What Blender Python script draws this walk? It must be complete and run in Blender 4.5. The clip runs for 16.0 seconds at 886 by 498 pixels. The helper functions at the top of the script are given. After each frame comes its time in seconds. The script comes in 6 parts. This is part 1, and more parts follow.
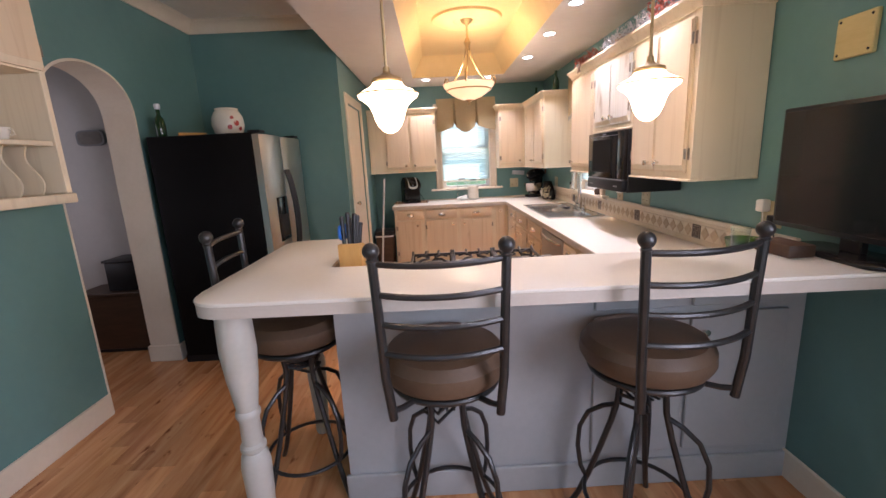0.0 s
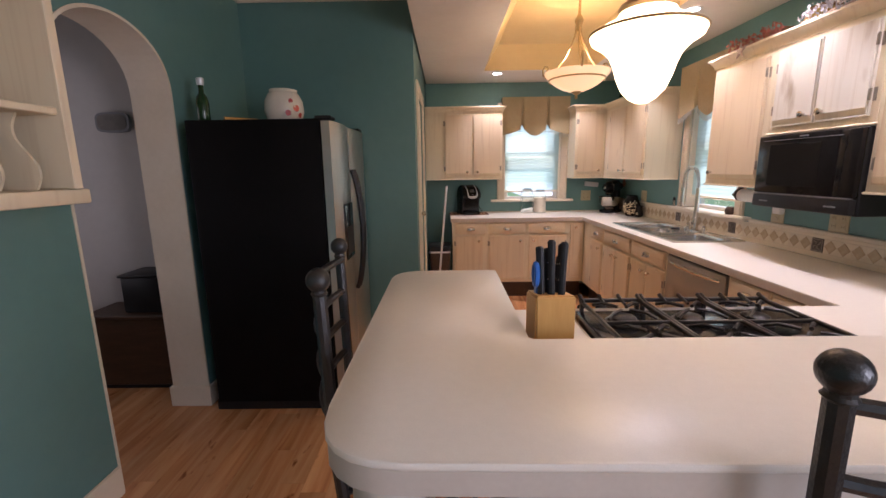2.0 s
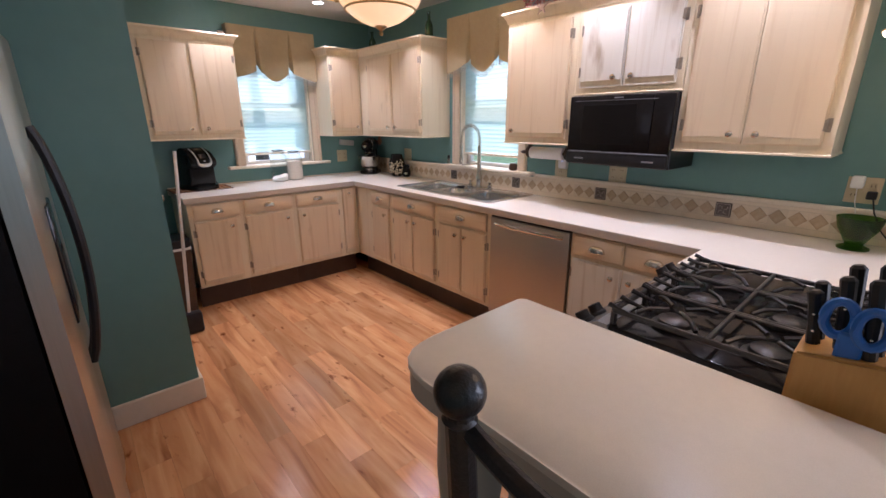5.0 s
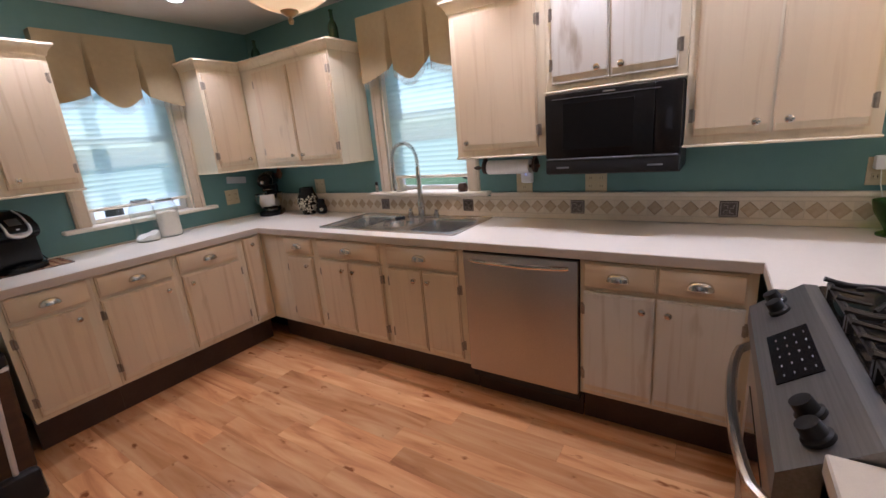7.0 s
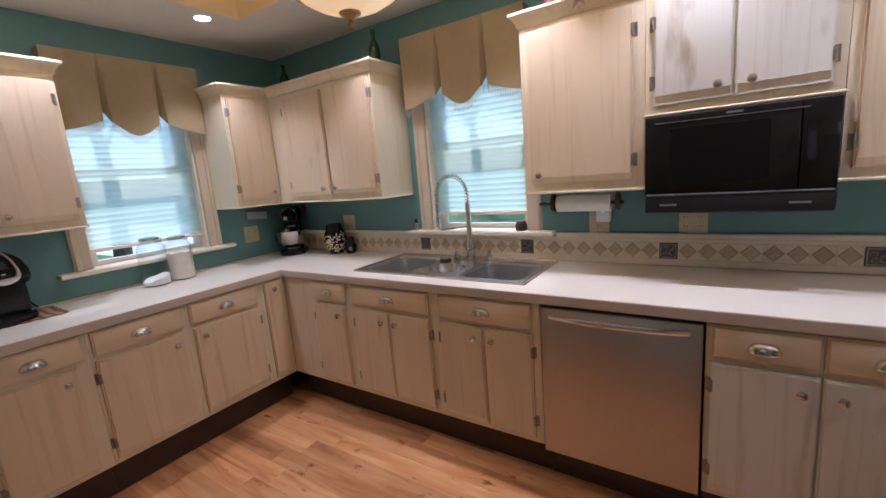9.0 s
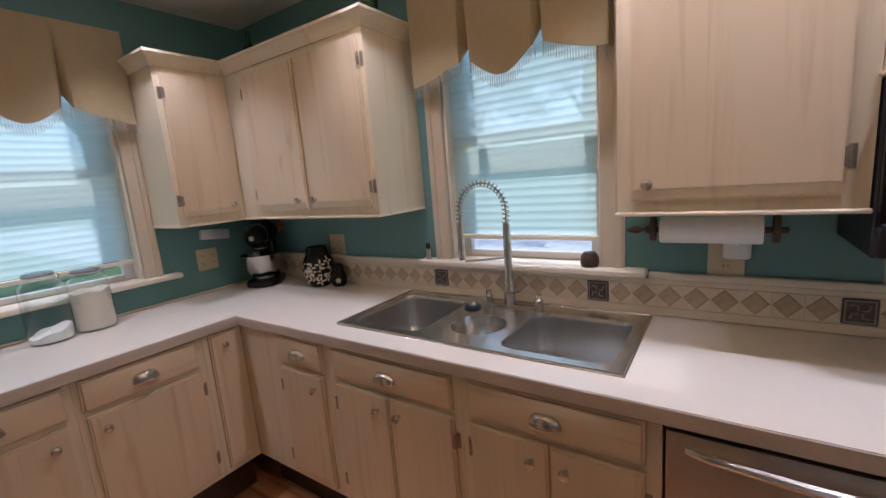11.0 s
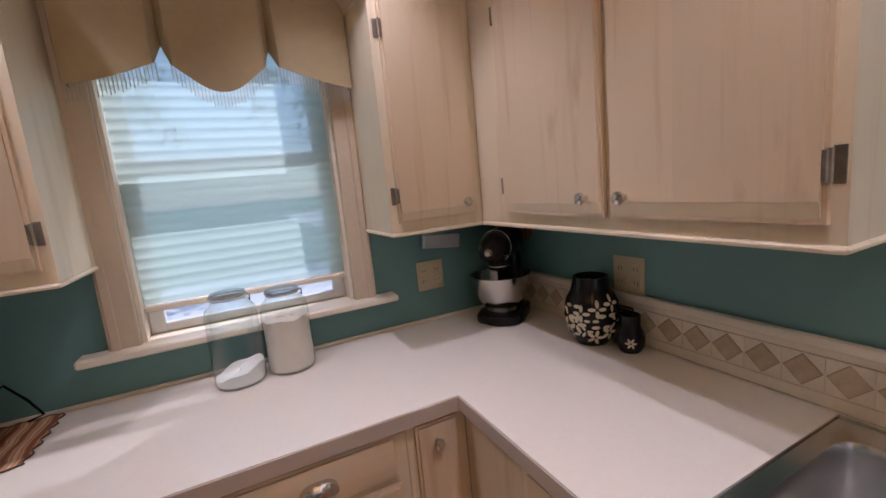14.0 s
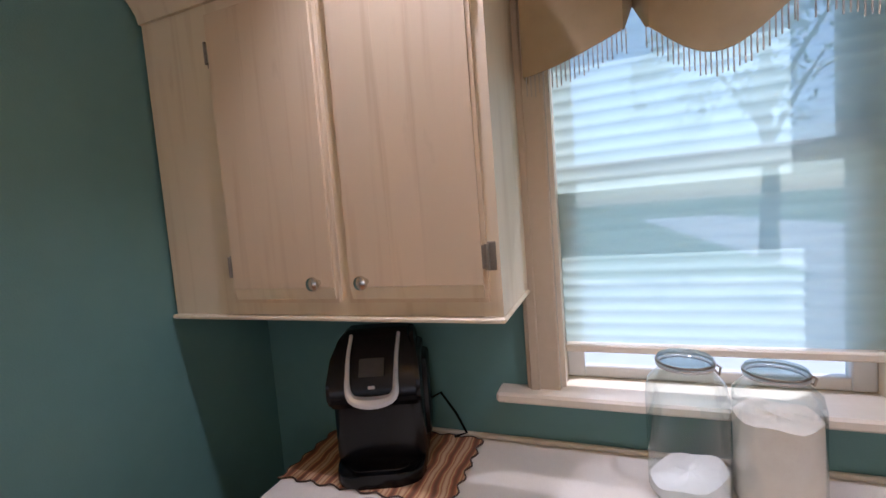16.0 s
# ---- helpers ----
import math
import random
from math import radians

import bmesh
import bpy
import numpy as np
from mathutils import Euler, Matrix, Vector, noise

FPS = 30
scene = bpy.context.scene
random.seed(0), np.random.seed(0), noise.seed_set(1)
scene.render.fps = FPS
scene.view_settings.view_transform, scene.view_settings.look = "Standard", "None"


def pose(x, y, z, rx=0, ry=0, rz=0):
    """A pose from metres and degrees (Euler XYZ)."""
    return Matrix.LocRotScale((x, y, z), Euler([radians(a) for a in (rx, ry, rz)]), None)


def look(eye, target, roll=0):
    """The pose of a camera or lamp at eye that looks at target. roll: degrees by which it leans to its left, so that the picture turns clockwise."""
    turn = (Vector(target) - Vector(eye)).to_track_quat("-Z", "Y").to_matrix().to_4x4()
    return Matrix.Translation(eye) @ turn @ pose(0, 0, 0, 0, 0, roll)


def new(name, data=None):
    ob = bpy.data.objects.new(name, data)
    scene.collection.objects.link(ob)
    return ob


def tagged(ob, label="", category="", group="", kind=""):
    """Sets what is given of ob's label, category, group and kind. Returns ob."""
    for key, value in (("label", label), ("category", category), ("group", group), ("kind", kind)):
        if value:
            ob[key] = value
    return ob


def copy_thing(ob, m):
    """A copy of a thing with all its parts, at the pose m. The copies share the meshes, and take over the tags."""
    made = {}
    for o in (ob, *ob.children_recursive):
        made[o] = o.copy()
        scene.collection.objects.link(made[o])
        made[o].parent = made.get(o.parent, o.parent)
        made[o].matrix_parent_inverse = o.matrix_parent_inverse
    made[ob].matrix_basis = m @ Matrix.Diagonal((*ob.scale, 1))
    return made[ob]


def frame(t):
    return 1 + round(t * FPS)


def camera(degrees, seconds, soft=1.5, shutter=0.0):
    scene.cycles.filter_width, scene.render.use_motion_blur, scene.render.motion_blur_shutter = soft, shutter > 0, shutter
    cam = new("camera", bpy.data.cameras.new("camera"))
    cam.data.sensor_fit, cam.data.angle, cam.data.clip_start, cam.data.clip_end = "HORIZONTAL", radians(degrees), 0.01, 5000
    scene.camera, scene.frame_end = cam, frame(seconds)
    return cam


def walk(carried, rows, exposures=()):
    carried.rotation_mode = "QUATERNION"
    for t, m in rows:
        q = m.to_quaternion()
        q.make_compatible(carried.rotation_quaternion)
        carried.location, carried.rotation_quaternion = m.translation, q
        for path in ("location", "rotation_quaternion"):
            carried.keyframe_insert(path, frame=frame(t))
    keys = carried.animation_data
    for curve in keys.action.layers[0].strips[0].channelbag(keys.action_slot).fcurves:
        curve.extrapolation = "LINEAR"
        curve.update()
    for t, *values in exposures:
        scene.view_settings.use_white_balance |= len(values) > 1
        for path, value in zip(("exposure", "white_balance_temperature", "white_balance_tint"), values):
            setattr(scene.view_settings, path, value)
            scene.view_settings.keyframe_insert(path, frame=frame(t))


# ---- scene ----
cam = camera(93.5, 16.0)
METRES, EYE, TILT, LEAN, TURN = 5.84, 1.46, 0.0, 0.0, -0.6
ROWS = [
    (0.0, 0.0, 0.0, 0.0, -0.6, -12.12, 2.79),
    (0.5, -0.0115, 0.0184, -0.0024, 4.41, -11.73, 2.12),
    (1.0, -0.0466, 0.0455, 0.0003, 0.73, -11.65, 3.54),
    (1.5, -0.0765, 0.0834, -0.0033, -0.63, -12.24, 1.45),
    (2.0, -0.1043, 0.1244, -0.0047, 0.95, -10.79, 0.83),
    (2.5, -0.1348, 0.1446, -0.0017, -8.32, -10.9, 1.71),
    (3.0, -0.1555, 0.1686, -0.0022, -12.33, -14.81, 1.75),
    (3.5, -0.1717, 0.203, -0.0002, -13.28, -13.24, 2.29),
    (4.0, -0.1882, 0.2317, -0.0025, -20.27, -15.81, 1.34),
    (4.5, -0.1998, 0.2563, -0.0012, -31.77, -17.36, -0.33),
    (7.0, -0.1594, 0.4107, -0.0053, -56.98, -14.9, 4.84),
    (7.5, -0.1539, 0.4295, -0.0063, -55.99, -12.32, 2.53),
    (8.0, -0.1564, 0.4513, -0.0033, -55.91, -11.12, 3.64),
    (8.5, -0.1544, 0.4703, -0.0031, -57.43, -11.04, 4.03),
    (9.0, -0.1305, 0.4892, -0.0037, -56.38, -10.34, 4.63),
    (11.5, -0.0011, 0.6073, -0.0004, -55.81, -9.85, 4.56),
    (12.0, 0.0154, 0.6372, -0.0008, -55.68, -10.68, 5.21),
    (12.5, 0.0235, 0.6683, 0.0, -53.07, -10.87, 5.77),
    (13.0, 0.0365, 0.6931, 0.0007, -45.22, -9.66, 6.28),
    (13.5, 0.0567, 0.7129, 0.0014, -35.8, -8.87, 5.49),
    (14.0, 0.0643, 0.7345, 0.0009, -25.94, -8.91, 5.4),
    (14.5, 0.055, 0.7646, 0.0016, -16.83, -9.28, 5.57),
    (15.0, 0.0375, 0.7842, 0.0036, -4.98, -8.23, 5.29),
    (15.5, 0.0273, 0.7998, 0.006, 7.97, -5.97, 5.07),
    (16.0, 0.027, 0.8165, 0.0097, 20.91, -4.23, 4.48),
]
walk(cam, [(t, pose(0, 0, EYE, TILT, LEAN, TURN) @ pose(METRES * x, METRES * y, METRES * z, 90 + pitch, roll, yaw)) for t, x, y, z, yaw, pitch, roll in ROWS], exposures=[(0.0, 1.35, 5900, 27), (2.0, 1.0, 6000, 28), (4.5, 1.0, 5600, 26), (7.0, 0.65, 5500, 23), (9.0, 0.6, 5400, 21), (12.0, 0.18, 5600, 25), (14.0, 0.26, 5750, 29), (16.0, 0.5, 5500, 26)])


# ---- world, sun, lamps ----
world = bpy.data.worlds.new("world")
scene.world = world
world.use_nodes = True
wn, wl = world.node_tree.nodes, world.node_tree.links
sky = wn.new("ShaderNodeTexSky")
sky.sky_type, sky.sun_disc = "NISHITA", False
sky.sun_elevation, sky.sun_rotation = radians(52), radians(50)
wn["Background"].inputs["Strength"].default_value = 0.15
wl.new(sky.outputs["Color"], wn["Background"].inputs["Color"])
sun = new("sun", bpy.data.lights.new("sun", "SUN"))
sun.data.energy, sun.data.angle, sun.data.color = 3.2, radians(0.6), (1.0, 0.95, 0.87)
sun.matrix_world = look((0, 0, 0), (math.sin(radians(50)) * -0.62, math.cos(radians(50)) * -0.62, -0.79))

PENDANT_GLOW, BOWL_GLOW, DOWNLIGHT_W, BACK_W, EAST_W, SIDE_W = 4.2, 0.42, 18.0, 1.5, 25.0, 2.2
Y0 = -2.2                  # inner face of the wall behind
WARM = (1.0, 0.72, 0.42)


def area_lamp(name, m, w, h, watts, colour, spread=180):
    lamp = new(name, bpy.data.lights.new(name, "AREA"))
    lamp.data.shape, lamp.data.size, lamp.data.size_y = "RECTANGLE", w, h
    lamp.data.energy, lamp.data.color, lamp.data.spread = watts, colour, radians(spread)
    lamp.matrix_world = m
    return lamp


# unseen daylight behind and beside; only the first lamp has an inferred window
area_lamp("unseen_daylight", pose(-0.3, Y0 - 0.03, 1.5, 90, 0, 0), 1.6, 1.2, BACK_W, (0.85, 0.93, 1.0))
# fill added to lift the left wall; its dining opening is unseen
area_lamp("unseen_daylight", pose(1.53, -0.5, 1.5, 0, 90, 0), 1.2, 1.4, EAST_W, (0.97, 0.98, 1.0), 170)
# added to light the archway room; the wall behind it has no opening
area_lamp("unseen_daylight", pose(-3.62, 2.5, 1.4, 0, -90, 0), 1.4, 1.6, SIDE_W, (1.0, 0.95, 0.90))
# the first is unseen, added in line with the row to brighten nearby doors
DOWNLIGHTS = [(0.97, 2.25), (0.97, 2.95), (0.98, 3.63), (0.98, 4.42), (-0.05, 5.35), (0.71, 5.34), (0.31, 2.05)]
for dx, dy in DOWNLIGHTS:
    spot = new("downlight_lamp", bpy.data.lights.new("downlight_lamp", "SPOT"))
    spot.data.energy, spot.data.spot_size, spot.data.spot_blend = DOWNLIGHT_W * (0.5 if dx == 0.31 else 1.0), radians(98), 0.75
    spot.data.shadow_soft_size, spot.data.color = 0.018, (1.0, 0.955, 0.935)
    spot.matrix_world = pose(dx, dy, 2.398)
bulbs = new("chandelier_bulbs", bpy.data.lights.new("chandelier_bulbs", "POINT"))
bulbs.data.energy, bulbs.data.shadow_soft_size, bulbs.data.color = 5.5, 0.05, (1.0, 0.74, 0.45)
bulbs.location = (0.336, 3.862, 2.15)


# ---- materials ----
def mat(name):
    m = bpy.data.materials.new(name)
    m.use_nodes = True
    return m, m.node_tree.nodes, m.node_tree.links, m.node_tree.nodes["Principled BSDF"]


def ramp(nodes, stops):
    r = nodes.new("ShaderNodeValToRGB")
    while len(r.color_ramp.elements) < len(stops):
        r.color_ramp.elements.new(0.5)
    for e, (p, c) in zip(r.color_ramp.elements, stops):
        e.position, e.color = p, (*c, 1)
    return r


def mottled(name, a, b, rough=0.6, scale=3.0, stretch=(1, 1, 1), bump=0.1, bump_scale=120.0, metal=0.0, stops=(0.3, 0.7), fine=0.35, coat=0.0, per_piece=0.0):
    """Two colours mixed by a large and a fine noise, with a fine relief."""
    m, n, l, p = mat(name)
    tc, mp = n.new("ShaderNodeTexCoord"), n.new("ShaderNodeMapping")
    mp.inputs["Scale"].default_value = stretch
    l.new(tc.outputs["Object"], mp.inputs["Vector"])
    big, small = n.new("ShaderNodeTexNoise"), n.new("ShaderNodeTexNoise")
    big.inputs["Scale"].default_value, big.inputs["Detail"].default_value = scale, 4
    small.inputs["Scale"].default_value, small.inputs["Detail"].default_value = scale * 9, 6
    l.new(mp.outputs["Vector"], big.inputs["Vector"])
    l.new(mp.outputs["Vector"], small.inputs["Vector"])
    mx = n.new("ShaderNodeMix")
    mx.inputs["Factor"].default_value = fine
    l.new(big.outputs["Fac"], mx.inputs["A"])
    l.new(small.outputs["Fac"], mx.inputs["B"])
    r = ramp(n, [(stops[0], a), (stops[1], b)])
    l.new(mx.outputs["Result"], r.inputs["Fac"])
    last = r.outputs["Color"]
    if per_piece:
        info, hsv, mr = n.new("ShaderNodeObjectInfo"), n.new("ShaderNodeHueSaturation"), n.new("ShaderNodeMapRange")
        mr.inputs["To Min"].default_value, mr.inputs["To Max"].default_value = 1 - per_piece, 1 + per_piece
        l.new(info.outputs["Random"], mr.inputs["Value"])
        l.new(mr.outputs["Result"], hsv.inputs["Value"])
        l.new(last, hsv.inputs["Color"])
        last = hsv.outputs["Color"]
    l.new(last, p.inputs["Base Color"])
    p.inputs["Roughness"].default_value, p.inputs["Metallic"].default_value = rough, metal
    p.inputs["Coat Weight"].default_value = coat
    if bump:
        bt, bn = n.new("ShaderNodeTexNoise"), n.new("ShaderNodeBump")
        bt.inputs["Scale"].default_value, bt.inputs["Detail"].default_value = bump_scale, 3
        l.new(mp.outputs["Vector"], bt.inputs["Vector"])
        bn.inputs["Strength"].default_value, bn.inputs["Distance"].default_value = bump, 0.004
        l.new(bt.outputs["Fac"], bn.inputs["Height"])
        l.new(bn.outputs["Normal"], p.inputs["Normal"])
    return m


def pickled(name, axis, light, dark, worn, wear=0.62):
    """Whitewashed wood: fine grain along one axis, worn patches that show the wood."""
    m, n, l, p = mat(name)
    tc, mp = n.new("ShaderNodeTexCoord"), n.new("ShaderNodeMapping")
    s = [34, 34, 34]
    s[axis] = 1.6
    mp.inputs["Scale"].default_value = s
    l.new(tc.outputs["Object"], mp.inputs["Vector"])
    g, w = n.new("ShaderNodeTexNoise"), n.new("ShaderNodeTexNoise")
    g.inputs["Scale"].default_value, g.inputs["Detail"].default_value, g.inputs["Distortion"].default_value = 1.0, 8, 0.4
    l.new(mp.outputs["Vector"], g.inputs["Vector"])
    mp2 = n.new("ShaderNodeMapping")
    s2 = [9, 9, 9]
    s2[axis] = 2.6
    mp2.inputs["Scale"].default_value = s2
    l.new(tc.outputs["Object"], mp2.inputs["Vector"])
    w.inputs["Scale"].default_value, w.inputs["Detail"].default_value = 1.0, 5
    l.new(mp2.outputs["Vector"], w.inputs["Vector"])
    r = ramp(n, [(0.26, dark), (0.46, light), (0.8, light)])
    l.new(g.outputs["Fac"], r.inputs["Fac"])
    wr = ramp(n, [(wear, (0, 0, 0)), (wear + 0.14, (1, 1, 1))])
    l.new(w.outputs["Fac"], wr.inputs["Fac"])
    mx = n.new("ShaderNodeMix")
    mx.data_type = "RGBA"
    l.new(wr.outputs["Color"], mx.inputs["Factor"])
    l.new(r.outputs["Color"], mx.inputs["A"])
    mx.inputs["B"].default_value = (*worn, 1)
    info, hsv, mr = n.new("ShaderNodeObjectInfo"), n.new("ShaderNodeHueSaturation"), n.new("ShaderNodeMapRange")
    mr.inputs["To Min"].default_value, mr.inputs["To Max"].default_value = 0.975, 1.025
    l.new(info.outputs["Random"], mr.inputs["Value"])
    l.new(mr.outputs["Result"], hsv.inputs["Value"])
    l.new(mx.outputs["Result"], hsv.inputs["Color"])
    l.new(hsv.outputs["Color"], p.inputs["Base Color"])
    p.inputs["Roughness"].default_value = 0.5
    bn = n.new("ShaderNodeBump")
    bn.inputs["Strength"].default_value, bn.inputs["Distance"].default_value = 0.12, 0.003
    l.new(g.outputs["Fac"], bn.inputs["Height"])
    l.new(bn.outputs["Normal"], p.inputs["Normal"])
    return m


def glowing(name, colour, strength):
    m, n, l, p = mat(name)
    p.inputs["Base Color"].default_value = (0.85, 0.82, 0.75, 1)
    p.inputs["Roughness"].default_value = 0.25
    p.inputs["Emission Color"].default_value = (*colour, 1)
    p.inputs["Emission Strength"].default_value = strength
    return m


TEAL = mottled("teal_paint", (0.108, 0.228, 0.216), (0.130, 0.262, 0.246), 0.45, 2.0, bump=0.12, bump_scale=260)
CEIL = mottled("ceiling_paint", (0.70, 0.66, 0.60), (0.78, 0.74, 0.68), 0.8, 2.0, bump=0.2, bump_scale=180)
YELLOW = mottled("tray_paint", (0.80, 0.60, 0.28), (0.86, 0.67, 0.34), 0.6, 1.6, bump=0.1)
TRIM = mottled("cream_trim_paint", (0.68, 0.60, 0.47), (0.76, 0.68, 0.55), 0.4, 5.0, bump=0.05)
GREY_WALL = mottled("grey_paint", (0.50, 0.47, 0.45), (0.56, 0.53, 0.50), 0.7, 2.0)
PANEL = mottled("white_panel_paint", (0.66, 0.66, 0.64), (0.74, 0.74, 0.72), 0.45, 4.0, bump=0.06)
# white paint greyed down: the dimness below the bar is put into the colour
PENPAINT = mottled("shaded_white_panel_paint", (0.38, 0.39, 0.385), (0.44, 0.45, 0.445), 0.45, 4.0, bump=0.06)
# worn pickled wood, whitened to carry the cool light falling on these doors
CAB_WHITE = pickled("worn_wood_lit_white", 2, (0.68, 0.645, 0.57), (0.56, 0.50, 0.41), (0.42, 0.34, 0.25), 0.60)
LEGPAINT = mottled("leg_paint", (0.42, 0.40, 0.34), (0.49, 0.46, 0.40), 0.45, 6.0, bump=0.06)
RANGE_STEEL = mottled("dark_range_steel", (0.20, 0.195, 0.19), (0.28, 0.27, 0.265), 0.4, 3.0, stretch=(1, 60, 60), bump=0.05, bump_scale=20, metal=0.9)
CAB = pickled("pickled_wood", 2, (0.67, 0.54, 0.37), (0.585, 0.445, 0.29), (0.45, 0.33, 0.20), 0.66)
CAB_X = pickled("pickled_wood_across", 0, (0.67, 0.54, 0.37), (0.585, 0.445, 0.29), (0.45, 0.33, 0.20), 0.66)
CAB_Y = pickled("pickled_wood_across_y", 1, (0.67, 0.54, 0.37), (0.585, 0.445, 0.29), (0.45, 0.33, 0.20), 0.66)
FRAME = pickled("pickled_frame", 2, (0.70, 0.605, 0.435), (0.62, 0.515, 0.355), (0.50, 0.37, 0.23), 0.70)
COUNTER = mottled("white_laminate", (0.73, 0.67, 0.58), (0.78, 0.72, 0.63), 0.3, 60.0, bump=0.02, fine=0.7, stops=(0.35, 0.65))
EDGE = mottled("laminate_edge", (0.50, 0.43, 0.36), (0.56, 0.49, 0.42), 0.45, 12.0, bump=0.02)
KICK = mottled("dark_toe_kick", (0.040, 0.020, 0.012), (0.065, 0.035, 0.022), 0.5, 8.0)
# the tan tint holds the warm reflection of the floor in the steel
STEEL = mottled("brushed_steel", (0.44, 0.39, 0.33), (0.50, 0.45, 0.39), 0.42, 3.0, stretch=(1, 60, 60), bump=0.05, bump_scale=20, metal=1.0)
STEEL_V = mottled("brushed_steel_upright", (0.50, 0.48, 0.45), (0.58, 0.56, 0.53), 0.32, 3.0, stretch=(60, 60, 1), bump=0.05, bump_scale=20, metal=1.0)
CHROME = mottled("satin_nickel", (0.62, 0.58, 0.52), (0.68, 0.64, 0.58), 0.22, 20, bump=0, metal=1.0)
BLACK_GLOSS = mottled("black_gloss", (0.010, 0.009, 0.009), (0.016, 0.014, 0.014), 0.12, 6.0, bump=0)
BLACK_SIDE = mottled("black_textured_steel", (0.003, 0.0026, 0.0026), (0.006, 0.005, 0.005), 0.6, 4.0, bump=0.3, bump_scale=500)
BLACK = mottled("black_plastic", (0.012, 0.012, 0.013), (0.022, 0.021, 0.022), 0.4, 12.0, bump=0.05)
IRON = mottled("black_iron", (0.012, 0.011, 0.011), (0.028, 0.025, 0.023), 0.3, 25.0, bump=0.25, bump_scale=200)
for dark_mat, level in ((BLACK_SIDE, 0.12), (BLACK_GLOSS, 0.25), (BLACK, 0.3)):
    dark_mat.node_tree.nodes["Principled BSDF"].inputs["Specular IOR Level"].default_value = level
HINGE = mottled("worn_hinge_metal", (0.26, 0.22, 0.18), (0.40, 0.35, 0.29), 0.4, 40.0, metal=0.9)
BRASS = mottled("aged_brass", (0.42, 0.30, 0.15), (0.52, 0.39, 0.21), 0.35, 20.0, metal=0.9)
SEAT = mottled("brown_leatherette", (0.085, 0.050, 0.028), (0.125, 0.075, 0.044), 0.5, 6.0, bump=0.25, bump_scale=150)
VALANCE = mottled("beige_fabric", (0.35, 0.27, 0.145), (0.42, 0.33, 0.185), 0.85, 4.0, bump=0.35, bump_scale=700)
# cream casing darkened to tan: the shadow round the windows is in its colour
CASING = mottled("shaded_cream_casing", (0.50, 0.41, 0.29), (0.58, 0.48, 0.35), 0.45, 5.0, bump=0.06)
SCREEN_GLASS = mottled("screen_glass", (0.008, 0.008, 0.009), (0.012, 0.012, 0.013), 0.10, 6.0, bump=0)
GREY = mottled("grey_plastic", (0.16, 0.16, 0.17), (0.24, 0.24, 0.25), 0.4, 12)
TILE = mottled("cream_tile", (0.64, 0.55, 0.41), (0.73, 0.64, 0.50), 0.35, 14.0, bump=0.15, bump_scale=90, per_piece=0.06)
DIAMOND = mottled("tan_tile_diamond", (0.40, 0.29, 0.17), (0.54, 0.42, 0.28), 0.35, 30.0, bump=0.15, bump_scale=90, per_piece=0.12)
ACCENT = mottled("pewter_tile", (0.07, 0.055, 0.045), (0.16, 0.13, 0.11), 0.35, 40.0, bump=0.3, metal=0.5)
PEWTER = mottled("raised_pewter", (0.26, 0.22, 0.19), (0.38, 0.33, 0.29), 0.4, 40.0, bump=0.2, metal=0.4)
GROUT = mottled("grout", (0.58, 0.50, 0.38), (0.66, 0.58, 0.45), 0.85, 30.0)
GLOW = glowing("pendant_glass_lit", (1.0, 0.69, 0.37), PENDANT_GLOW)
GLOW_BOWL = glowing("bowl_glass_lit", (1.0, 0.62, 0.26), BOWL_GLOW)
GLOW_DOWN = glowing("downlight_lit", (0.9, 0.95, 1.0), 12.0)

# sheer pleated shade: part light comes straight through, the rest is spread
SHADE, n_, l_, p_ = mat("sheer_shade")
tl, tp, df = n_.new("ShaderNodeBsdfTranslucent"), n_.new("ShaderNodeBsdfTransparent"), n_.new("ShaderNodeBsdfDiffuse")
tl.inputs["Color"].default_value, df.inputs["Color"].default_value = (0.58, 0.74, 0.68, 1), (0.74, 0.76, 0.72, 1)
m1, m2 = n_.new("ShaderNodeMixShader"), n_.new("ShaderNodeMixShader")
m1.inputs["Fac"].default_value, m2.inputs["Fac"].default_value = 0.12, 0.21
l_.new(tl.outputs["BSDF"], m1.inputs[1])
l_.new(df.outputs["BSDF"], m1.inputs[2])
l_.new(m1.outputs["Shader"], m2.inputs[1])
l_.new(tp.outputs["BSDF"], m2.inputs[2])
l_.new(m2.outputs["Shader"], n_["Material Output"].inputs["Surface"])


def clear_glass(name, tint=(0.92, 0.97, 0.96), gloss=0.45):
    m, n, l, p = mat(name)
    t, g, mx, fr = n.new("ShaderNodeBsdfTransparent"), n.new("ShaderNodeBsdfGlossy"), n.new("ShaderNodeMixShader"), n.new("ShaderNodeLayerWeight")
    t.inputs["Color"].default_value, g.inputs["Roughness"].default_value = (*tint, 1), 0.03
    fr.inputs["Blend"].default_value = 0.25
    half = n.new("ShaderNodeMath")
    half.operation, half.inputs[1].default_value = "MULTIPLY", gloss
    l.new(fr.outputs["Facing"], half.inputs[0])
    l.new(half.outputs["Value"], mx.inputs["Fac"])
    l.new(t.outputs["BSDF"], mx.inputs[1])
    l.new(g.outputs["BSDF"], mx.inputs[2])
    l.new(mx.outputs["Shader"], n["Material Output"].inputs["Surface"])
    return m


GLASS = clear_glass("clear_glass")


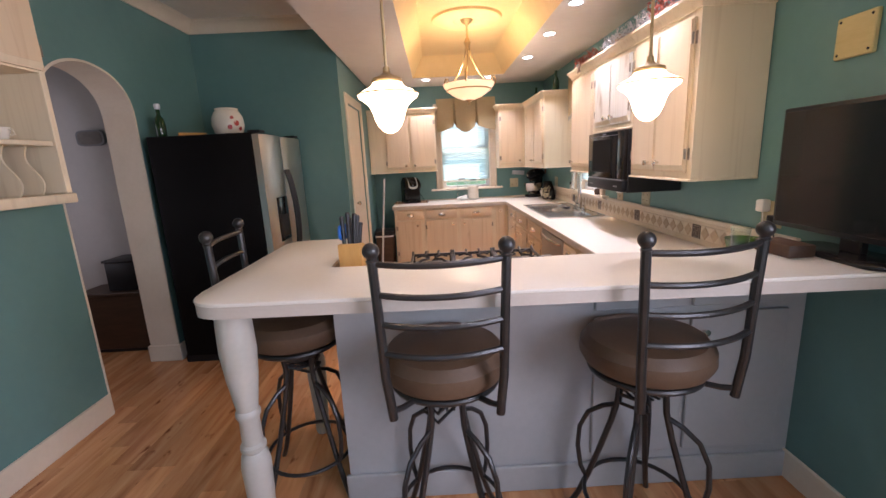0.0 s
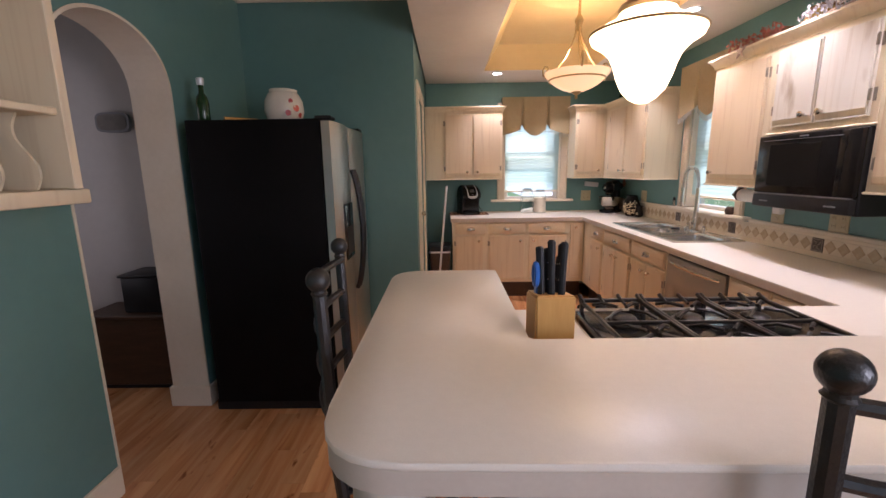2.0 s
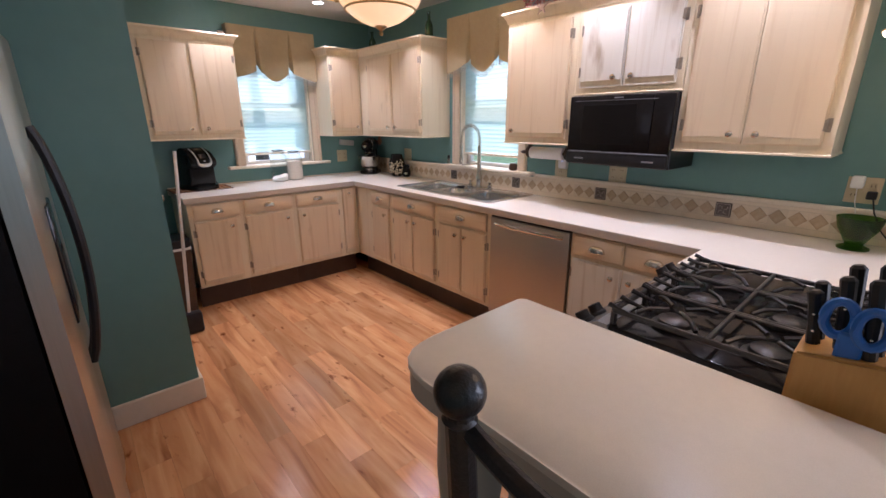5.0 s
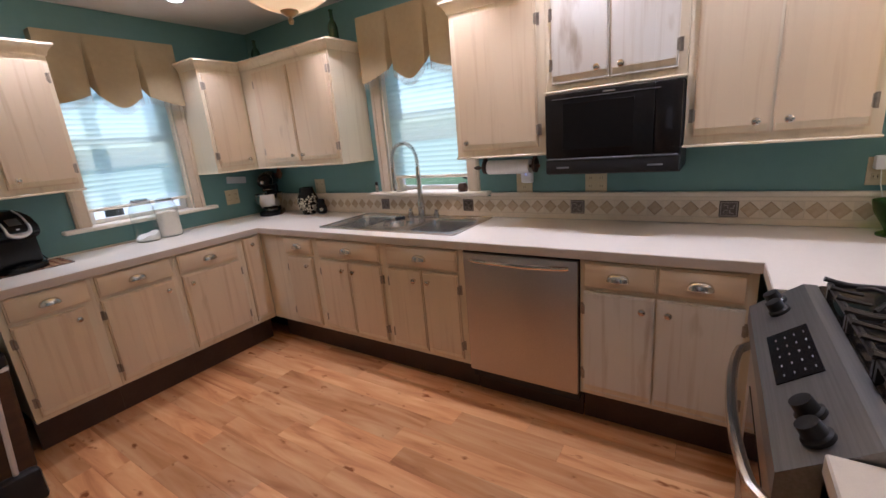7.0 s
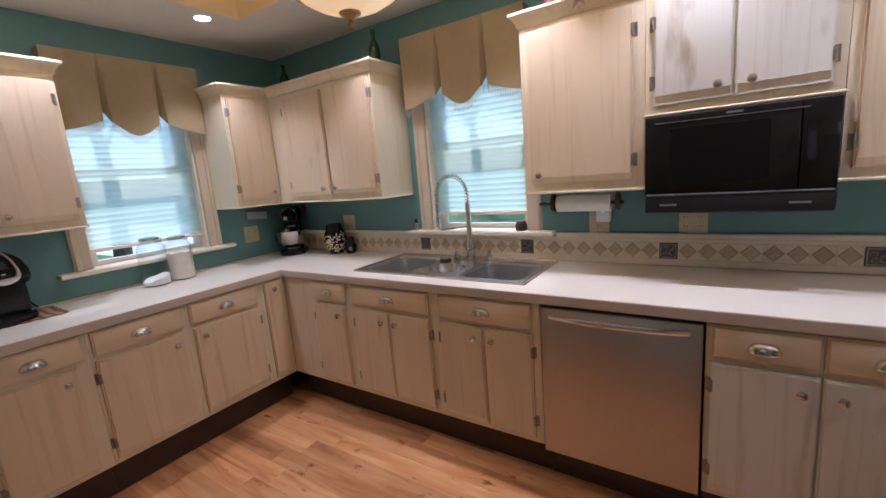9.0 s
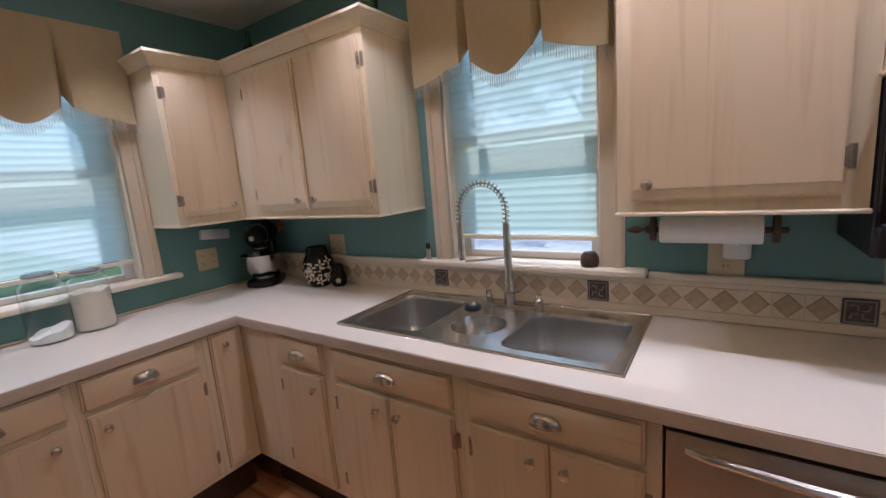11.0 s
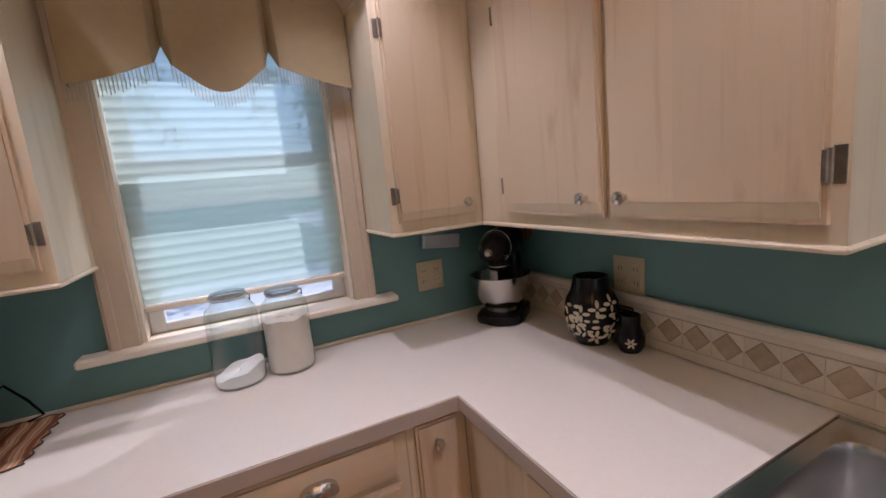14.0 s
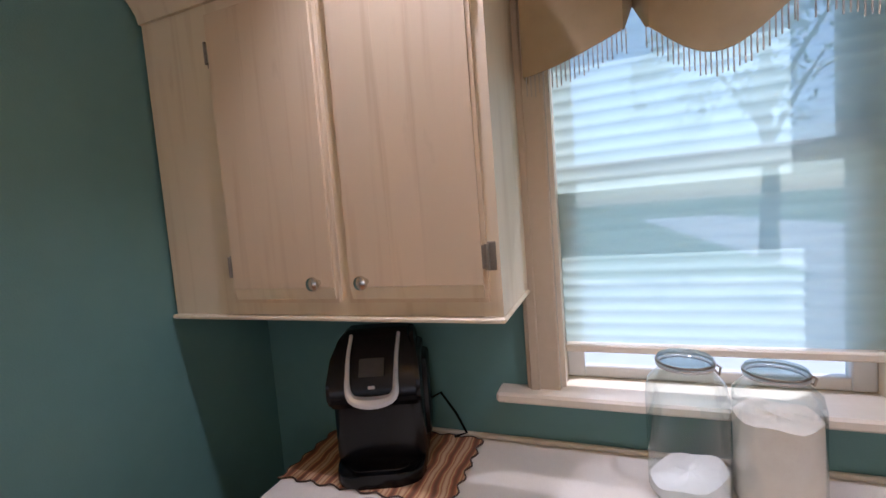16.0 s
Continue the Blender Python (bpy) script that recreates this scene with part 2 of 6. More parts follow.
# floorboards: warm hickory laminate, each board its own shade
def board_material(source, output):
    m, n, l, p = mat("floorboard_wood")
    tc, info, add, mp = n.new("ShaderNodeTexCoord"), n.new(source), n.new("ShaderNodeVectorMath"), n.new("ShaderNodeMapping")
    sc = n.new("ShaderNodeVectorMath")
    sc.operation = "SCALE"
    sc.inputs["Scale"].default_value = 37.0
    cb = n.new("ShaderNodeCombineXYZ")
    for i in range(3):
        l.new(info.outputs[output], cb.inputs[i])
    l.new(cb.outputs["Vector"], sc.inputs[0])
    l.new(tc.outputs["Object"], add.inputs[0])
    l.new(sc.outputs["Vector"], add.inputs[1])
    mp.inputs["Scale"].default_value = (10, 1.1, 1)
    l.new(add.outputs["Vector"], mp.inputs["Vector"])
    g, k = n.new("ShaderNodeTexNoise"), n.new("ShaderNodeTexNoise")
    g.inputs["Scale"].default_value, g.inputs["Detail"].default_value, g.inputs["Distortion"].default_value = 1.5, 5, 0.9
    l.new(mp.outputs["Vector"], g.inputs["Vector"])
    mp2 = n.new("ShaderNodeMapping")
    mp2.inputs["Scale"].default_value = (11, 5, 1)
    l.new(add.outputs["Vector"], mp2.inputs["Vector"])
    k.inputs["Scale"].default_value, k.inputs["Detail"].default_value = 1.6, 3
    l.new(mp2.outputs["Vector"], k.inputs["Vector"])
    r = ramp(n, [(0.22, (0.36, 0.14, 0.06)), (0.45, (0.62, 0.29, 0.12)), (0.75, (0.78, 0.44, 0.21))])
    l.new(g.outputs["Fac"], r.inputs["Fac"])
    kr = ramp(n, [(0.65, (1, 1, 1)), (0.74, (0.40, 0.28, 0.22))])
    l.new(k.outputs["Fac"], kr.inputs["Fac"])
    mul = n.new("ShaderNodeMix")
    mul.data_type, mul.blend_type = "RGBA", "MULTIPLY"
    mul.inputs["Factor"].default_value = 1
    l.new(r.outputs["Color"], mul.inputs["A"])
    l.new(kr.outputs["Color"], mul.inputs["B"])
    hsv, mr = n.new("ShaderNodeHueSaturation"), n.new("ShaderNodeMapRange")
    mr.inputs["To Min"].default_value, mr.inputs["To Max"].default_value = 0.68, 1.10
    l.new(info.outputs[output], mr.inputs["Value"])
    l.new(mr.outputs["Result"], hsv.inputs["Value"])
    l.new(mul.outputs["Result"], hsv.inputs["Color"])
    l.new(hsv.outputs["Color"], p.inputs["Base Color"])
    p.inputs["Roughness"].default_value = 0.2
    bn = n.new("ShaderNodeBump")
    bn.inputs["Strength"].default_value, bn.inputs["Distance"].default_value = 0.06, 0.003
    l.new(g.outputs["Fac"], bn.inputs["Height"])
    l.new(bn.outputs["Normal"], p.inputs["Normal"])
    return m


BOARD = board_material("ShaderNodeObjectInfo", "Random")
BOARD_REST = board_material("ShaderNodeNewGeometry", "Random Per Island")


# ---- mesh helpers ----
def bx(bm, lo, hi, bevel=0.0, segs=1):
    """A box between two corners, its edges rounded by bevel."""
    lo, hi = [min(a, b) for a, b in zip(lo, hi)], [max(a, b) for a, b in zip(lo, hi)]
    r = bmesh.ops.create_cube(bm, size=1.0)
    for v in r["verts"]:
        v.co = [l + (c + 0.5) * (h - l) for c, l, h in zip(v.co, lo, hi)]
    if bevel:
        edges = list({e for v in r["verts"] for e in v.link_edges})
        bmesh.ops.bevel(bm, geom=edges, offset=bevel, segments=segs, affect="EDGES", profile=0.5)
    return bm


def box(lo, hi, bevel=0.0, segs=1):
    return bx(bmesh.new(), lo, hi, bevel, segs)


def lathe(profile, centre=(0, 0, 0), steps=32, m=None, bm=None):
    """A turned shape: (radius, height) pairs round the z axis, then moved by m."""
    bm = bm or bmesh.new()
    m = m or Matrix.Translation(centre)
    rings = []
    for r, z in profile:
        if r < 1e-5:
            rings.append([bm.verts.new(m @ Vector((0, 0, z)))])
        else:
            rings.append([bm.verts.new(m @ Vector((r * math.cos(2 * math.pi * i / steps), r * math.sin(2 * math.pi * i / steps), z))) for i in range(steps)])
    for a, b in zip(rings, rings[1:]):
        for i in range(steps):
            j = (i + 1) % steps
            q = []
            for v in (a[i % len(a)], a[j % len(a)], b[j % len(b)], b[i % len(b)]):
                if v not in q:
                    q.append(v)
            if len(q) > 2:
                bm.faces.new(q)
    return bm


def tube(points, radius, sides=8, bm=None, closed=False):
    """A round bar along a line of points."""
    bm = bm or bmesh.new()
    pts = [Vector(p) for p in points]
    rings, up = [], None
    count = len(pts)
    for i, p in enumerate(pts):
        if closed:
            d = (pts[(i + 1) % count] - pts[i - 1]).normalized()
        else:
            d = (pts[min(i + 1, count - 1)] - pts[max(i - 1, 0)]).normalized()
        if up is None:
            up = d.orthogonal().normalized()
        up = (up - d * up.dot(d)).normalized()
        side = d.cross(up)
        r = radius[i] if isinstance(radius, (list, tuple)) else radius
        rings.append([bm.verts.new(p + r * (math.cos(a) * up + math.sin(a) * side)) for a in [2 * math.pi * k / sides for k in range(sides)]])
    pairs = list(zip(rings, rings[1:])) + ([(rings[-1], rings[0])] if closed else [])
    for a, b in pairs:
        for k in range(sides):
            bm.faces.new((a[k], a[(k + 1) % sides], b[(k + 1) % sides], b[k]))
    if not closed:
        bm.faces.new(rings[0][::-1])
        bm.faces.new(rings[-1])
    return bm


def prism(outline, z0, z1, bm=None, bevel=0.0):
    """An outline in the plan, raised from z0 to z1."""
    bm = bm or bmesh.new()
    low, top = [bm.verts.new((x, y, z0)) for x, y in outline], [bm.verts.new((x, y, z1)) for x, y in outline]
    faces = [bm.faces.new(low[::-1]), bm.faces.new(top)]
    for i in range(len(outline)):
        j = (i + 1) % len(outline)
        bm.faces.new((low[i], low[j], top[j], top[i]))
    if bevel:
        edges = [e for f in faces for e in f.edges]
        bmesh.ops.bevel(bm, geom=edges, offset=bevel, segments=2, affect="EDGES", profile=0.5)
    return bm


def rounded(corners, steps=6):
    """An outline whose corners (x, y, radius) are rounded."""
    out = []
    for i, (x, y, r) in enumerate(corners):
        a, b, c = Vector(corners[i - 1][:2]), Vector((x, y)), Vector(corners[(i + 1) % len(corners)][:2])
        if r <= 0:
            out.append((x, y))
            continue
        p, q = b + (a - b).normalized() * r, b + (c - b).normalized() * r
        for k in range(steps + 1):
            t = k / steps
            v = p * (1 - t) ** 2 + b * 2 * t * (1 - t) + q * t * t
            out.append((v.x, v.y))
    return out


def sheet(grid, bm=None, thick=0.0, normal=(0, 0, 1)):
    """A surface through a grid of points, given a thickness."""
    bm = bm or bmesh.new()
    off = Vector(normal) * thick
    layers = []
    for k in ((0, 1) if thick else (0,)):
        layers.append([[bm.verts.new(Vector(p) + off * k) for p in row] for row in grid])
    for lay in layers:
        for a, b in zip(lay, lay[1:]):
            for i in range(len(a) - 1):
                bm.faces.new((a[i], a[i + 1], b[i + 1], b[i]))
    if thick:
        a, b = layers
        rows, cols = len(grid), len(grid[0])
        rim = [(0, i) for i in range(cols)] + [(r, cols - 1) for r in range(1, rows)] + [(rows - 1, i) for i in range(cols - 2, -1, -1)] + [(r, 0) for r in range(rows - 2, 0, -1)]
        for (r, c), (s, d) in zip(rim, rim[1:] + rim[:1]):
            bm.faces.new((a[r][c], a[s][d], b[s][d], b[r][c]))
    return bm


def arc(n, a0, a1, r, centre, u, v):
    c, u, v = Vector(centre), Vector(u), Vector(v)
    return [c + r * (math.cos(a) * u + math.sin(a) * v) for a in [radians(a0 + (a1 - a0) * i / n) for i in range(n + 1)]]


def mesh_of(name, bm, materials, smooth=True):
    bmesh.ops.recalc_face_normals(bm, faces=bm.faces)
    me = bpy.data.meshes.new(name)
    bm.to_mesh(me)
    bm.free()
    for m in (materials if isinstance(materials, (list, tuple)) else [materials]):
        me.materials.append(m)
    if smooth:
        me.shade_smooth()
        me.set_sharp_from_angle(angle=radians(35))
    return me


def base_of(ob):
    while ob.parent:
        ob = ob.parent
    return ob


def part(name, bm, material, parent, label=""):
    """One mesh under a thing or a part; its points are in the thing's building space."""
    ob = new(name, mesh_of(name, bm, material))
    ob.parent = parent
    if parent.type == "EMPTY":
        ob.matrix_parent_inverse = Matrix.Translation(parent.location).inverted()
    if label:
        ob["label"] = label
    return ob


def thing(name, at, label, category, group="", kind=""):
    """An empty at a thing's base, to which its parts belong."""
    ob = new(name)
    ob.location = at
    ob.empty_display_size = 0.1
    return tagged(ob, label, category, group, kind)


def single(name, bm, material, label, category, group="", kind=""):
    return tagged(new(name, mesh_of(name, bm, material)), label, category, group, kind)


def structure(name, bm, material, label):
    return tagged(new(name, mesh_of(name, bm, material)), label, name.split("_")[0], kind="structure")


# ---- the large structure ----
XR, YB = 1.50, 5.83        # right wall, back wall (inner faces)
XL, XP, YP = -2.10, -0.83, 4.03   # left wall, pantry side, pantry front
ZC, ZH = 2.41, 2.74        # kitchen ceiling, higher ceiling beside it
WT = 0.16


def wall_with_hole(axis, face, out, a0, a1, z0, z1, hole):
    """A wall of thickness WT between a0 and a1, with a hole (b0, b1, c0, c1)."""
    bm = bmesh.new()
    b0, b1, c0, c1 = hole

    def piece(p, q, r, s):
        if axis == "x":
            bx(bm, (face, p, r), (face + out, q, s))
        else:
            bx(bm, (p, face, r), (q, face + out, s))
    piece(a0, b0, z0, z1)
    piece(b1, a1, z0, z1)
    piece(b0, b1, z0, c0)
    piece(b0, b1, c1, z1)
    return bm


WIN_A = (0.10, 0.77, 1.06, 2.10)
WIN_R = (3.76, 4.42, 1.075, 2.10)
structure("wall_east", wall_with_hole("x", XR, WT, 0.6, YB, -0.1, ZH, WIN_R), TEAL, "teal painted kitchen wall with one window")
structure("wall_east_dining", wall_with_hole("x", XR, WT, Y0, 0.6, -0.1, ZH, (-1.2, 0.2, 0.9, 2.1)), TEAL, "teal painted dining wall, unseen, with an opening added for fill light")
structure("wall_north", wall_with_hole("y", YB, WT, XL - 0.25, XR + WT, -0.1, ZH, WIN_A), TEAL, "teal painted kitchen wall behind the counter")
structure("wall_pantry_front", box((XL, YP, 0), (XP, YP + 0.1, ZH)), TEAL, "dark teal wall beside the refrigerator")
structure("wall_pantry_side", wall_with_hole("x", XP, -0.1, YP + 0.1, YB, 0, ZH, (4.30, 5.02, 0.0, 2.05)), TEAL, "teal wall with a narrow door")
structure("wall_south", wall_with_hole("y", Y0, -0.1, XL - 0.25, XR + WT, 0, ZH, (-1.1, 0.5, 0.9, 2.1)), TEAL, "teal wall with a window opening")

# left wall with its round-headed archway
AY0, AY1, AZS, AZT, LT = 2.39, 3.13, 1.83, 2.155, 0.215
bm = bmesh.new()
bx(bm, (XL - LT, Y0, 0), (XL, AY0, ZH))
bx(bm, (XL - LT, AY1, 0), (XL, YB, ZH))
head = [(AY0 + (AY1 - AY0) * (0.5 - 0.5 * math.cos(math.pi * i / 24)), AZS + (AZT - AZS) * math.sin(math.pi * i / 24) ** 0.8) for i in range(25)]
for (ya, za), (yb, zb) in zip(head, head[1:]):
    vs = [bm.verts.new((x, y, z)) for x in (XL - LT, XL) for y, z in ((ya, za), (yb, zb), (yb, ZH), (ya, ZH))]
    for q in ((0, 1, 2, 3), (4, 7, 6, 5), (0, 4, 5, 1), (2, 6, 7, 3)):
        bm.faces.new([vs[i] for i in q])
structure("wall_west", bm, TEAL, "teal painted wall with a round archway")
# plastered lining of the arch
bm = bmesh.new()
line = [(AY0, 0.0)] + head + [(AY1, 0.0)]
for (ya, za), (yb, zb) in zip(line, line[1:]):
    def inner(y, z):
        cy, cz = (AY0 + AY1) / 2, AZS - 0.3
        return (y + (0.012 if y < cy else -0.012), z if z < 0.01 else z - 0.012 * max(0, (z - cz)) / 0.6)
    (yc, zc), (yd, zd) = inner(ya, za), inner(yb, zb)
    vs = [bm.verts.new((x, y, z)) for x in (XL - LT - 0.004, XL + 0.004) for y, z in ((ya, za), (yb, zb), (yd, zd), (yc, zc))]
    for q in ((0, 1, 2, 3), (4, 7, 6, 5), (0, 4, 5, 1), (2, 6, 7, 3)):
        bm.faces.new([vs[i] for i in q])
structure("trim_arch", bm, TRIM, "cream plaster lining of the archway")
bm = box((XL - LT - 0.02, AY1 - 0.028, 0), (XL + 0.018, AY1 + 0.02, 0.13), 0.004)
bx(bm, (XL, AY1 + 0.02, 0), (XL + 0.018, YP, 0.13), 0.004)
structure("baseboard_arch", bm, TRIM, "cream baseboard at the archway")

# room beyond the arch
structure("wall_far_west", box((-3.75, -2.2, 0), (-3.65, 6.0, ZH)), GREY_WALL, "grey wall of the next room")
structure("wall_next_room", box((-3.65, 3.62, 0), (XL - LT, 3.72, ZH)), GREY_WALL, "grey wall of the next room behind the archway")
structure("wall_next_south", box((-3.65, -2.3, 0), (XL - LT, -2.2, ZH)), GREY_WALL, "plain grey wall")
structure("ceiling_next_room", box((-3.75, -2.2, ZH), (XL - LT, 6.0, ZH + 0.1)), CEIL, "white ceiling of the next room")

# ceilings
TX0, TX1, TY0, TY1, TZ, TIN = -0.20, 0.87, 2.32, 5.23, 2.62, 0.13
bm = bmesh.new()
bx(bm, (XP + 0.015, Y0, ZC), (TX0, YB, ZH + 0.1))
bx(bm, (TX1, Y0, ZC), (XR, YB, ZH + 0.1))
bx(bm, (TX0, Y0, ZC), (TX1, TY0, ZH + 0.1))
bx(bm, (TX0, TY1, ZC), (TX1, YB, ZH + 0.1))
structure("ceiling", bm, CEIL, "white textured kitchen ceiling with a recessed tray")
bm = bmesh.new()
lo = [bm.verts.new(v) for v in ((TX0, TY0, ZC + 0.002), (TX1, TY0, ZC + 0.002), (TX1, TY1, ZC + 0.002), (TX0, TY1, ZC + 0.002))]
hi = [bm.verts.new(v) for v in ((TX0 + TIN, TY0 + TIN, TZ), (TX1 - TIN, TY0 + TIN, TZ), (TX1 - TIN, TY1 - TIN, TZ), (TX0 + TIN, TY1 - TIN, TZ))]
bm.faces.new(hi)
for i in range(4):
    bm.faces.new((lo[i], lo[(i + 1) % 4], hi[(i + 1) % 4], hi[i]))
structure("ceiling_tray", bm, YELLOW, "warm yellow painted tray in the ceiling")
structure("ceiling_side", box((XL, Y0, ZH), (XP + 0.015, YP, ZH + 0.1)), CEIL, "white higher ceiling beside the kitchen")
crown = [(0.0, -0.10), (0.015, -0.10), (0.022, -0.07), (0.05, -0.03), (0.075, -0.018), (0.08, 0.0), (0.0, 0.0)]
bm = bmesh.new()
for run in ("back", "left"):
    ends = []
    for s in (0, 1):
        row = []
        for d, z in crown:
            if run == "back":
                row.append(bm.verts.new(((XL + d) if s == 0 else XP + 0.013, YP - d, ZH + z)))
            else:
                row.append(bm.verts.new((XL + d, (YP - d) if s == 0 else Y0, ZH + z)))
        ends.append(row)
    for i in range(len(crown)):
        j = (i + 1) % len(crown)
        bm.faces.new((ends[0][i], ends[0][j], ends[1][j], ends[1][i]))
structure("trim_crown", bm, TRIM, "cream crown moulding under the higher ceiling")

# baseboards
bm = box((XL, Y0, 0), (XL + 0.018, AY0 - 0.002, 0.14), 0.004)
structure("baseboard_west", bm, TRIM, "white baseboard along the teal wall")
structure("baseboard_pantry", box((-1.25, YP - 0.018, 0), (XP + 0.018, YP, 0.13), 0.004), TRIM, "cream baseboard by the refrigerator")
structure("baseboard_pantry_side", box((XP, YP, 0), (XP + 0.018, 4.21, 0.13), 0.004), TRIM, "cream baseboard by the narrow door")
structure("floor", box((-3.75, Y0 - 0.1, -0.1), (XR, YB, -0.006)), KICK, "dark joints between wooden floorboards")


# ---- windows ----
def window(name, at, u0, u1, z0, z1, flat, out, shade_to, label):
    """A sash window in a wall; flat(u, d, z) gives the place at d metres out of the wall's face (inwards positive)."""
    w = thing(name, flat((u0 + u1) / 2, 0, z0), label, "window", kind="structure")

    def b(bm, ua, ub, da, db, za, zb, bev=0.003):
        return bx(bm, flat(ua, da, za), flat(ub, db, zb), bev)
    cw = 0.082
    bm = bmesh.new()
    b(bm, u0 - cw, u0, 0.0, 0.022, z0 - 0.02, z1)
    b(bm, u0 - cw * 0.9, u0 - cw * 0.6, 0.02, 0.03, z0 - 0.02, z1)
    part("casing", bm, CASING, w)
    bm = bmesh.new()
    b(bm, u1, u1 + cw, 0.0, 0.022, z0 - 0.02, z1)
    b(bm, u1 + cw * 0.6, u1 + cw * 0.9, 0.02, 0.03, z0 - 0.02, z1)
    part("casing", bm, CASING, w)
    part("head_casing", b(bmesh.new(), u0 - cw, u1 + cw, 0.0, 0.024, z1, z1 + cw), TRIM, w)
    part("window_sill", b(bmesh.new(), u0 - cw - 0.075, u1 + cw + 0.075, -0.10, 0.065, z0 - 0.021, z0 + 0.005, 0.006), TRIM, w)
    # jamb lining
    bm = bmesh.new()
    b(bm, u0, u0 + 0.012, -WT, -0.001, z0, z1, 0)
    b(bm, u1 - 0.012, u1, -WT, -0.001, z0, z1, 0)
    b(bm, u0, u1, -WT, -0.001, z1 - 0.012, z1, 0)
    part("jamb", bm, TRIM, w)
    mid = 1.60
    for za, zb, d in ((z0 + 0.006, mid + 0.02, -0.075), (mid - 0.02, z1 - 0.012, -0.11)):
        bm = bmesh.new()
        ua, ub = u0 + 0.012, u1 - 0.012
        b(bm, ua, ua + 0.045, d - 0.03, d, za, zb)
        b(bm, ub - 0.045, ub, d - 0.03, d, za, zb)
        b(bm, ua + 0.044, ub - 0.044, d - 0.03, d - 0.001, za, za + (0.03 if d > -0.1 else 0.05))
        b(bm, ua + 0.044, ub - 0.044, d - 0.03, d - 0.001, zb - 0.04, zb)
        sash = part("sash", bm, PANEL, w, "white painted sash")
        pane = part("pane", b(bmesh.new(), ua + 0.04, ub - 0.04, d - 0.018, d - 0.014, za + 0.025, zb - 0.035, 0), GLASS, sash)
        pane.visible_shadow = False
    # pleated shade, from the top down to shade_to
    rows, k, z = [], 0, z1 - 0.02
    while z > shade_to + 0.012:
        rows.append([flat(u, -0.045 + 0.0032 * abs(math.sin(math.pi * k / 6)), z) for u in (u0 + 0.014, u1 - 0.014)])
        z -= 0.0055
        k += 1
    shade = thing(name.replace("window", "pleated_shade"), flat((u0 + u1) / 2, -0.04, shade_to), "white sheer pleated shade lowered over the window", "window shade")
    part("cloth", sheet(rows), SHADE, shade, "sheer cloth in small rounded cells")
    part("bottom_rail", b(bmesh.new(), u0 + 0.014, u1 - 0.014, -0.055, -0.025, shade_to - 0.006, shade_to + 0.014, 0.004), TRIM, shade)
    part("head_rail", b(bmesh.new(), u0 + 0.014, u1 - 0.014, -0.06, -0.02, z1 - 0.03, z1 - 0.004, 0.004), PANEL, shade)
    return w


def flat_n(u, d, z):
    return (u, YB - d, z)


def flat_e(u, d, z):
    return (XR - d, u, z)


window("window_1", None, *WIN_A, flat_n, 1, 1.155, "white double-hung window with cream casing above the counter")
window("window_2", None, *WIN_R, flat_e, 1, 1.175, "white double-hung window with cream casing above the sink")


FRINGE = mottled("fringe_thread", (0.40, 0.37, 0.30), (0.48, 0.45, 0.38), 0.8, 40, bump=0)


def valance(u0, u1, flat, top, side, at):
    """A stiff fabric valance: three box-pleated panels with scalloped hems and a thread fringe."""
    v = thing("valance", at, "beige fabric valance with scalloped hem and fringe", "valance", "window valances")
    n, w = 48, u1 - u0
    pleats = (u0 + w * 0.30, u0 + w * 0.68)

    def hem(u):
        if u < pleats[0]:
            t = max(0.0, (u - u0) / (pleats[0] - u0))
            return side + 0.005 + 0.07 * t ** 1.6
        if u > pleats[1]:
            t = max(0.0, (u1 - u) / (u1 - pleats[1]))
            return side + 0.005 + 0.07 * t ** 1.6
        t = (u - pleats[0]) / (pleats[1] - pleats[0])
        return side + 0.075 - 0.085 * max(0.0, math.sin(math.pi * t)) ** 1.3

    def depth(u, f):
        d = 0.085
        for p in pleats:
            g = abs(u - p)
            if g < 0.012 + 0.012 * f:
                d -= 0.05 * f * (1 - g / (0.012 + 0.012 * f))
        return d + 0.010 * math.sin((u - u0) / w * 3 * math.pi) * f
    cols = sorted([u0 + w * i / n for i in range(n + 1)] + [p + e for p in pleats for e in (-0.02, -0.012, -0.006, 0, 0.006, 0.012, 0.02)])
    grid = []
    for r in range(13):
        f = r / 12
        grid.append([flat(u, depth(u, f), top + (hem(u) + (0.05 * max(0, 1 - min(abs(u - p) for p in pleats) / 0.02)) - top) * f) for u in cols])
    nrm = Vector(flat(0, 1, 0)) - Vector(flat(0, 0, 0))
    part("cloth", sheet(grid, thick=-0.003, normal=nrm), VALANCE, v)
    for u in (u0, u1):
        part("return", bx(bmesh.new(), flat(u - 0.0015, 0.0, side + 0.008), flat(u + 0.0015, 0.083, top - 0.002)), VALANCE, v)
    part("board", bx(bmesh.new(), flat(u0 + 0.002, 0.001, top - 0.02), flat(u1 - 0.002, 0.078, top - 0.004)), TRIM, v)
    bm = bmesh.new()
    u = u0 + 0.006
    while u < u1 - 0.004:
        if min(abs(u - p) for p in pleats) > 0.012:
            d, z = depth(u, 1) - 0.002, hem(u)
            bx(bm, flat(u - 0.0012, d - 0.001, z - 0.045 - 0.004 * math.sin(u * 431)), flat(u + 0.0012, d + 0.001, z + 0.003))
        u += 0.0095
    tagged(part("fringe", bm, FRINGE, v, "pale thread fringe"), kind="stuff")
    return v


valance(0.065, 0.838, flat_n, 2.236, 1.812, (0.45, YB, 1.81))
valance(3.712, 4.502, flat_e, 2.248, 1.828, (XR, 4.11, 1.83))


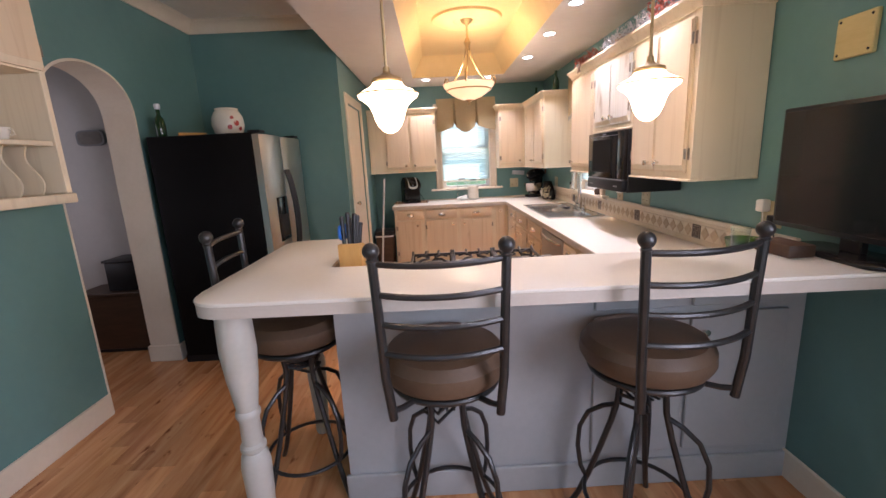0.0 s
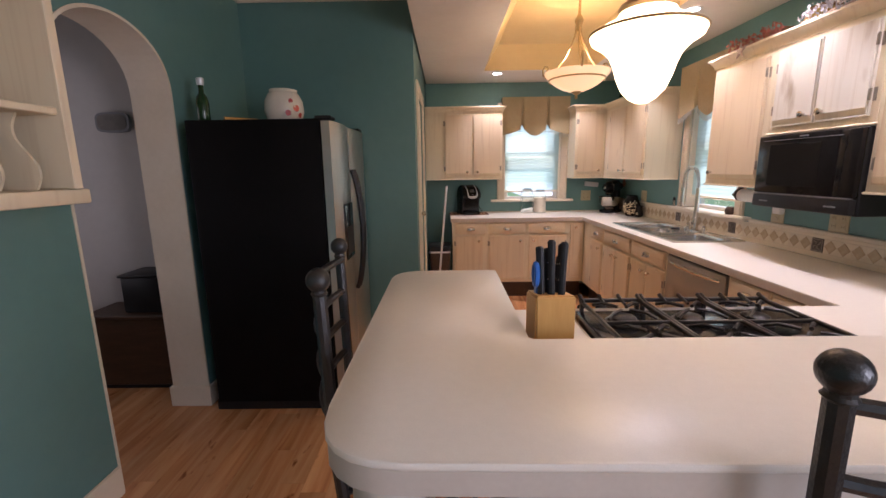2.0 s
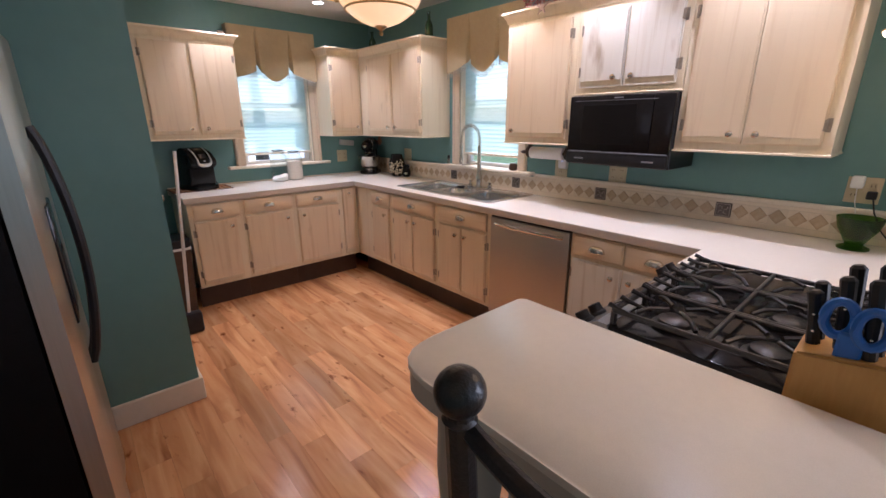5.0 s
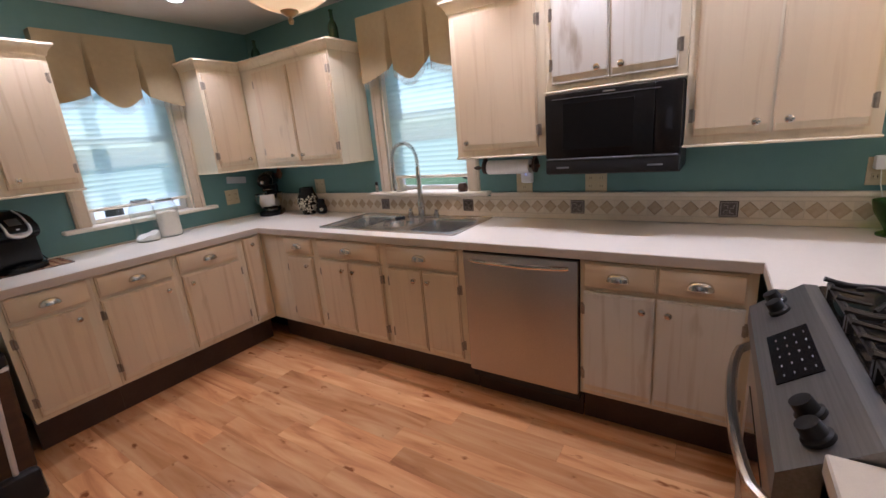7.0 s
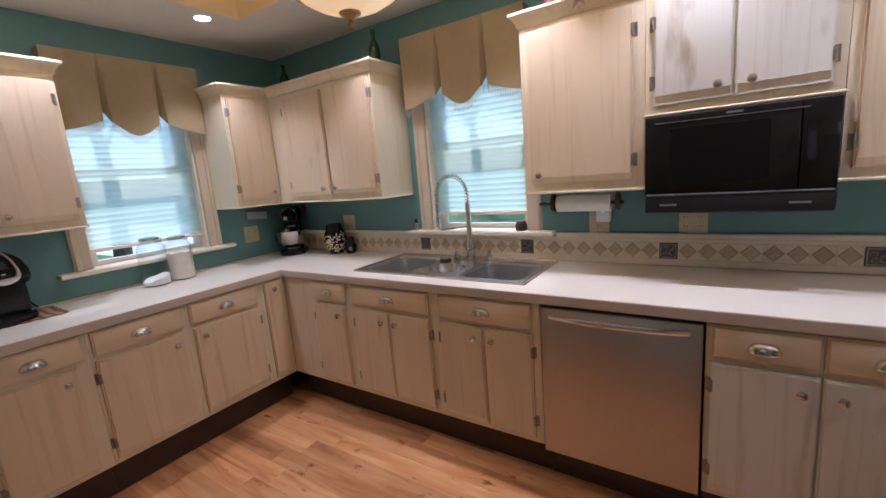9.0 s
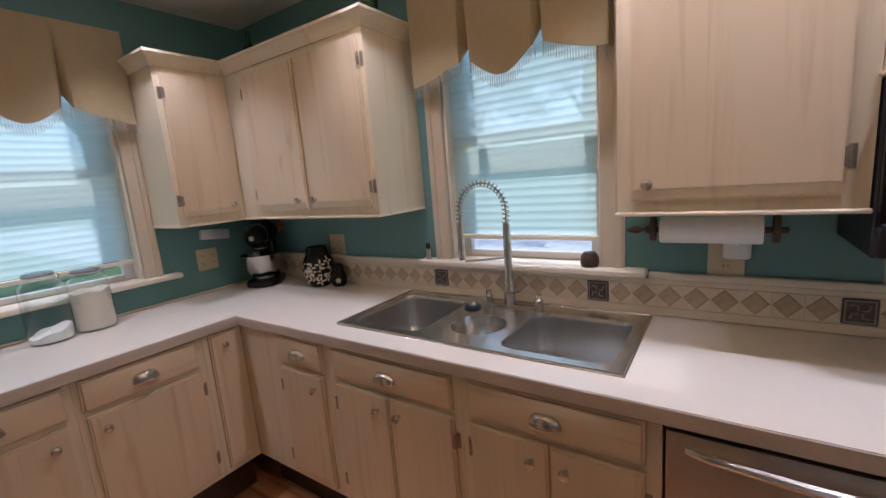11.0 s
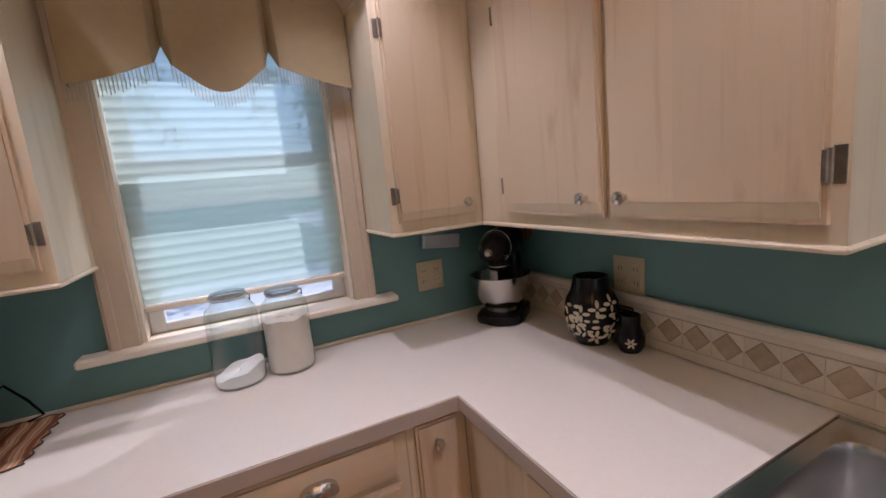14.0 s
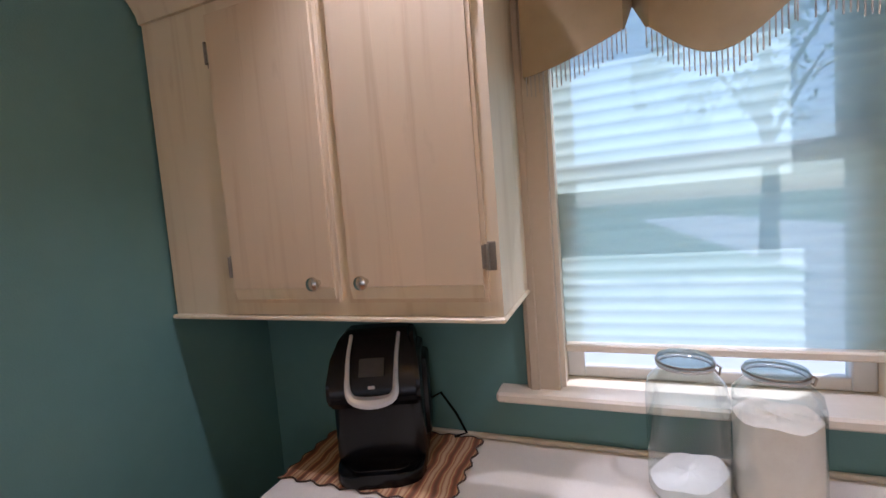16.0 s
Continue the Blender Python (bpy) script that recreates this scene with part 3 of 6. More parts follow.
# ---- counters ----
CT, CB = 0.91, 0.872
out = [(-0.55, YB - 0.002), (-0.55, 5.215), (0.872, 5.215), (0.872, 2.235), (0.60, 2.235), (0.60, 1.64), (XR - 0.002, 1.64), (XR - 0.002, YB - 0.002)]
SX0, SX1, SY0, SY1 = 0.985, 1.455, 3.60, 4.645   # the sink's cut-out
bm = bmesh.new()
for lo, hi in (((-0.55, 5.215), (XR - 0.002, YB - 0.002)), ((0.872, SY1 - 0.02), (XR - 0.002, 5.215)), ((0.872, SY0 + 0.02), (SX0 + 0.02, SY1 - 0.02)), ((SX1 - 0.02, SY0 + 0.02), (XR - 0.002, SY1 - 0.02)), ((0.872, 2.235), (XR - 0.002, SY0 + 0.02)), ((0.60, 1.64), (XR - 0.002, 2.235))):
    bx(bm, (*lo, CB), (*hi, CT))
bmesh.ops.remove_doubles(bm, verts=bm.verts, dist=0.0005)
top = thing("worktop", (0.5, 5.5, CB), "white speckled laminate worktop round the kitchen", "worktop")
part("slab", bm, COUNTER, top)
bm = bmesh.new()
bx(bm, (-0.553, 5.211, CB - 0.004), (0.872, 5.2145, CT - 0.002), 0.001)
bx(bm, (0.868, 2.2345, CB - 0.004), (0.8715, 5.2145, CT - 0.002), 0.001)
bx(bm, (-0.5535, 5.211, CB - 0.004), (-0.5505, YB - 0.002, CT - 0.002), 0.001)
bx(bm, (0.60, 2.2355, CB - 0.004), (0.872, 2.239, CT - 0.002), 0.001)
part("edge_band", bm, EDGE, top, "tan laminate edge band")
part("back_bead", box((-0.55, YB - 0.014, CT), (XR - 0.02, YB, CT + 0.012), 0.003), TRIM, top, "narrow cream bead against the wall")

# worktop left of the range
lt = thing("worktop", (-0.29, 1.95, CB), "small white laminate worktop beside the range", "worktop")
part("slab", box((-0.427, 1.626, CB), (-0.152, 2.235, CT), 0.003), COUNTER, lt)

# raised bar round the range, on turned legs
BT = 1.07
bar_line = rounded([(-0.79, 1.20, 0.13), (XR - 0.004, 1.155, 0), (XR - 0.004, 1.582, 0), (-0.425, 1.582, 0.01), (-0.425, 2.215, 0.012), (-0.79, 2.215, 0.10)])
bar = thing("breakfast_bar", (-0.6, 1.6, 0), "raised white laminate breakfast bar with cream edge", "breakfast bar")
part("bar_top", prism(bar_line, BT - 0.012, BT, bevel=0.003), COUNTER, bar)
inset = rounded([(-0.788, 1.202, 0.13), (XR - 0.005, 1.157, 0), (XR - 0.005, 1.580, 0), (-0.427, 1.580, 0.01), (-0.427, 2.213, 0.012), (-0.788, 2.213, 0.10)])
part("edge", prism(inset, BT - 0.05, BT - 0.0125), EDGE, bar)
LEG = [(0.0, 0.0), (0.034, 0.0), (0.040, 0.02), (0.036, 0.10), (0.048, 0.30), (0.052, 0.42), (0.046, 0.46), (0.036, 0.475), (0.044, 0.485), (0.044, 0.50), (0.036, 0.51), (0.034, 0.60), (0.042, 0.615), (0.042, 0.63), (0.036, 0.64), (0.040, 0.67), (0.052, 0.76), (0.060, 0.86), (0.058, 0.95), (0.055, BT - 0.05)]
for lx, ly in ((-0.70, 1.33), (-0.70, 2.10)):
    bm = lathe(LEG + [(0.0, BT - 0.05)], (lx, ly, 0), 24)
    part("leg", bm, LEGPAINT, bar, "cream painted turned leg")

# white back of the peninsula
pen = thing("peninsula_panel", (0.5, 1.66, 0), "white painted peninsula back with baseboard and cabinet doors", "cabinet")
bm = bmesh.new()
bx(bm, (-0.44, 1.60, 0), (XR - 0.003, 1.625, BT - 0.052))
bx(bm, (-0.44, 1.625, 0), (-0.428, 2.21, BT - 0.052))
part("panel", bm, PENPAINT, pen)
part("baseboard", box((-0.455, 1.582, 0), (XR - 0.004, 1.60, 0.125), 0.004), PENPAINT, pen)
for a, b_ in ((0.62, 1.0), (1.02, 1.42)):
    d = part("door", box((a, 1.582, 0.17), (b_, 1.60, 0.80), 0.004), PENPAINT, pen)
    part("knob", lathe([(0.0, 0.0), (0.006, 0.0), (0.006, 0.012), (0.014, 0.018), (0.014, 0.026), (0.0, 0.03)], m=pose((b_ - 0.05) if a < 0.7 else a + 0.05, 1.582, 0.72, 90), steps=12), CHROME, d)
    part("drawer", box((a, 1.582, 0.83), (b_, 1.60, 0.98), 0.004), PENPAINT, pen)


# ---- cabinets ----
KNOB = [(0.0, 0.0), (0.007, 0.0), (0.006, 0.010), (0.013, 0.016), (0.0155, 0.021), (0.014, 0.026), (0.009, 0.029), (0.0, 0.030)]


def facing(normal, face):
    """Place and turn for fittings on a front: normal 'n' looks to -y, 'e' to -x, 's' to +y."""
    if normal == "n":
        return (lambda u, d, z: (u, face - d, z)), (lambda u, z, d=0.0: pose(u, face - d, z, 90, 0, 0))
    if normal == "s":
        return (lambda u, d, z: (u, face + d, z)), (lambda u, z, d=0.0: pose(u, face + d, z, -90, 0, 0))
    return (lambda u, d, z: (face - d, u, z)), (lambda u, z, d=0.0: pose(face - d, u, z, 0, -90, 0))


def add_knob(parent, turn, u, z, d):
    part("knob", lathe(KNOB, m=turn(u, z, d), steps=14), CHROME, parent, "satin nickel knob")


def add_pull(parent, flat, u, z, d):
    """A cup pull: a quarter dome, open below."""
    bm = bmesh.new()
    grid = []
    for i in range(9):
        a = math.pi * i / 8
        row = []
        for k in range(6):
            t = math.pi / 2 * k / 5
            row.append(flat(u - 0.046 * math.cos(a) * math.cos(t) ** 0.6, d + 0.027 * math.sin(a) ** 0.7 * math.cos(t) ** 0.45, z - 0.016 + 0.034 * math.sin(t)))
        grid.append(row)
    sheet(grid, bm)
    tube([row[0] for row in grid], 0.0016, 6, bm)
    part("cup_pull", bm, CHROME, parent, "satin nickel cup pull")


def add_hinge(parent, flat, u, z, d, side):
    bm = bmesh.new()
    bx(bm, flat(u - side * 0.004, d - 0.016, z - 0.027), flat(u + side * 0.016, d - 0.0145, z + 0.027), 0.0006)
    bx(bm, flat(u - side * 0.018, d, z - 0.022), flat(u - side * 0.001, d + 0.0015, z + 0.022), 0.0006)
    lathe([(0.0, -0.024), (0.0045, -0.024), (0.0045, 0.024), (0.0, 0.024)], flat(u + side * 0.002, d - 0.001, z), 8, bm=bm)
    part("hinge", bm, HINGE, parent, "worn metal hinge")


def add_door(cab, flat, turn, u0, u1, z0, z1, hinge, knob_z, name="door", wood=None):
    """A slab door with a lipped edge and a bevelled border; hinge: -1 at u0, 1 at u1, 0 none."""
    bm = bx(bmesh.new(), flat(u0, 0.0005, z0), flat(u1, 0.012, z1), 0.0)
    if name == "drawer":
        bx(bm, flat(u0 + 0.007, 0.0118, z0 + 0.007), flat(u1 - 0.007, 0.019, z1 - 0.007), 0.004, 2)
    d = part(name, bm, wood or CAB, cab)
    if name == "door":
        w = (u1 - u0 - 0.014)
        cuts = [0.0, 0.29 + 0.06 * math.sin(u0 * 37), 0.66 + 0.06 * math.sin(u0 * 71), 1.0]
        for fa, fb in zip(cuts, cuts[1:]):
            board = bx(bmesh.new(), flat(u0 + 0.007 + w * fa, 0.0118, z0 + 0.034), flat(u0 + 0.0068 + w * fb, 0.0185, z1 - 0.007), 0.0)
            part("board", board, wood or CAB, d)
        bm = bmesh.new()
        side = ((0.0118, z0 + 0.0335), (0.0183, z0 + 0.0335), (0.0125, z0 + 0.008), (0.0118, z0 + 0.008))
        ends = [[bm.verts.new(flat(u, e, z)) for e, z in side] for u in (u0 + 0.007, u1 - 0.007)]
        for i in range(4):
            bm.faces.new((ends[0][i], ends[0][(i + 1) % 4], ends[1][(i + 1) % 4], ends[1][i]))
        bm.faces.new(ends[0])
        bm.faces.new(ends[1])
        part("lower_border", bm, FRAME, d, "bevelled lower edge, paint worn")
    if hinge:
        hu = u1 if hinge > 0 else u0
        for z in (z0 + 0.085, z1 - 0.085):
            add_hinge(d, flat, hu, z, 0.016, hinge)
        add_knob(d, turn, (u0 + 0.045) if hinge > 0 else (u1 - 0.045), knob_z, 0.018)
    return d


def base_cabinet(normal, face, depth, u0, u1, doors, drawers, label, wood=None, z0=0.19):
    flat, turn = facing(normal, face)
    c = thing("base_cabinet", flat((u0 + u1) / 2, -depth / 2, 0), label, "cabinet", "kitchen base cabinets")
    part("face_frame", bx(bmesh.new(), flat(u0, 0, z0), flat(u1, -0.018, CB - 0.002)), FRAME, c)
    part("side_panel", bx(bmesh.new(), flat(u0, -0.018, z0), flat(u0 + 0.016, -depth, CB - 0.002)), FRAME, c)
    part("side_panel", bx(bmesh.new(), flat(u1 - 0.016, -0.018, z0), flat(u1, -depth, CB - 0.002)), FRAME, c)
    part("bottom_panel", bx(bmesh.new(), flat(u0 + 0.016, -0.018, z0), flat(u1 - 0.016, -depth, z0 + 0.016)), FRAME, c)
    part("toe_kick", bx(bmesh.new(), flat(u0, -0.085, 0), flat(u1, -0.10, z0)), KICK, c, "dark brown toe kick")
    for a, b, h in doors:
        add_door(c, flat, turn, a, b, 0.215, 0.715, h, 0.66, "door", wood)
    for a, b in drawers:
        d = add_door(c, flat, turn, a, b, 0.735, 0.855, 0, 0, "drawer", CAB_X if normal != "e" else CAB_Y)
        add_pull(d, flat, (a + b) / 2, 0.795, 0.019)
    return c


FX, FY = 0.898, 5.242
lab = "whitewashed wooden base cabinet with drawers under the worktop"
base_cabinet("n", FY, 0.58, -0.535, -0.150, [(-0.505, -0.205, -1)], [(-0.505, -0.17)], lab)
base_cabinet("n", FY, 0.58, -0.149, 0.276, [(-0.135, 0.245, -1)], [(-0.135, 0.255)], lab)
base_cabinet("n", FY, 0.58, 0.277, 0.722, [(0.30, 0.695, 1)], [(0.295, 0.69)], lab)
c = base_cabinet("n", FY, 0.58, 0.723, 0.897, [], [], "narrow whitewashed corner cabinet under the worktop")
f_, t_ = facing("n", FY)
d = add_door(c, f_, t_, 0.745, 0.868, 0.215, 0.852, 0, 0)
add_knob(d, t_, 0.800, 0.80, 0.018)
c = base_cabinet("e", FX, 0.55, 4.985, 5.240, [], [], "whitewashed corner filler cabinet under the worktop")
base_cabinet("e", FX, 0.55, 4.645, 4.984, [(4.68, 4.945, 1)], [(4.67, 4.95)], lab)
base_cabinet("e", FX, 0.55, 4.045, 4.644, [(4.07, 4.335, -1), (4.34, 4.605, 1)], [(4.07, 4.605)], "whitewashed wooden sink base cabinet with two doors")
base_cabinet("e", FX, 0.55, 3.49, 4.044, [(3.525, 3.76, -1), (3.765, 4.01, 1)], [(3.525, 4.01)], "whitewashed wooden sink base cabinet with two doors")
base_cabinet("e", FX, 0.55, 2.245, 2.885, [(2.275, 2.572, -1), (2.580, 2.868, 1)], [(2.275, 2.572), (2.580, 2.868)], "whitewashed base cabinet with worn doors coloured white as lit and two drawers", CAB_WHITE)
base_cabinet("s", 2.21, 0.54, -0.43, -0.152, [(-0.41, -0.175, -1)], [(-0.41, -0.175)], "whitewashed narrow base cabinet beside the range")
base_cabinet("s", 2.21, 0.54, 0.605, 0.87, [], [], "whitewashed corner filler cabinet beside the range")


def upper_cabinet(normal, face, depth, u0, u1, z0, doors, label, z1=2.045, bare=(), wood=None):
    flat, turn = facing(normal, face)
    c = thing("wall_cabinet", flat((u0 + u1) / 2, -depth / 2, z0), label, "cabinet", "kitchen wall cabinets")
    bm = bmesh.new()
    bx(bm, flat(u0, 0, z0), flat(u1, -depth, z1))
    part("body", bm, FRAME, c)
    part("bottom_rail", bx(bmesh.new(), flat(u0 - 0.006, 0.012, z0 - 0.012), flat(u1 + 0.006, -depth, z0 - 0.0005), 0.004), FRAME, c)
    for a, b, h in doors:
        add_door(c, flat, turn, a, b, z0 + 0.03, z1 - 0.03, h, z0 + 0.075, "door", wood)
    prof = [(0.0, 0.0), (0.008, 0.0), (0.012, 0.018), (0.030, 0.045), (0.038, 0.05), (0.038, 0.062), (0.0, 0.062)]
    bm = bmesh.new()
    eu0, eu1 = (0.0 if "u0" in bare else 1.0), (0.0 if "u1" in bare else 1.0)
    paths = [[flat(u0 - d * eu0, -depth, z1 + z) for d, z in prof] if eu0 else None, [flat(u0 - d * eu0, d, z1 + z) for d, z in prof], [flat(u1 + d * eu1, d, z1 + z) for d, z in prof], [flat(u1 + d * eu1, -depth, z1 + z) for d, z in prof] if eu1 else None]
    paths = [[bm.verts.new(p) for p in row] for row in paths if row]
    for ra, rb in zip(paths, paths[1:]):
        for i in range(len(prof)):
            j = (i + 1) % len(prof)
            bm.faces.new((ra[i], ra[j], rb[j], rb[i]))
    bm.faces.new(paths[0])
    bm.faces.new(paths[-1])
    bx(bm, flat(u0, 0, z1), flat(u1, -depth, z1 + 0.012))
    part("crown", bm, FRAME, c)
    return c


ul = "whitewashed wooden wall cabinet with nickel knobs"
upper_cabinet("n", 5.52, 0.305, -0.822, 0.035, 1.325, [(-0.605, -0.315, -1), (-0.288, 0.012, 1)], ul, bare=("u0",))
upper_cabinet("n", 5.52, 0.305, 0.845, 1.179, 1.325, [(0.87, 1.150, -1)], ul, bare=("u1",))
upper_cabinet("e", 1.18, 0.315, 4.555, 5.824, 1.325, [(4.575, 4.958, -1), (4.978, 5.365, 1)], ul, bare=("u1",))
upper_cabinet("e", 1.18, 0.315, 3.122, 3.64, 1.315, [(3.165, 3.605, -1)], ul, bare=("u0",))
upper_cabinet("e", 1.18, 0.315, 2.531, 3.12, 1.60, [(2.565, 2.825, -1), (2.835, 3.09, 1)], "whitewashed wall cabinet above the microwave, paint worn", bare=("u0", "u1"), wood=CAB_WHITE)
upper_cabinet("e", 1.18, 0.315, 1.93, 2.529, 1.315, [(1.965, 2.235, -1), (2.245, 2.50, 1)], ul, bare=("u1",))


# ---- dishwasher ----
dwm = thing("dishwasher", (0.9, 3.19, 0), "stainless steel dishwasher under the worktop", "dishwasher")
part("body", box((0.915, 2.895, 0.12), (1.45, 3.48, 0.868)), BLACK, dwm)
d = part("door", box((0.882, 2.893, 0.175), (0.914, 3.482, 0.85), 0.005, 2), STEEL, dwm)
part("control_strip", box((0.89, 2.893, 0.852), (0.914, 3.482, 0.868)), BLACK, dwm)
pts = [(0.872 - 0.028 * math.sin(math.pi * i / 14) ** 0.6 + 0.012, 2.935 + 0.505 * i / 14, 0.812) for i in range(15)]
part("handle", tube(pts, 0.011, 8), CHROME, d, "bowed steel bar handle")
part("toe_kick", box((0.98, 2.893, 0), (1.0, 3.482, 0.12)), KICK, dwm)

# ---- microwave ----
mw = thing("microwave", (1.32, 2.83, 1.20), "black built-in microwave under a wall cabinet", "microwave")
part("body", box((1.165, 2.535, 1.205), (XR - 0.002, 3.118, 1.586), 0.004), BLACK, mw)
d = part("door", box((1.135, 2.64, 1.285), (1.164, 3.115, 1.582), 0.005, 2), BLACK_GLOSS, mw)
part("window", box((1.1325, 2.72, 1.325), (1.1345, 3.03, 1.535), 0.0008), BLACK_SIDE, d, "dark glass window")
part("control_panel", box((1.137, 2.538, 1.285), (1.164, 2.637, 1.582), 0.005, 2), BLACK_GLOSS, mw)
part("vent", box((1.13, 2.538, 1.21), (1.164, 3.115, 1.278), 0.008, 2), BLACK, mw)
# grey strips drawn for the highlights along the seam and the door's top
part("trim_strip", box((1.128, 2.545, 1.2805), (1.15, 3.108, 1.2835), 0.001), GREY, mw)
part("top_line", box((1.1335, 2.62, 1.556), (1.1348, 3.08, 1.5585)), GREY, d)
part("emblem", box((1.1335, 2.80, 1.566), (1.1348, 2.85, 1.573)), GREY, d)
for q in (2.60, 3.00):
    part("print_marks", box((1.1285, q, 1.238), (1.1298, q + 0.06, 1.246)), GREY, mw)

# ---- refrigerator ----
FR0, FR1, FRZ = 3.045, 3.945, 1.712
fr = thing("refrigerator", (-1.65, 3.43, 0), "side-by-side refrigerator, stainless doors and black sides", "refrigerator")
part("body", box((-2.0, FR0, 0.06), (-1.275, FR1, FRZ), 0.006, 2), BLACK_SIDE, fr)
part("plinth", box((-2.02, FR0 + 0.02, 0), (-1.29, FR1 - 0.02, 0.058)), BLACK, fr)
for a, b_ in ((FR0 + 0.002, FR0 + 0.415), (FR0 + 0.423, FR1 - 0.002)):
    bm = box((-1.268, a, 0.075), (-1.222, b_, FRZ - 0.012), 0.0)
    grid = [[(-1.222 + 0.022 * math.sin(math.pi * i / 10) ** 0.7, a + (b_ - a) * i / 10, z) for i in range(11)] for z in (0.075, FRZ - 0.012)]
    sheet(grid, bm)
    for z, k in ((0.075, 0), (FRZ - 0.012, 1)):
        bm.faces.new([bm.verts.new(p) for p in grid[k]])
    d = part("door", bm, STEEL_V, fr, "brushed stainless door")
    hy = (FR0 + 0.39, FR0 + 0.45)[a > FR0 + 0.2]
    pts = [(-1.222 + 0.02 + 0.05 * math.sin(math.pi * i / 18) ** 0.7, hy, 0.66 + 0.78 * i / 18) for i in range(19)]
    part("handle", tube(pts, 0.014, 8), BLACK, d, "black curved handle")
disp = part("dispenser", box((-1.215, FR0 + 0.135, 0.90), (-1.196, FR0 + 0.345, 1.24), 0.006, 2), BLACK_GLOSS, fr, "black ice dispenser")
part("recess_frame", box((-1.197, FR0 + 0.165, 0.93), (-1.193, FR0 + 0.315, 1.10), 0.001), BLACK, disp)
for k in range(2):
    part("hinge_cover", box((-1.31, FR0 + 0.03 + 0.74 * k, FRZ), (-1.22, FR0 + 0.13 + 0.74 * k, FRZ + 0.018), 0.005), BLACK, fr)


# ---- bar stools ----
def bar_stool():
    """A swivel stool facing +y: ladder back with ball finials, round seat, bowed legs and a foot ring."""
    s = thing("bar_stool", (0, 0, 0), "black iron ladder-back bar stool with brown padded seat", "bar stool", "bar stools")
    seat = lathe([(0.0, 0.715), (0.17, 0.715), (0.205, 0.728), (0.222, 0.758), (0.22, 0.795), (0.195, 0.825), (0.12, 0.838), (0.0, 0.84)], steps=36)
    part("seat", seat, SEAT, s, "brown padded seat")
    part("seat_ring", tube(arc(32, 0, 348.75, 0.185, (0, 0, 0.703), (1, 0, 0), (0, 1, 0)), 0.011, 8, closed=True), IRON, s)
    part("swivel", lathe([(0.0, 0.635), (0.085, 0.635), (0.085, 0.647), (0.05, 0.655), (0.05, 0.692), (0.15, 0.694), (0.15, 0.70), (0.0, 0.70)], steps=20), IRON, s)
    for x in (-1, 1):
        pts = [(x * 0.166, -0.216, 0.682), (x * 0.171, -0.221, 0.75), (x * 0.178, -0.226, 0.82), (x * 0.183, -0.230, 1.0), (x * 0.19, -0.235, 1.20)]
        p = part("back_post", tube(pts, 0.0145, 10), IRON, s)
        ball = [(0.0, -0.024), (0.013, -0.021), (0.017, -0.016), (0.013, -0.011)] + [(0.0245 * math.sin(0.6 + 0.2541 * q), 0.012 - 0.0245 * math.cos(0.6 + 0.2541 * q)) for q in range(10)] + [(0.0, 0.0365)]
        part("bracket", tube([(x * 0.105, -0.150, 0.700), (x * 0.14, -0.19, 0.702), (x * 0.167, -0.217, 0.71)], 0.010, 8), IRON, p)
        part("finial", lathe(ball, (x * 0.19, -0.235, 1.208), 24), IRON, p)
    for z in (0.908, 1.0, 1.09, 1.182):
        w = 0.178 + 0.012 * (z - 0.82) / 0.38
        pts = [(w * t, -0.229 - 0.04 * (1 - t * t), z - 0.004 * (1 - t * t)) for t in [-1 + 2 * i / 10 for i in range(11)]]
        part("back_rung", tube(pts, 0.010, 8), IRON, s)
    for k in range(4):
        a = radians(45 + 90 * k)
        c, n = math.cos(a), math.sin(a)
        prof = [(0.085, 0.645), (0.078, 0.60), (0.082, 0.54), (0.105, 0.44), (0.145, 0.30), (0.185, 0.17), (0.225, 0.06), (0.255, 0.0)]
        part("leg", tube([(r * c, r * n, z) for r, z in prof], 0.0115, 8), IRON, s)
        brace = [(0.09, 0.52), (0.135, 0.50), (0.19, 0.455), (0.222, 0.38), (0.228, 0.29), (0.215, 0.20), (0.19, 0.155)]
        part("leg_brace", tube([(r * c, r * n, z) for r, z in brace], 0.0095, 8), IRON, s)
    part("foot_ring", tube(arc(32, 0, 348.75, 0.192, (0, 0, 0.16), (1, 0, 0), (0, 1, 0)), 0.0085, 8, closed=True), IRON, s)
    for z in (0.565, 0.60):
        part("collar", tube(arc(4, 45, 315, 0.085, (0, 0, z), (1, 0, 0), (0, 1, 0))[:4], 0.007, 6, closed=True), IRON, s)
    for i in range(5):
        x = -0.05 + 0.025 * i
        part("slat", tube([(x, -0.06, 0.60), (x * 0.9, 0, 0.585), (x, 0.06, 0.60)], 0.005, 6), IRON, s)
    return s


stool = bar_stool()
stool.matrix_basis = pose(0.0, 1.372, 0, 0, 0, 0)
copy_thing(stool, pose(0.714, 1.362, 0, 0, 0, 9.4))
copy_thing(stool, pose(-0.652, 1.756, 0, 0, 0, -82))


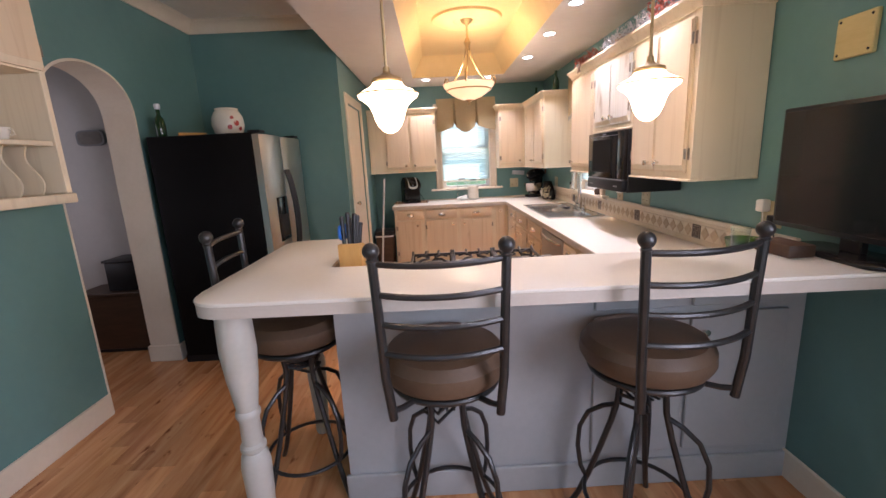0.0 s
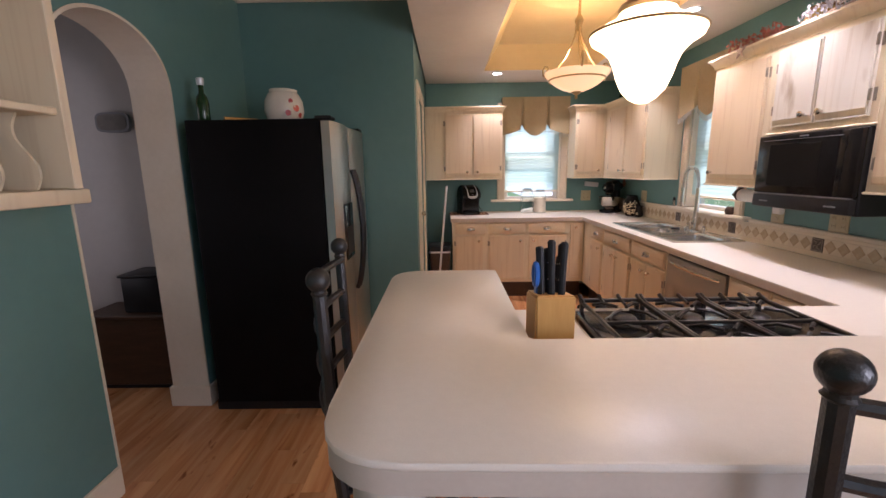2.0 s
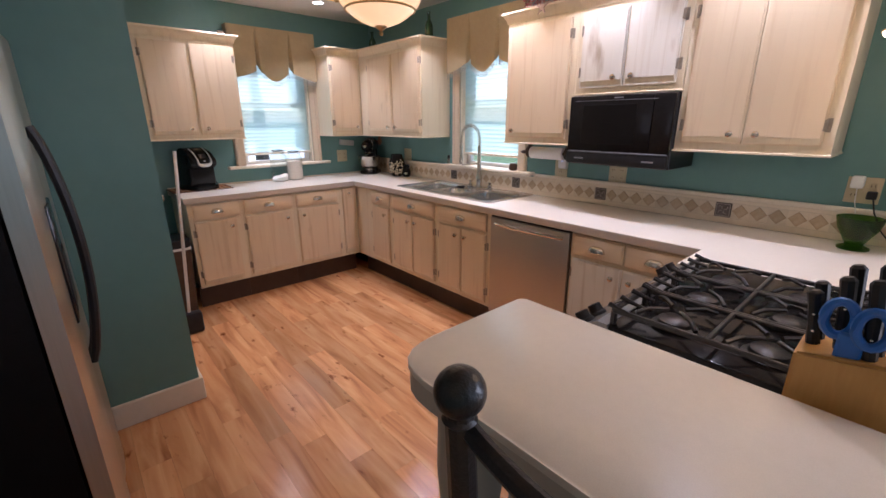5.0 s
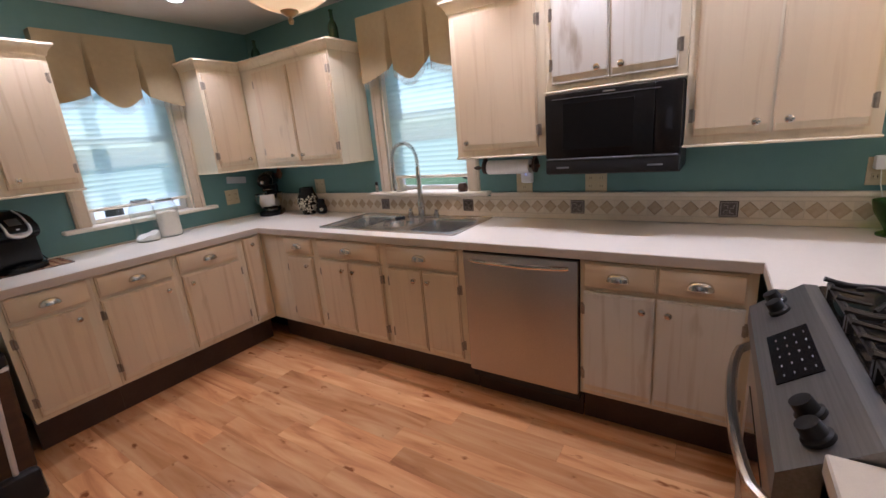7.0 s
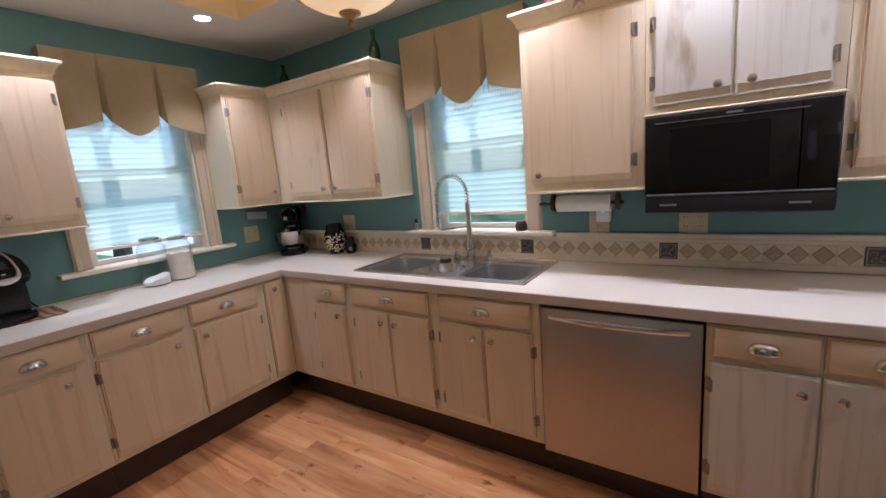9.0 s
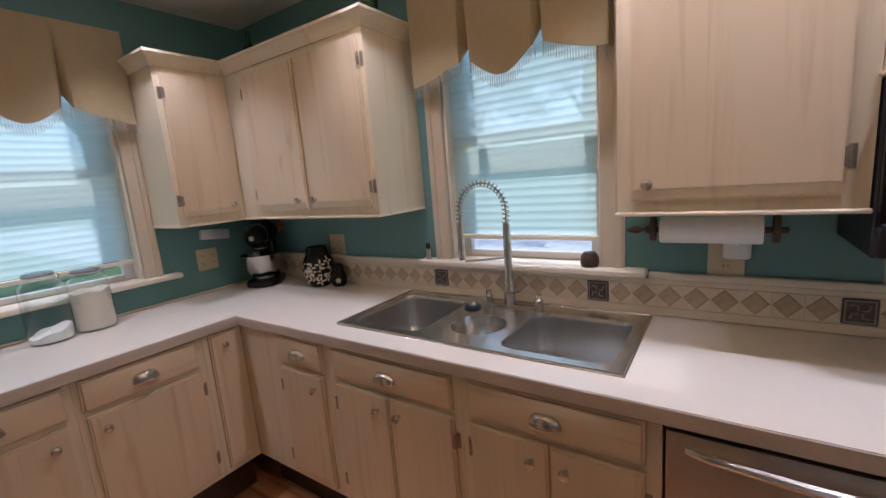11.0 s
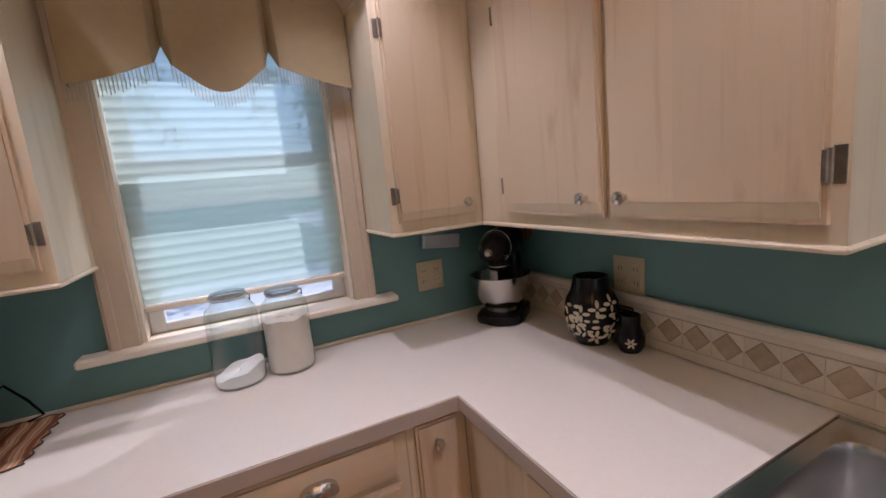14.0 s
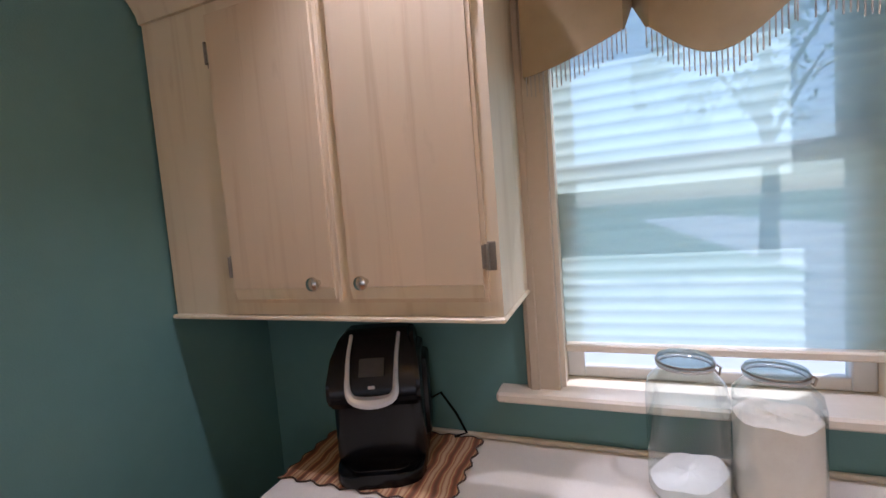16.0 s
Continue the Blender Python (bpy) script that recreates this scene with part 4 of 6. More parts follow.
# ---- range ----
KEY_PRINT = mottled("key_print", (0.20, 0.20, 0.20), (0.26, 0.26, 0.26), 0.5, 20, bump=0)
RX0, RX1, RY0, RY1 = -0.148, 0.598, 1.665, 2.26
rg = thing("gas_range", (0.22, 1.96, 0), "slide-in gas range, black cooktop with iron grates", "stove")
part("body", box((RX0, RY0, 0.02), (RX1, RY1 - 0.03, 0.885)), BLACK, rg)
part("cooktop", box((RX0, RY0, 0.886), (RX1, RY1 - 0.12, 0.935), 0.008, 2), BLACK_GLOSS, rg)
bm = bmesh.new()
prof = [(RY1 - 0.12, 0.934), (RY1 - 0.09, 0.934), (RY1 + 0.03, 0.845), (RY1 + 0.03, 0.79), (RY1 - 0.12, 0.79)]
ends = [[bm.verts.new((x, y, z)) for y, z in prof] for x in (RX0, RX1)]
for i in range(5):
    bm.faces.new((ends[0][i], ends[0][(i + 1) % 5], ends[1][(i + 1) % 5], ends[1][i]))
bm.faces.new(ends[0])
bm.faces.new(ends[1])
panel = part("control_panel", bm, RANGE_STEEL, rg, "sloping dark steel control panel")
SL = pose(0, RY1 - 0.03, 0.8895, -36.6, 0, 0)
part("display", bx(bmesh.new(), (0.11, -0.045, 0), (0.34, 0.045, 0.003)), BLACK_GLOSS, panel, "black touch display").data.transform(SL)
bm = bmesh.new()
for i in range(5):
    for j in range(4):
        bx(bm, (0.13 + 0.042 * i, -0.035 + 0.02 * j, 0.003), (0.139 + 0.042 * i, -0.0325 + 0.02 * j, 0.0036))
keys = tagged(part("key_marks", bm, KEY_PRINT, panel), kind="stuff")
keys.data.transform(SL)
for x in (-0.09, -0.02, 0.47, 0.54):
    k = part("control_knob", lathe([(0.0, 0.0), (0.026, 0.0), (0.026, 0.008), (0.021, 0.012), (0.019, 0.034), (0.0, 0.036)], steps=20), BLACK, panel, "black control knob")
    k.data.transform(SL @ Matrix.Translation((x, 0, 0)))
od = part("oven_door", box((RX0 + 0.004, RY1 - 0.03, 0.20), (RX1 - 0.004, RY1 + 0.015, 0.785), 0.006, 2), STEEL, rg, "stainless oven door")
part("oven_window", box((RX0 + 0.12, RY1 + 0.0155, 0.33), (RX1 - 0.12, RY1 + 0.018, 0.64), 0.001), BLACK_GLOSS, od)
pts = [(RX0 + 0.04 + (RX1 - RX0 - 0.08) * i / 16, RY1 + 0.02 + 0.055 * math.sin(math.pi * i / 16) ** 0.4, 0.735) for i in range(17)]
part("handle", tube(pts, 0.013, 8), CHROME, od)
part("bottom_drawer", box((RX0 + 0.004, RY1 - 0.03, 0.03), (RX1 - 0.004, RY1 + 0.012, 0.19), 0.006, 2), STEEL, rg)
for gx in (-0.135, 0.077, 0.289):
    gw, gy0, gy1, z = 0.2, RY0 + 0.03, RY1 - 0.125, 0.982
    bm = bmesh.new()
    for y in (gy0, gy1):
        bx(bm, (gx, y - 0.006, z - 0.014), (gx + gw, y + 0.006, z), 0.003)
    for x in (gx, gx + gw):
        bx(bm, (x - 0.006, gy0, z - 0.014), (x + 0.006, gy1, z), 0.003)
    for y in (gy0 + (gy1 - gy0) * 0.27, gy0 + (gy1 - gy0) * 0.73):
        for k in range(4):
            a = radians(45 + 90 * k)
            cx = gx + gw / 2
            tube([(cx + 0.02 * math.cos(a), y + 0.02 * math.sin(a), z + 0.004), (cx + 0.07 * math.cos(a), y + 0.07 * math.sin(a), z + 0.006), (cx + 0.105 * math.cos(a) , y + 0.10 * math.sin(a), z - 0.006)], 0.006, 6, bm)
    bx(bm, (gx, (gy0 + gy1) / 2 - 0.005, z - 0.012), (gx + gw, (gy0 + gy1) / 2 + 0.005, z), 0.002)
    for x in (gx + 0.004, gx + gw - 0.004):
        for y in (gy0 + 0.002, gy1 - 0.002):
            bx(bm, (x - 0.006, y - 0.006, 0.935), (x + 0.006, y + 0.006, z - 0.01))
    for x in (gx, gx + gw / 3, gx + gw * 2 / 3, gx + gw):
        for y, q in ((gy0, -1), (gy1, 1)):
            tube([(x, y - q * 0.05, z - 0.006), (x, y - q * 0.01, z + 0.001), (x, y + q * 0.012, z + 0.007)], [0.005, 0.006, 0.0075], 6, bm)
    part("grate", bm, IRON, rg, "cast iron grate")
    for y in (gy0 + (gy1 - gy0) * 0.27, gy0 + (gy1 - gy0) * 0.73):
        part("burner", lathe([(0.0, 0.935), (0.055, 0.935), (0.055, 0.943), (0.042, 0.947), (0.040, 0.958), (0.034, 0.962), (0.0, 0.963)], (gx + gw / 2, y, 0), 20), IRON, rg)


# ---- lamps ----
def pendant(x, y):
    p = thing("pendant_lamp", (x, y, ZC), "lit white glass pendant lamp on a brass rod", "pendant lamp", "pendants over the bar")
    glass = [(0.0, 1.570), (0.012, 1.571), (0.028, 1.580), (0.045, 1.598), (0.057, 1.625), (0.064, 1.650), (0.074, 1.672), (0.092, 1.690), (0.112, 1.703), (0.116, 1.713), (0.112, 1.7195), (0.095, 1.729), (0.075, 1.738), (0.062, 1.748), (0.055, 1.760), (0.0, 1.762)]
    part("shade", lathe(glass, (x, y, 0), 36), GLOW, p, "white schoolhouse glass shade")
    part("rim", tube(arc(36, 0, 350, 0.1165, (x, y, 1.715), (1, 0, 0), (0, 1, 0)), 0.003, 6, closed=True), BRASS, p)
    part("cap", lathe([(0.0, 1.815), (0.012, 1.815), (0.014, 1.795), (0.026, 1.785), (0.040, 1.780), (0.057, 1.772), (0.060, 1.764), (0.057, 1.757), (0.0, 1.7625)], (x, y, 0), 24), BRASS, p)
    part("rod", tube([(x, y, 1.815), (x, y, ZC - 0.02)], 0.006, 8), BRASS, p)
    part("canopy", lathe([(0.0, ZC - 0.03), (0.02, ZC - 0.03), (0.055, ZC - 0.012), (0.06, ZC), (0.0, ZC)], (x, y, 0), 24), BRASS, p)
    return p


pendant(-0.165, 1.705)
pendant(0.866, 1.735)

CX, CY = 0.336, 3.862
ch = thing("chandelier", (CX, CY, TZ), "chandelier with alabaster glass bowl and scrolled brass arms", "chandelier")
bowl = [(0.0, 1.958), (0.055, 1.964), (0.11, 1.985), (0.155, 2.012), (0.192, 2.045), (0.216, 2.070), (0.226, 2.092), (0.219, 2.094), (0.18, 2.055), (0.105, 2.005), (0.0, 1.978)]
part("bowl", lathe(bowl, (CX, CY, 0), 40), GLOW_BOWL, ch, "lit alabaster glass bowl").visible_shadow = False
part("band", tube(arc(40, 0, 351, 0.194, (CX, CY, 2.042), (1, 0, 0), (0, 1, 0)), 0.006, 6, closed=True), BRASS, ch)
part("bottom_finial", lathe([(0.0, 1.912), (0.008, 1.915), (0.012, 1.928), (0.006, 1.938), (0.018, 1.945), (0.034, 1.957), (0.036, 1.967), (0.0, 1.968)], (CX, CY, 0), 20), BRASS, ch)
for k in range(3):
    a = radians(20 + 120 * k)
    c, s = math.cos(a), math.sin(a)
    rz = [(0.018, 2.42), (0.022, 2.36), (0.045, 2.29), (0.09, 2.21), (0.15, 2.145), (0.205, 2.095), (0.24, 2.085), (0.263, 2.11), (0.266, 2.145), (0.25, 2.17), (0.228, 2.165), (0.222, 2.147), (0.236, 2.137)]
    part("arm", tube([(CX + r * c, CY + r * s, z) for r, z in rz], 0.0065, 8), BRASS, ch)
part("stem", lathe([(0.0, 2.36), (0.014, 2.365), (0.022, 2.40), (0.03, 2.43), (0.022, 2.45), (0.010, 2.47), (0.008, 2.56), (0.022, 2.575), (0.045, 2.59), (0.055, TZ - 0.012), (0.0, TZ - 0.012)], (CX, CY, 0), 20), BRASS, ch)
single("ceiling_medallion", lathe([(0.0, TZ - 0.011), (0.10, TZ - 0.011), (0.115, TZ - 0.018), (0.135, TZ - 0.014), (0.25, TZ - 0.012), (0.265, TZ - 0.02), (0.29, TZ - 0.018), (0.30, TZ - 0.001), (0.0, TZ - 0.001)], (CX, CY, 0), 48), YELLOW, "round plaster ceiling medallion above the chandelier", "ceiling medallion")
for dx, dy in DOWNLIGHTS:
    dl = thing("downlight", (dx, dy, ZC), "small round recessed ceiling light, lit", "ceiling light", "recessed ceiling lights")
    part("trim_ring", lathe([(0.042, ZC - 0.001), (0.042, ZC - 0.004), (0.05, ZC - 0.006), (0.062, ZC - 0.003), (0.062, ZC - 0.0005)], (dx, dy, 0), 28), PANEL, dl)
    part("lens", lathe([(0.0, ZC - 0.003), (0.0415, ZC - 0.003), (0.0415, ZC - 0.0005), (0.0, ZC - 0.0005)], (dx, dy, 0), 28), GLOW_DOWN, dl)


# ---- sink and faucet ----
def ring_deck(bm, rect, hole, z):
    """A flat plate (x0, x1, y0, y1) with a hole, given as a loop of points."""
    x0, x1, y0, y1 = rect
    cx, cy = sum(p[0] for p in hole) / len(hole), sum(p[1] for p in hole) / len(hole)
    outer = []
    for x, y in hole:
        dx, dy = x - cx, y - cy
        k = min((x1 - cx) / dx if dx > 1e-6 else ((x0 - cx) / dx if dx < -1e-6 else 9e9), (y1 - cy) / dy if dy > 1e-6 else ((y0 - cy) / dy if dy < -1e-6 else 9e9))
        outer.append([cx + k * dx, cy + k * dy])
    for qx in (x0, x1):
        for qy in (y0, y1):
            near = min(range(len(outer)), key=lambda i: (outer[i][0] - qx) ** 2 + (outer[i][1] - qy) ** 2)
            outer[near] = [qx, qy]
    a, b = [bm.verts.new((x, y, z)) for x, y in hole], [bm.verts.new((x, y, z)) for x, y in outer]
    for i in range(len(hole)):
        j = (i + 1) % len(hole)
        bm.faces.new((a[i], a[j], b[j], b[i]))


def basin(bm, loop, z0, z1, taper, ring=0.97):
    cx, cy = sum(p[0] for p in loop) / len(loop), sum(p[1] for p in loop) / len(loop)
    rows = []
    for k, z in ((1.0, z1), (0.985, z1 - 0.006), (0.97, z1 - 0.02), (taper + 0.03, z0 + 0.035), (taper, z0 + 0.012), (taper - 0.05, z0 + 0.002), (0.25, z0 - 0.003)):
        rows.append([bm.verts.new((cx + (x - cx) * k, cy + (y - cy) * k, z)) for x, y in loop])
    for a, b in zip(rows, rows[1:]):
        for i in range(len(loop)):
            j = (i + 1) % len(loop)
            bm.faces.new((a[i], a[j], b[j], b[i]))
    bm.faces.new(rows[-1])


SINK = mottled("sink_steel", (0.60, 0.585, 0.565), (0.67, 0.655, 0.635), 0.24, 4.0, stretch=(60, 2, 60), bump=0.04, bump_scale=20, metal=1.0)
sk = thing("kitchen_sink", (1.2, 4.12, CT), "stainless steel sink with two bowls and round middle bowl", "sink")
DZ = CT + 0.006
bowl_l = rounded([(1.015, 4.285, 0.05), (1.395, 4.285, 0.05), (1.395, 4.62, 0.05), (1.015, 4.62, 0.05)])
bowl_r = rounded([(1.015, 3.625, 0.06), (1.375, 3.625, 0.06), (1.375, 3.975, 0.06), (1.015, 3.975, 0.06)])
disc = [(1.165 + 0.103 * math.cos(2 * math.pi * i / 32), 4.118 + 0.103 * math.sin(2 * math.pi * i / 32)) for i in range(32)]
bm = bmesh.new()
ring_deck(bm, (0.978, 1.462, 4.262, 4.652), bowl_l, DZ)
ring_deck(bm, (0.978, 1.462, 3.592, 3.990), bowl_r, DZ)
ring_deck(bm, (0.978, 1.462, 3.990, 4.262), disc, DZ)
rim = [(0.978, 3.592), (1.462, 3.592), (1.462, 4.652), (0.978, 4.652)]
for (xa, ya), (xb, yb) in zip(rim, rim[1:] + rim[:1]):
    ox = lambda x, y: (x + (0.007 if x > 1.2 else -0.007), y + (0.007 if y > 4 else -0.007))
    (xc, yc), (xd, yd) = ox(xa, ya), ox(xb, yb)
    bm.faces.new([bm.verts.new(p) for p in ((xa, ya, DZ), (xb, yb, DZ), (xd, yd, CT + 0.0005), (xc, yc, CT + 0.0005))])
part("deck", bm, SINK, sk)
part("rim_bead", tube([(0.975, 3.589, DZ), (1.465, 3.589, DZ), (1.465, 4.655, DZ), (0.975, 4.655, DZ)], 0.0045, 6, closed=True), CHROME, sk, "bright rolled rim")
for nm, loop, z0, tp in (("bowl", bowl_l, 0.745, 0.93), ("bowl", bowl_r, 0.735, 0.93), ("round_bowl", disc, 0.82, 0.72)):
    bm = bmesh.new()
    basin(bm, loop, z0, DZ, tp)
    b = part(nm, bm, SINK, sk)
    cx, cy = sum(p[0] for p in loop) / len(loop), sum(p[1] for p in loop) / len(loop)
    part("drain", lathe([(0.0, z0 - 0.002), (0.022, z0 - 0.002), (0.030, z0 + 0.002), (0.042, z0 + 0.004), (0.044, z0 + 0.001)], (cx, cy, 0), 20), CHROME, b)

GREY_HOSE = mottled("grey_hose", (0.16, 0.15, 0.14), (0.22, 0.21, 0.20), 0.5, 20)
fa = thing("faucet", (1.415, 4.105, DZ), "steel spring-neck kitchen faucet arching over the sink", "faucet")
FXX, FYY = 1.415, 4.105
part("base_plate", prism(rounded([(1.385, 3.99, 0.02), (1.445, 3.99, 0.02), (1.445, 4.22, 0.02), (1.385, 4.22, 0.02)]), DZ, DZ + 0.008, bevel=0.002), CHROME, fa)
part("column", lathe([(0.0, DZ), (0.024, DZ), (0.024, 1.02), (0.017, 1.03), (0.0155, 1.24), (0.013, 1.255), (0.0, 1.256)], (FXX, FYY, 0), 20), CHROME, fa)
part("lever", tube([(FXX - 0.02, FYY - 0.005, 0.975), (FXX - 0.045, FYY - 0.03, 0.985), (FXX - 0.07, FYY - 0.075, 1.0)], [0.008, 0.007, 0.005], 8), CHROME, fa)
path = [Vector((FXX, FYY, 1.25 + 0.06 * i / 4)) for i in range(4)] + [Vector((FXX, FYY + 0.108 - 0.108 * math.cos(a), 1.31 + 0.108 * math.sin(a))) for a in [math.pi * i / 20 for i in range(21)]] + [Vector((FXX, FYY + 0.216, 1.31 - 0.02 * i)) for i in range(1, 4)]
part("hose", tube(path, 0.0035, 8), GREY_HOSE, fa, "dark hose inside the spring")
coil, turns = [], 26
cum = [0.0]
for a, b in zip(path, path[1:]):
    cum.append(cum[-1] + (b - a).length)
for i in range(turns * 8 + 1):
    s = cum[-1] * i / (turns * 8)
    k = max(j for j in range(len(cum) - 1) if cum[j] <= s + 1e-9)
    f = (s - cum[k]) / (cum[k + 1] - cum[k])
    p, d = path[k].lerp(path[k + 1], f), (path[k + 1] - path[k]).normalized()
    u = Vector((1, 0, 0))
    v = d.cross(u)
    w = 2 * math.pi * i / 8
    coil.append(p + 0.0145 * (math.cos(w) * u + math.sin(w) * v))
part("spring", tube(coil, 0.0028, 5), CHROME, fa, "coiled steel spring")
part("spray_head", lathe([(0.0, 1.095), (0.014, 1.095), (0.018, 1.11), (0.015, 1.15), (0.013, 1.20), (0.015, 1.255), (0.0, 1.256)], (FXX, FYY + 0.216, 0), 16), CHROME, fa)
part("holder_arm", tube([(FXX, FYY, 1.115), (FXX, FYY + 0.11, 1.10), (FXX, FYY + 0.20, 1.09)], 0.005, 8), CHROME, fa)
for y, nm in ((4.205, "soap_pump"), (3.985, "soap_pump")):
    part(nm, lathe([(0.0, DZ), (0.018, DZ), (0.018, 0.945), (0.012, 0.95), (0.013, 0.968), (0.0, 0.97)], (1.42, y, 0), 16), CHROME, fa)
st = thing("sink_stopper", (1.33, 4.235, DZ), "round black and steel sink stopper", "sink stopper")
part("rim", lathe([(0.0, DZ), (0.034, DZ), (0.036, DZ + 0.006), (0.028, DZ + 0.012), (0.0, DZ + 0.012)], (1.33, 4.235, 0), 20), BLACK, st)
part("cap", lathe([(0.0, DZ + 0.012), (0.02, DZ + 0.012), (0.018, DZ + 0.02), (0.008, DZ + 0.024), (0.0, DZ + 0.03)], (1.33, 4.235, 0), 16), CHROME, st)


# ---- small fittings on the walls ----
PLATE = mottled("almond_plastic", (0.50, 0.42, 0.26), (0.56, 0.48, 0.31), 0.4, 12, bump=0.02)
WHITE = mottled("white_plastic", (0.74, 0.73, 0.70), (0.80, 0.79, 0.76), 0.35, 10, bump=0.02)
CERAMIC = mottled("cream_ceramic", (0.70, 0.64, 0.54), (0.78, 0.72, 0.62), 0.2, 8, bump=0.02)
RED = mottled("red_glaze", (0.34, 0.03, 0.03), (0.42, 0.06, 0.05), 0.25, 20, bump=0)
LID_GLASS = clear_glass("lid_glass", (0.70, 0.75, 0.77), 0.5)
JAR_GLASS = clear_glass("jar_glass", (0.92, 0.97, 0.97), 0.75)
GREEN_GLASS = clear_glass("green_glass", (0.30, 0.52, 0.18))
DARK_GREEN = mottled("dark_green_glass", (0.010, 0.035, 0.012), (0.02, 0.055, 0.02), 0.1, 8, bump=0)
PINE = mottled("light_wood", (0.56, 0.29, 0.07), (0.66, 0.37, 0.11), 0.5, 3.0, stretch=(8, 8, 1), bump=0.1)
WALNUT = mottled("dark_wood", (0.045, 0.022, 0.012), (0.08, 0.04, 0.02), 0.45, 6.0, stretch=(1, 6, 6))
BLUE = mottled("blue_plastic", (0.02, 0.12, 0.48), (0.03, 0.16, 0.56), 0.35, 10, bump=0)
PAPER = mottled("paper_towel", (0.78, 0.77, 0.74), (0.84, 0.83, 0.80), 0.9, 20, bump=0.4, bump_scale=300)
FLOUR = mottled("flour", (0.80, 0.77, 0.71), (0.86, 0.83, 0.78), 0.95, 30, bump=0.5, bump_scale=60)
SUGAR = mottled("oat_coloured_flour", (0.72, 0.61, 0.50), (0.78, 0.68, 0.57), 0.95, 30, bump=0.5, bump_scale=60)
STRIPE_GREY = mottled("silver_plastic", (0.58, 0.58, 0.59), (0.66, 0.66, 0.67), 0.3, 12, metal=0.4)


def outlet(flat, u, z, w, h, cells, label, extra=""):
    o = thing("outlet", flat(u, 0, z), label, "electric outlet")
    part("plate", bx(bmesh.new(), flat(u - w / 2, 0, z - h / 2), flat(u + w / 2, 0.006, z + h / 2), 0.002, 2), PLATE, o)
    for k in range(cells):
        cu = u + (k - (cells - 1) / 2) * w / cells
        for s in (-1, 1):
            bm = bx(bmesh.new(), flat(cu - 0.014, 0.0055, z + s * 0.022 - 0.014), flat(cu + 0.014, 0.008, z + s * 0.022 + 0.014), 0.002)
            sock = part("socket", bm, PLATE, o)
            bm = bmesh.new()
            for e in (-0.006, 0.006):
                bx(bm, flat(cu + e - 0.001, 0.0078, z + s * 0.022 - 0.005), flat(cu + e + 0.001, 0.0084, z + s * 0.022 + 0.005))
            part("slots", bm, BLACK, sock)
    return o


outlet(flat_n, 1.092, 1.10, 0.115, 0.12, 2, "almond double outlet plate on the teal wall")
outlet(flat_e, 5.19, 1.125, 0.115, 0.12, 2, "almond switch plate above the tile strip")
outlet(flat_e, 2.958, 1.125, 0.115, 0.115, 2, "almond double outlet plate below the microwave")
o = outlet(flat_e, 3.376, 1.125, 0.10, 0.115, 1, "almond outlet plate below the paper towel")
outlet(flat_e, 1.825, 1.15, 0.115, 0.115, 2, "almond outlet plate with plugs near the television")
n = thing("night_light", (XR - 0.01, 3.345, 1.14), "small white plug-in night light", "night light")
part("body", box((XR - 0.04, 3.312, 1.128), (XR - 0.009, 3.386, 1.208), 0.012, 3), WHITE, n)
part("pilot_lamp", box((XR - 0.0415, 3.345, 1.176), (XR - 0.0395, 3.353, 1.186), 0.001), glowing("blue_pilot", (0.15, 0.3, 1.0), 1.5), n, "small blue pilot lamp")
ad = thing("plug_adapter", (XR - 0.01, 1.840, 1.2), "white plug adapter with a cord", "charger")
part("body", box((XR - 0.05, 1.825, 1.16), (XR - 0.009, 1.870, 1.215), 0.008, 2), WHITE, ad)
part("cord", tube([(XR - 0.03, 1.845, 1.16), (XR - 0.03, 1.840, 1.10), (XR - 0.03, 1.820, 1.02), (XR - 0.045, 1.800, CT + 0.004)], 0.002, 6), WHITE, ad)
pg = thing("power_plug", (XR - 0.01, 1.795, 1.13), "black power plug in the outlet", "plug")
part("body", box((XR - 0.04, 1.775, 1.115), (XR - 0.009, 1.810, 1.15), 0.006, 2), BLACK, pg)
part("cord", tube([(XR - 0.03, 1.785, 1.12), (XR - 0.03, 1.770, 1.06), (XR - 0.035, 1.730, 0.98), (XR - 0.05, 1.670, 0.915)], 0.003, 6), BLACK, pg)

pt = thing("paper_towel_holder", (1.38, 3.42, 1.24), "dark wooden holder with a roll of paper towel", "paper towel holder")
for y in (3.262, 3.572):
    bm = prism([(1.38 + 0.042 * math.cos(2 * math.pi * i / 20), 1.24 + 0.042 * math.sin(2 * math.pi * i / 20)) for i in range(20)], y - 0.007, y + 0.007)
    for v in bm.verts:
        v.co = (v.co.x, v.co.z, v.co.y)
    bx(bm, (1.365, y - 0.007, 1.25), (1.395, y + 0.007, 1.303))
    part("bracket", bm, WALNUT, pt)
bm = lathe([(0.018, 0.0), (0.040, 0.0), (0.041, 0.005), (0.041, 0.255), (0.040, 0.26), (0.018, 0.26)], m=pose(1.38, 3.552, 1.235, 90), steps=28)
part("roll", bm, PAPER, pt, "white paper towel roll")
part("rod", tube([(1.38, 3.235, 1.235), (1.38, 3.585, 1.235)], 0.009, 10), WALNUT, pt)
part("finial", lathe([(0.0, 0.0), (0.012, 0.0), (0.014, 0.010), (0.007, 0.018), (0.006, 0.026), (0.013, 0.040), (0.011, 0.056), (0.004, 0.072), (0.0, 0.074)], m=pose(1.38, 3.579, 1.235, -90), steps=16), WALNUT, pt, "turned dark wood finial")

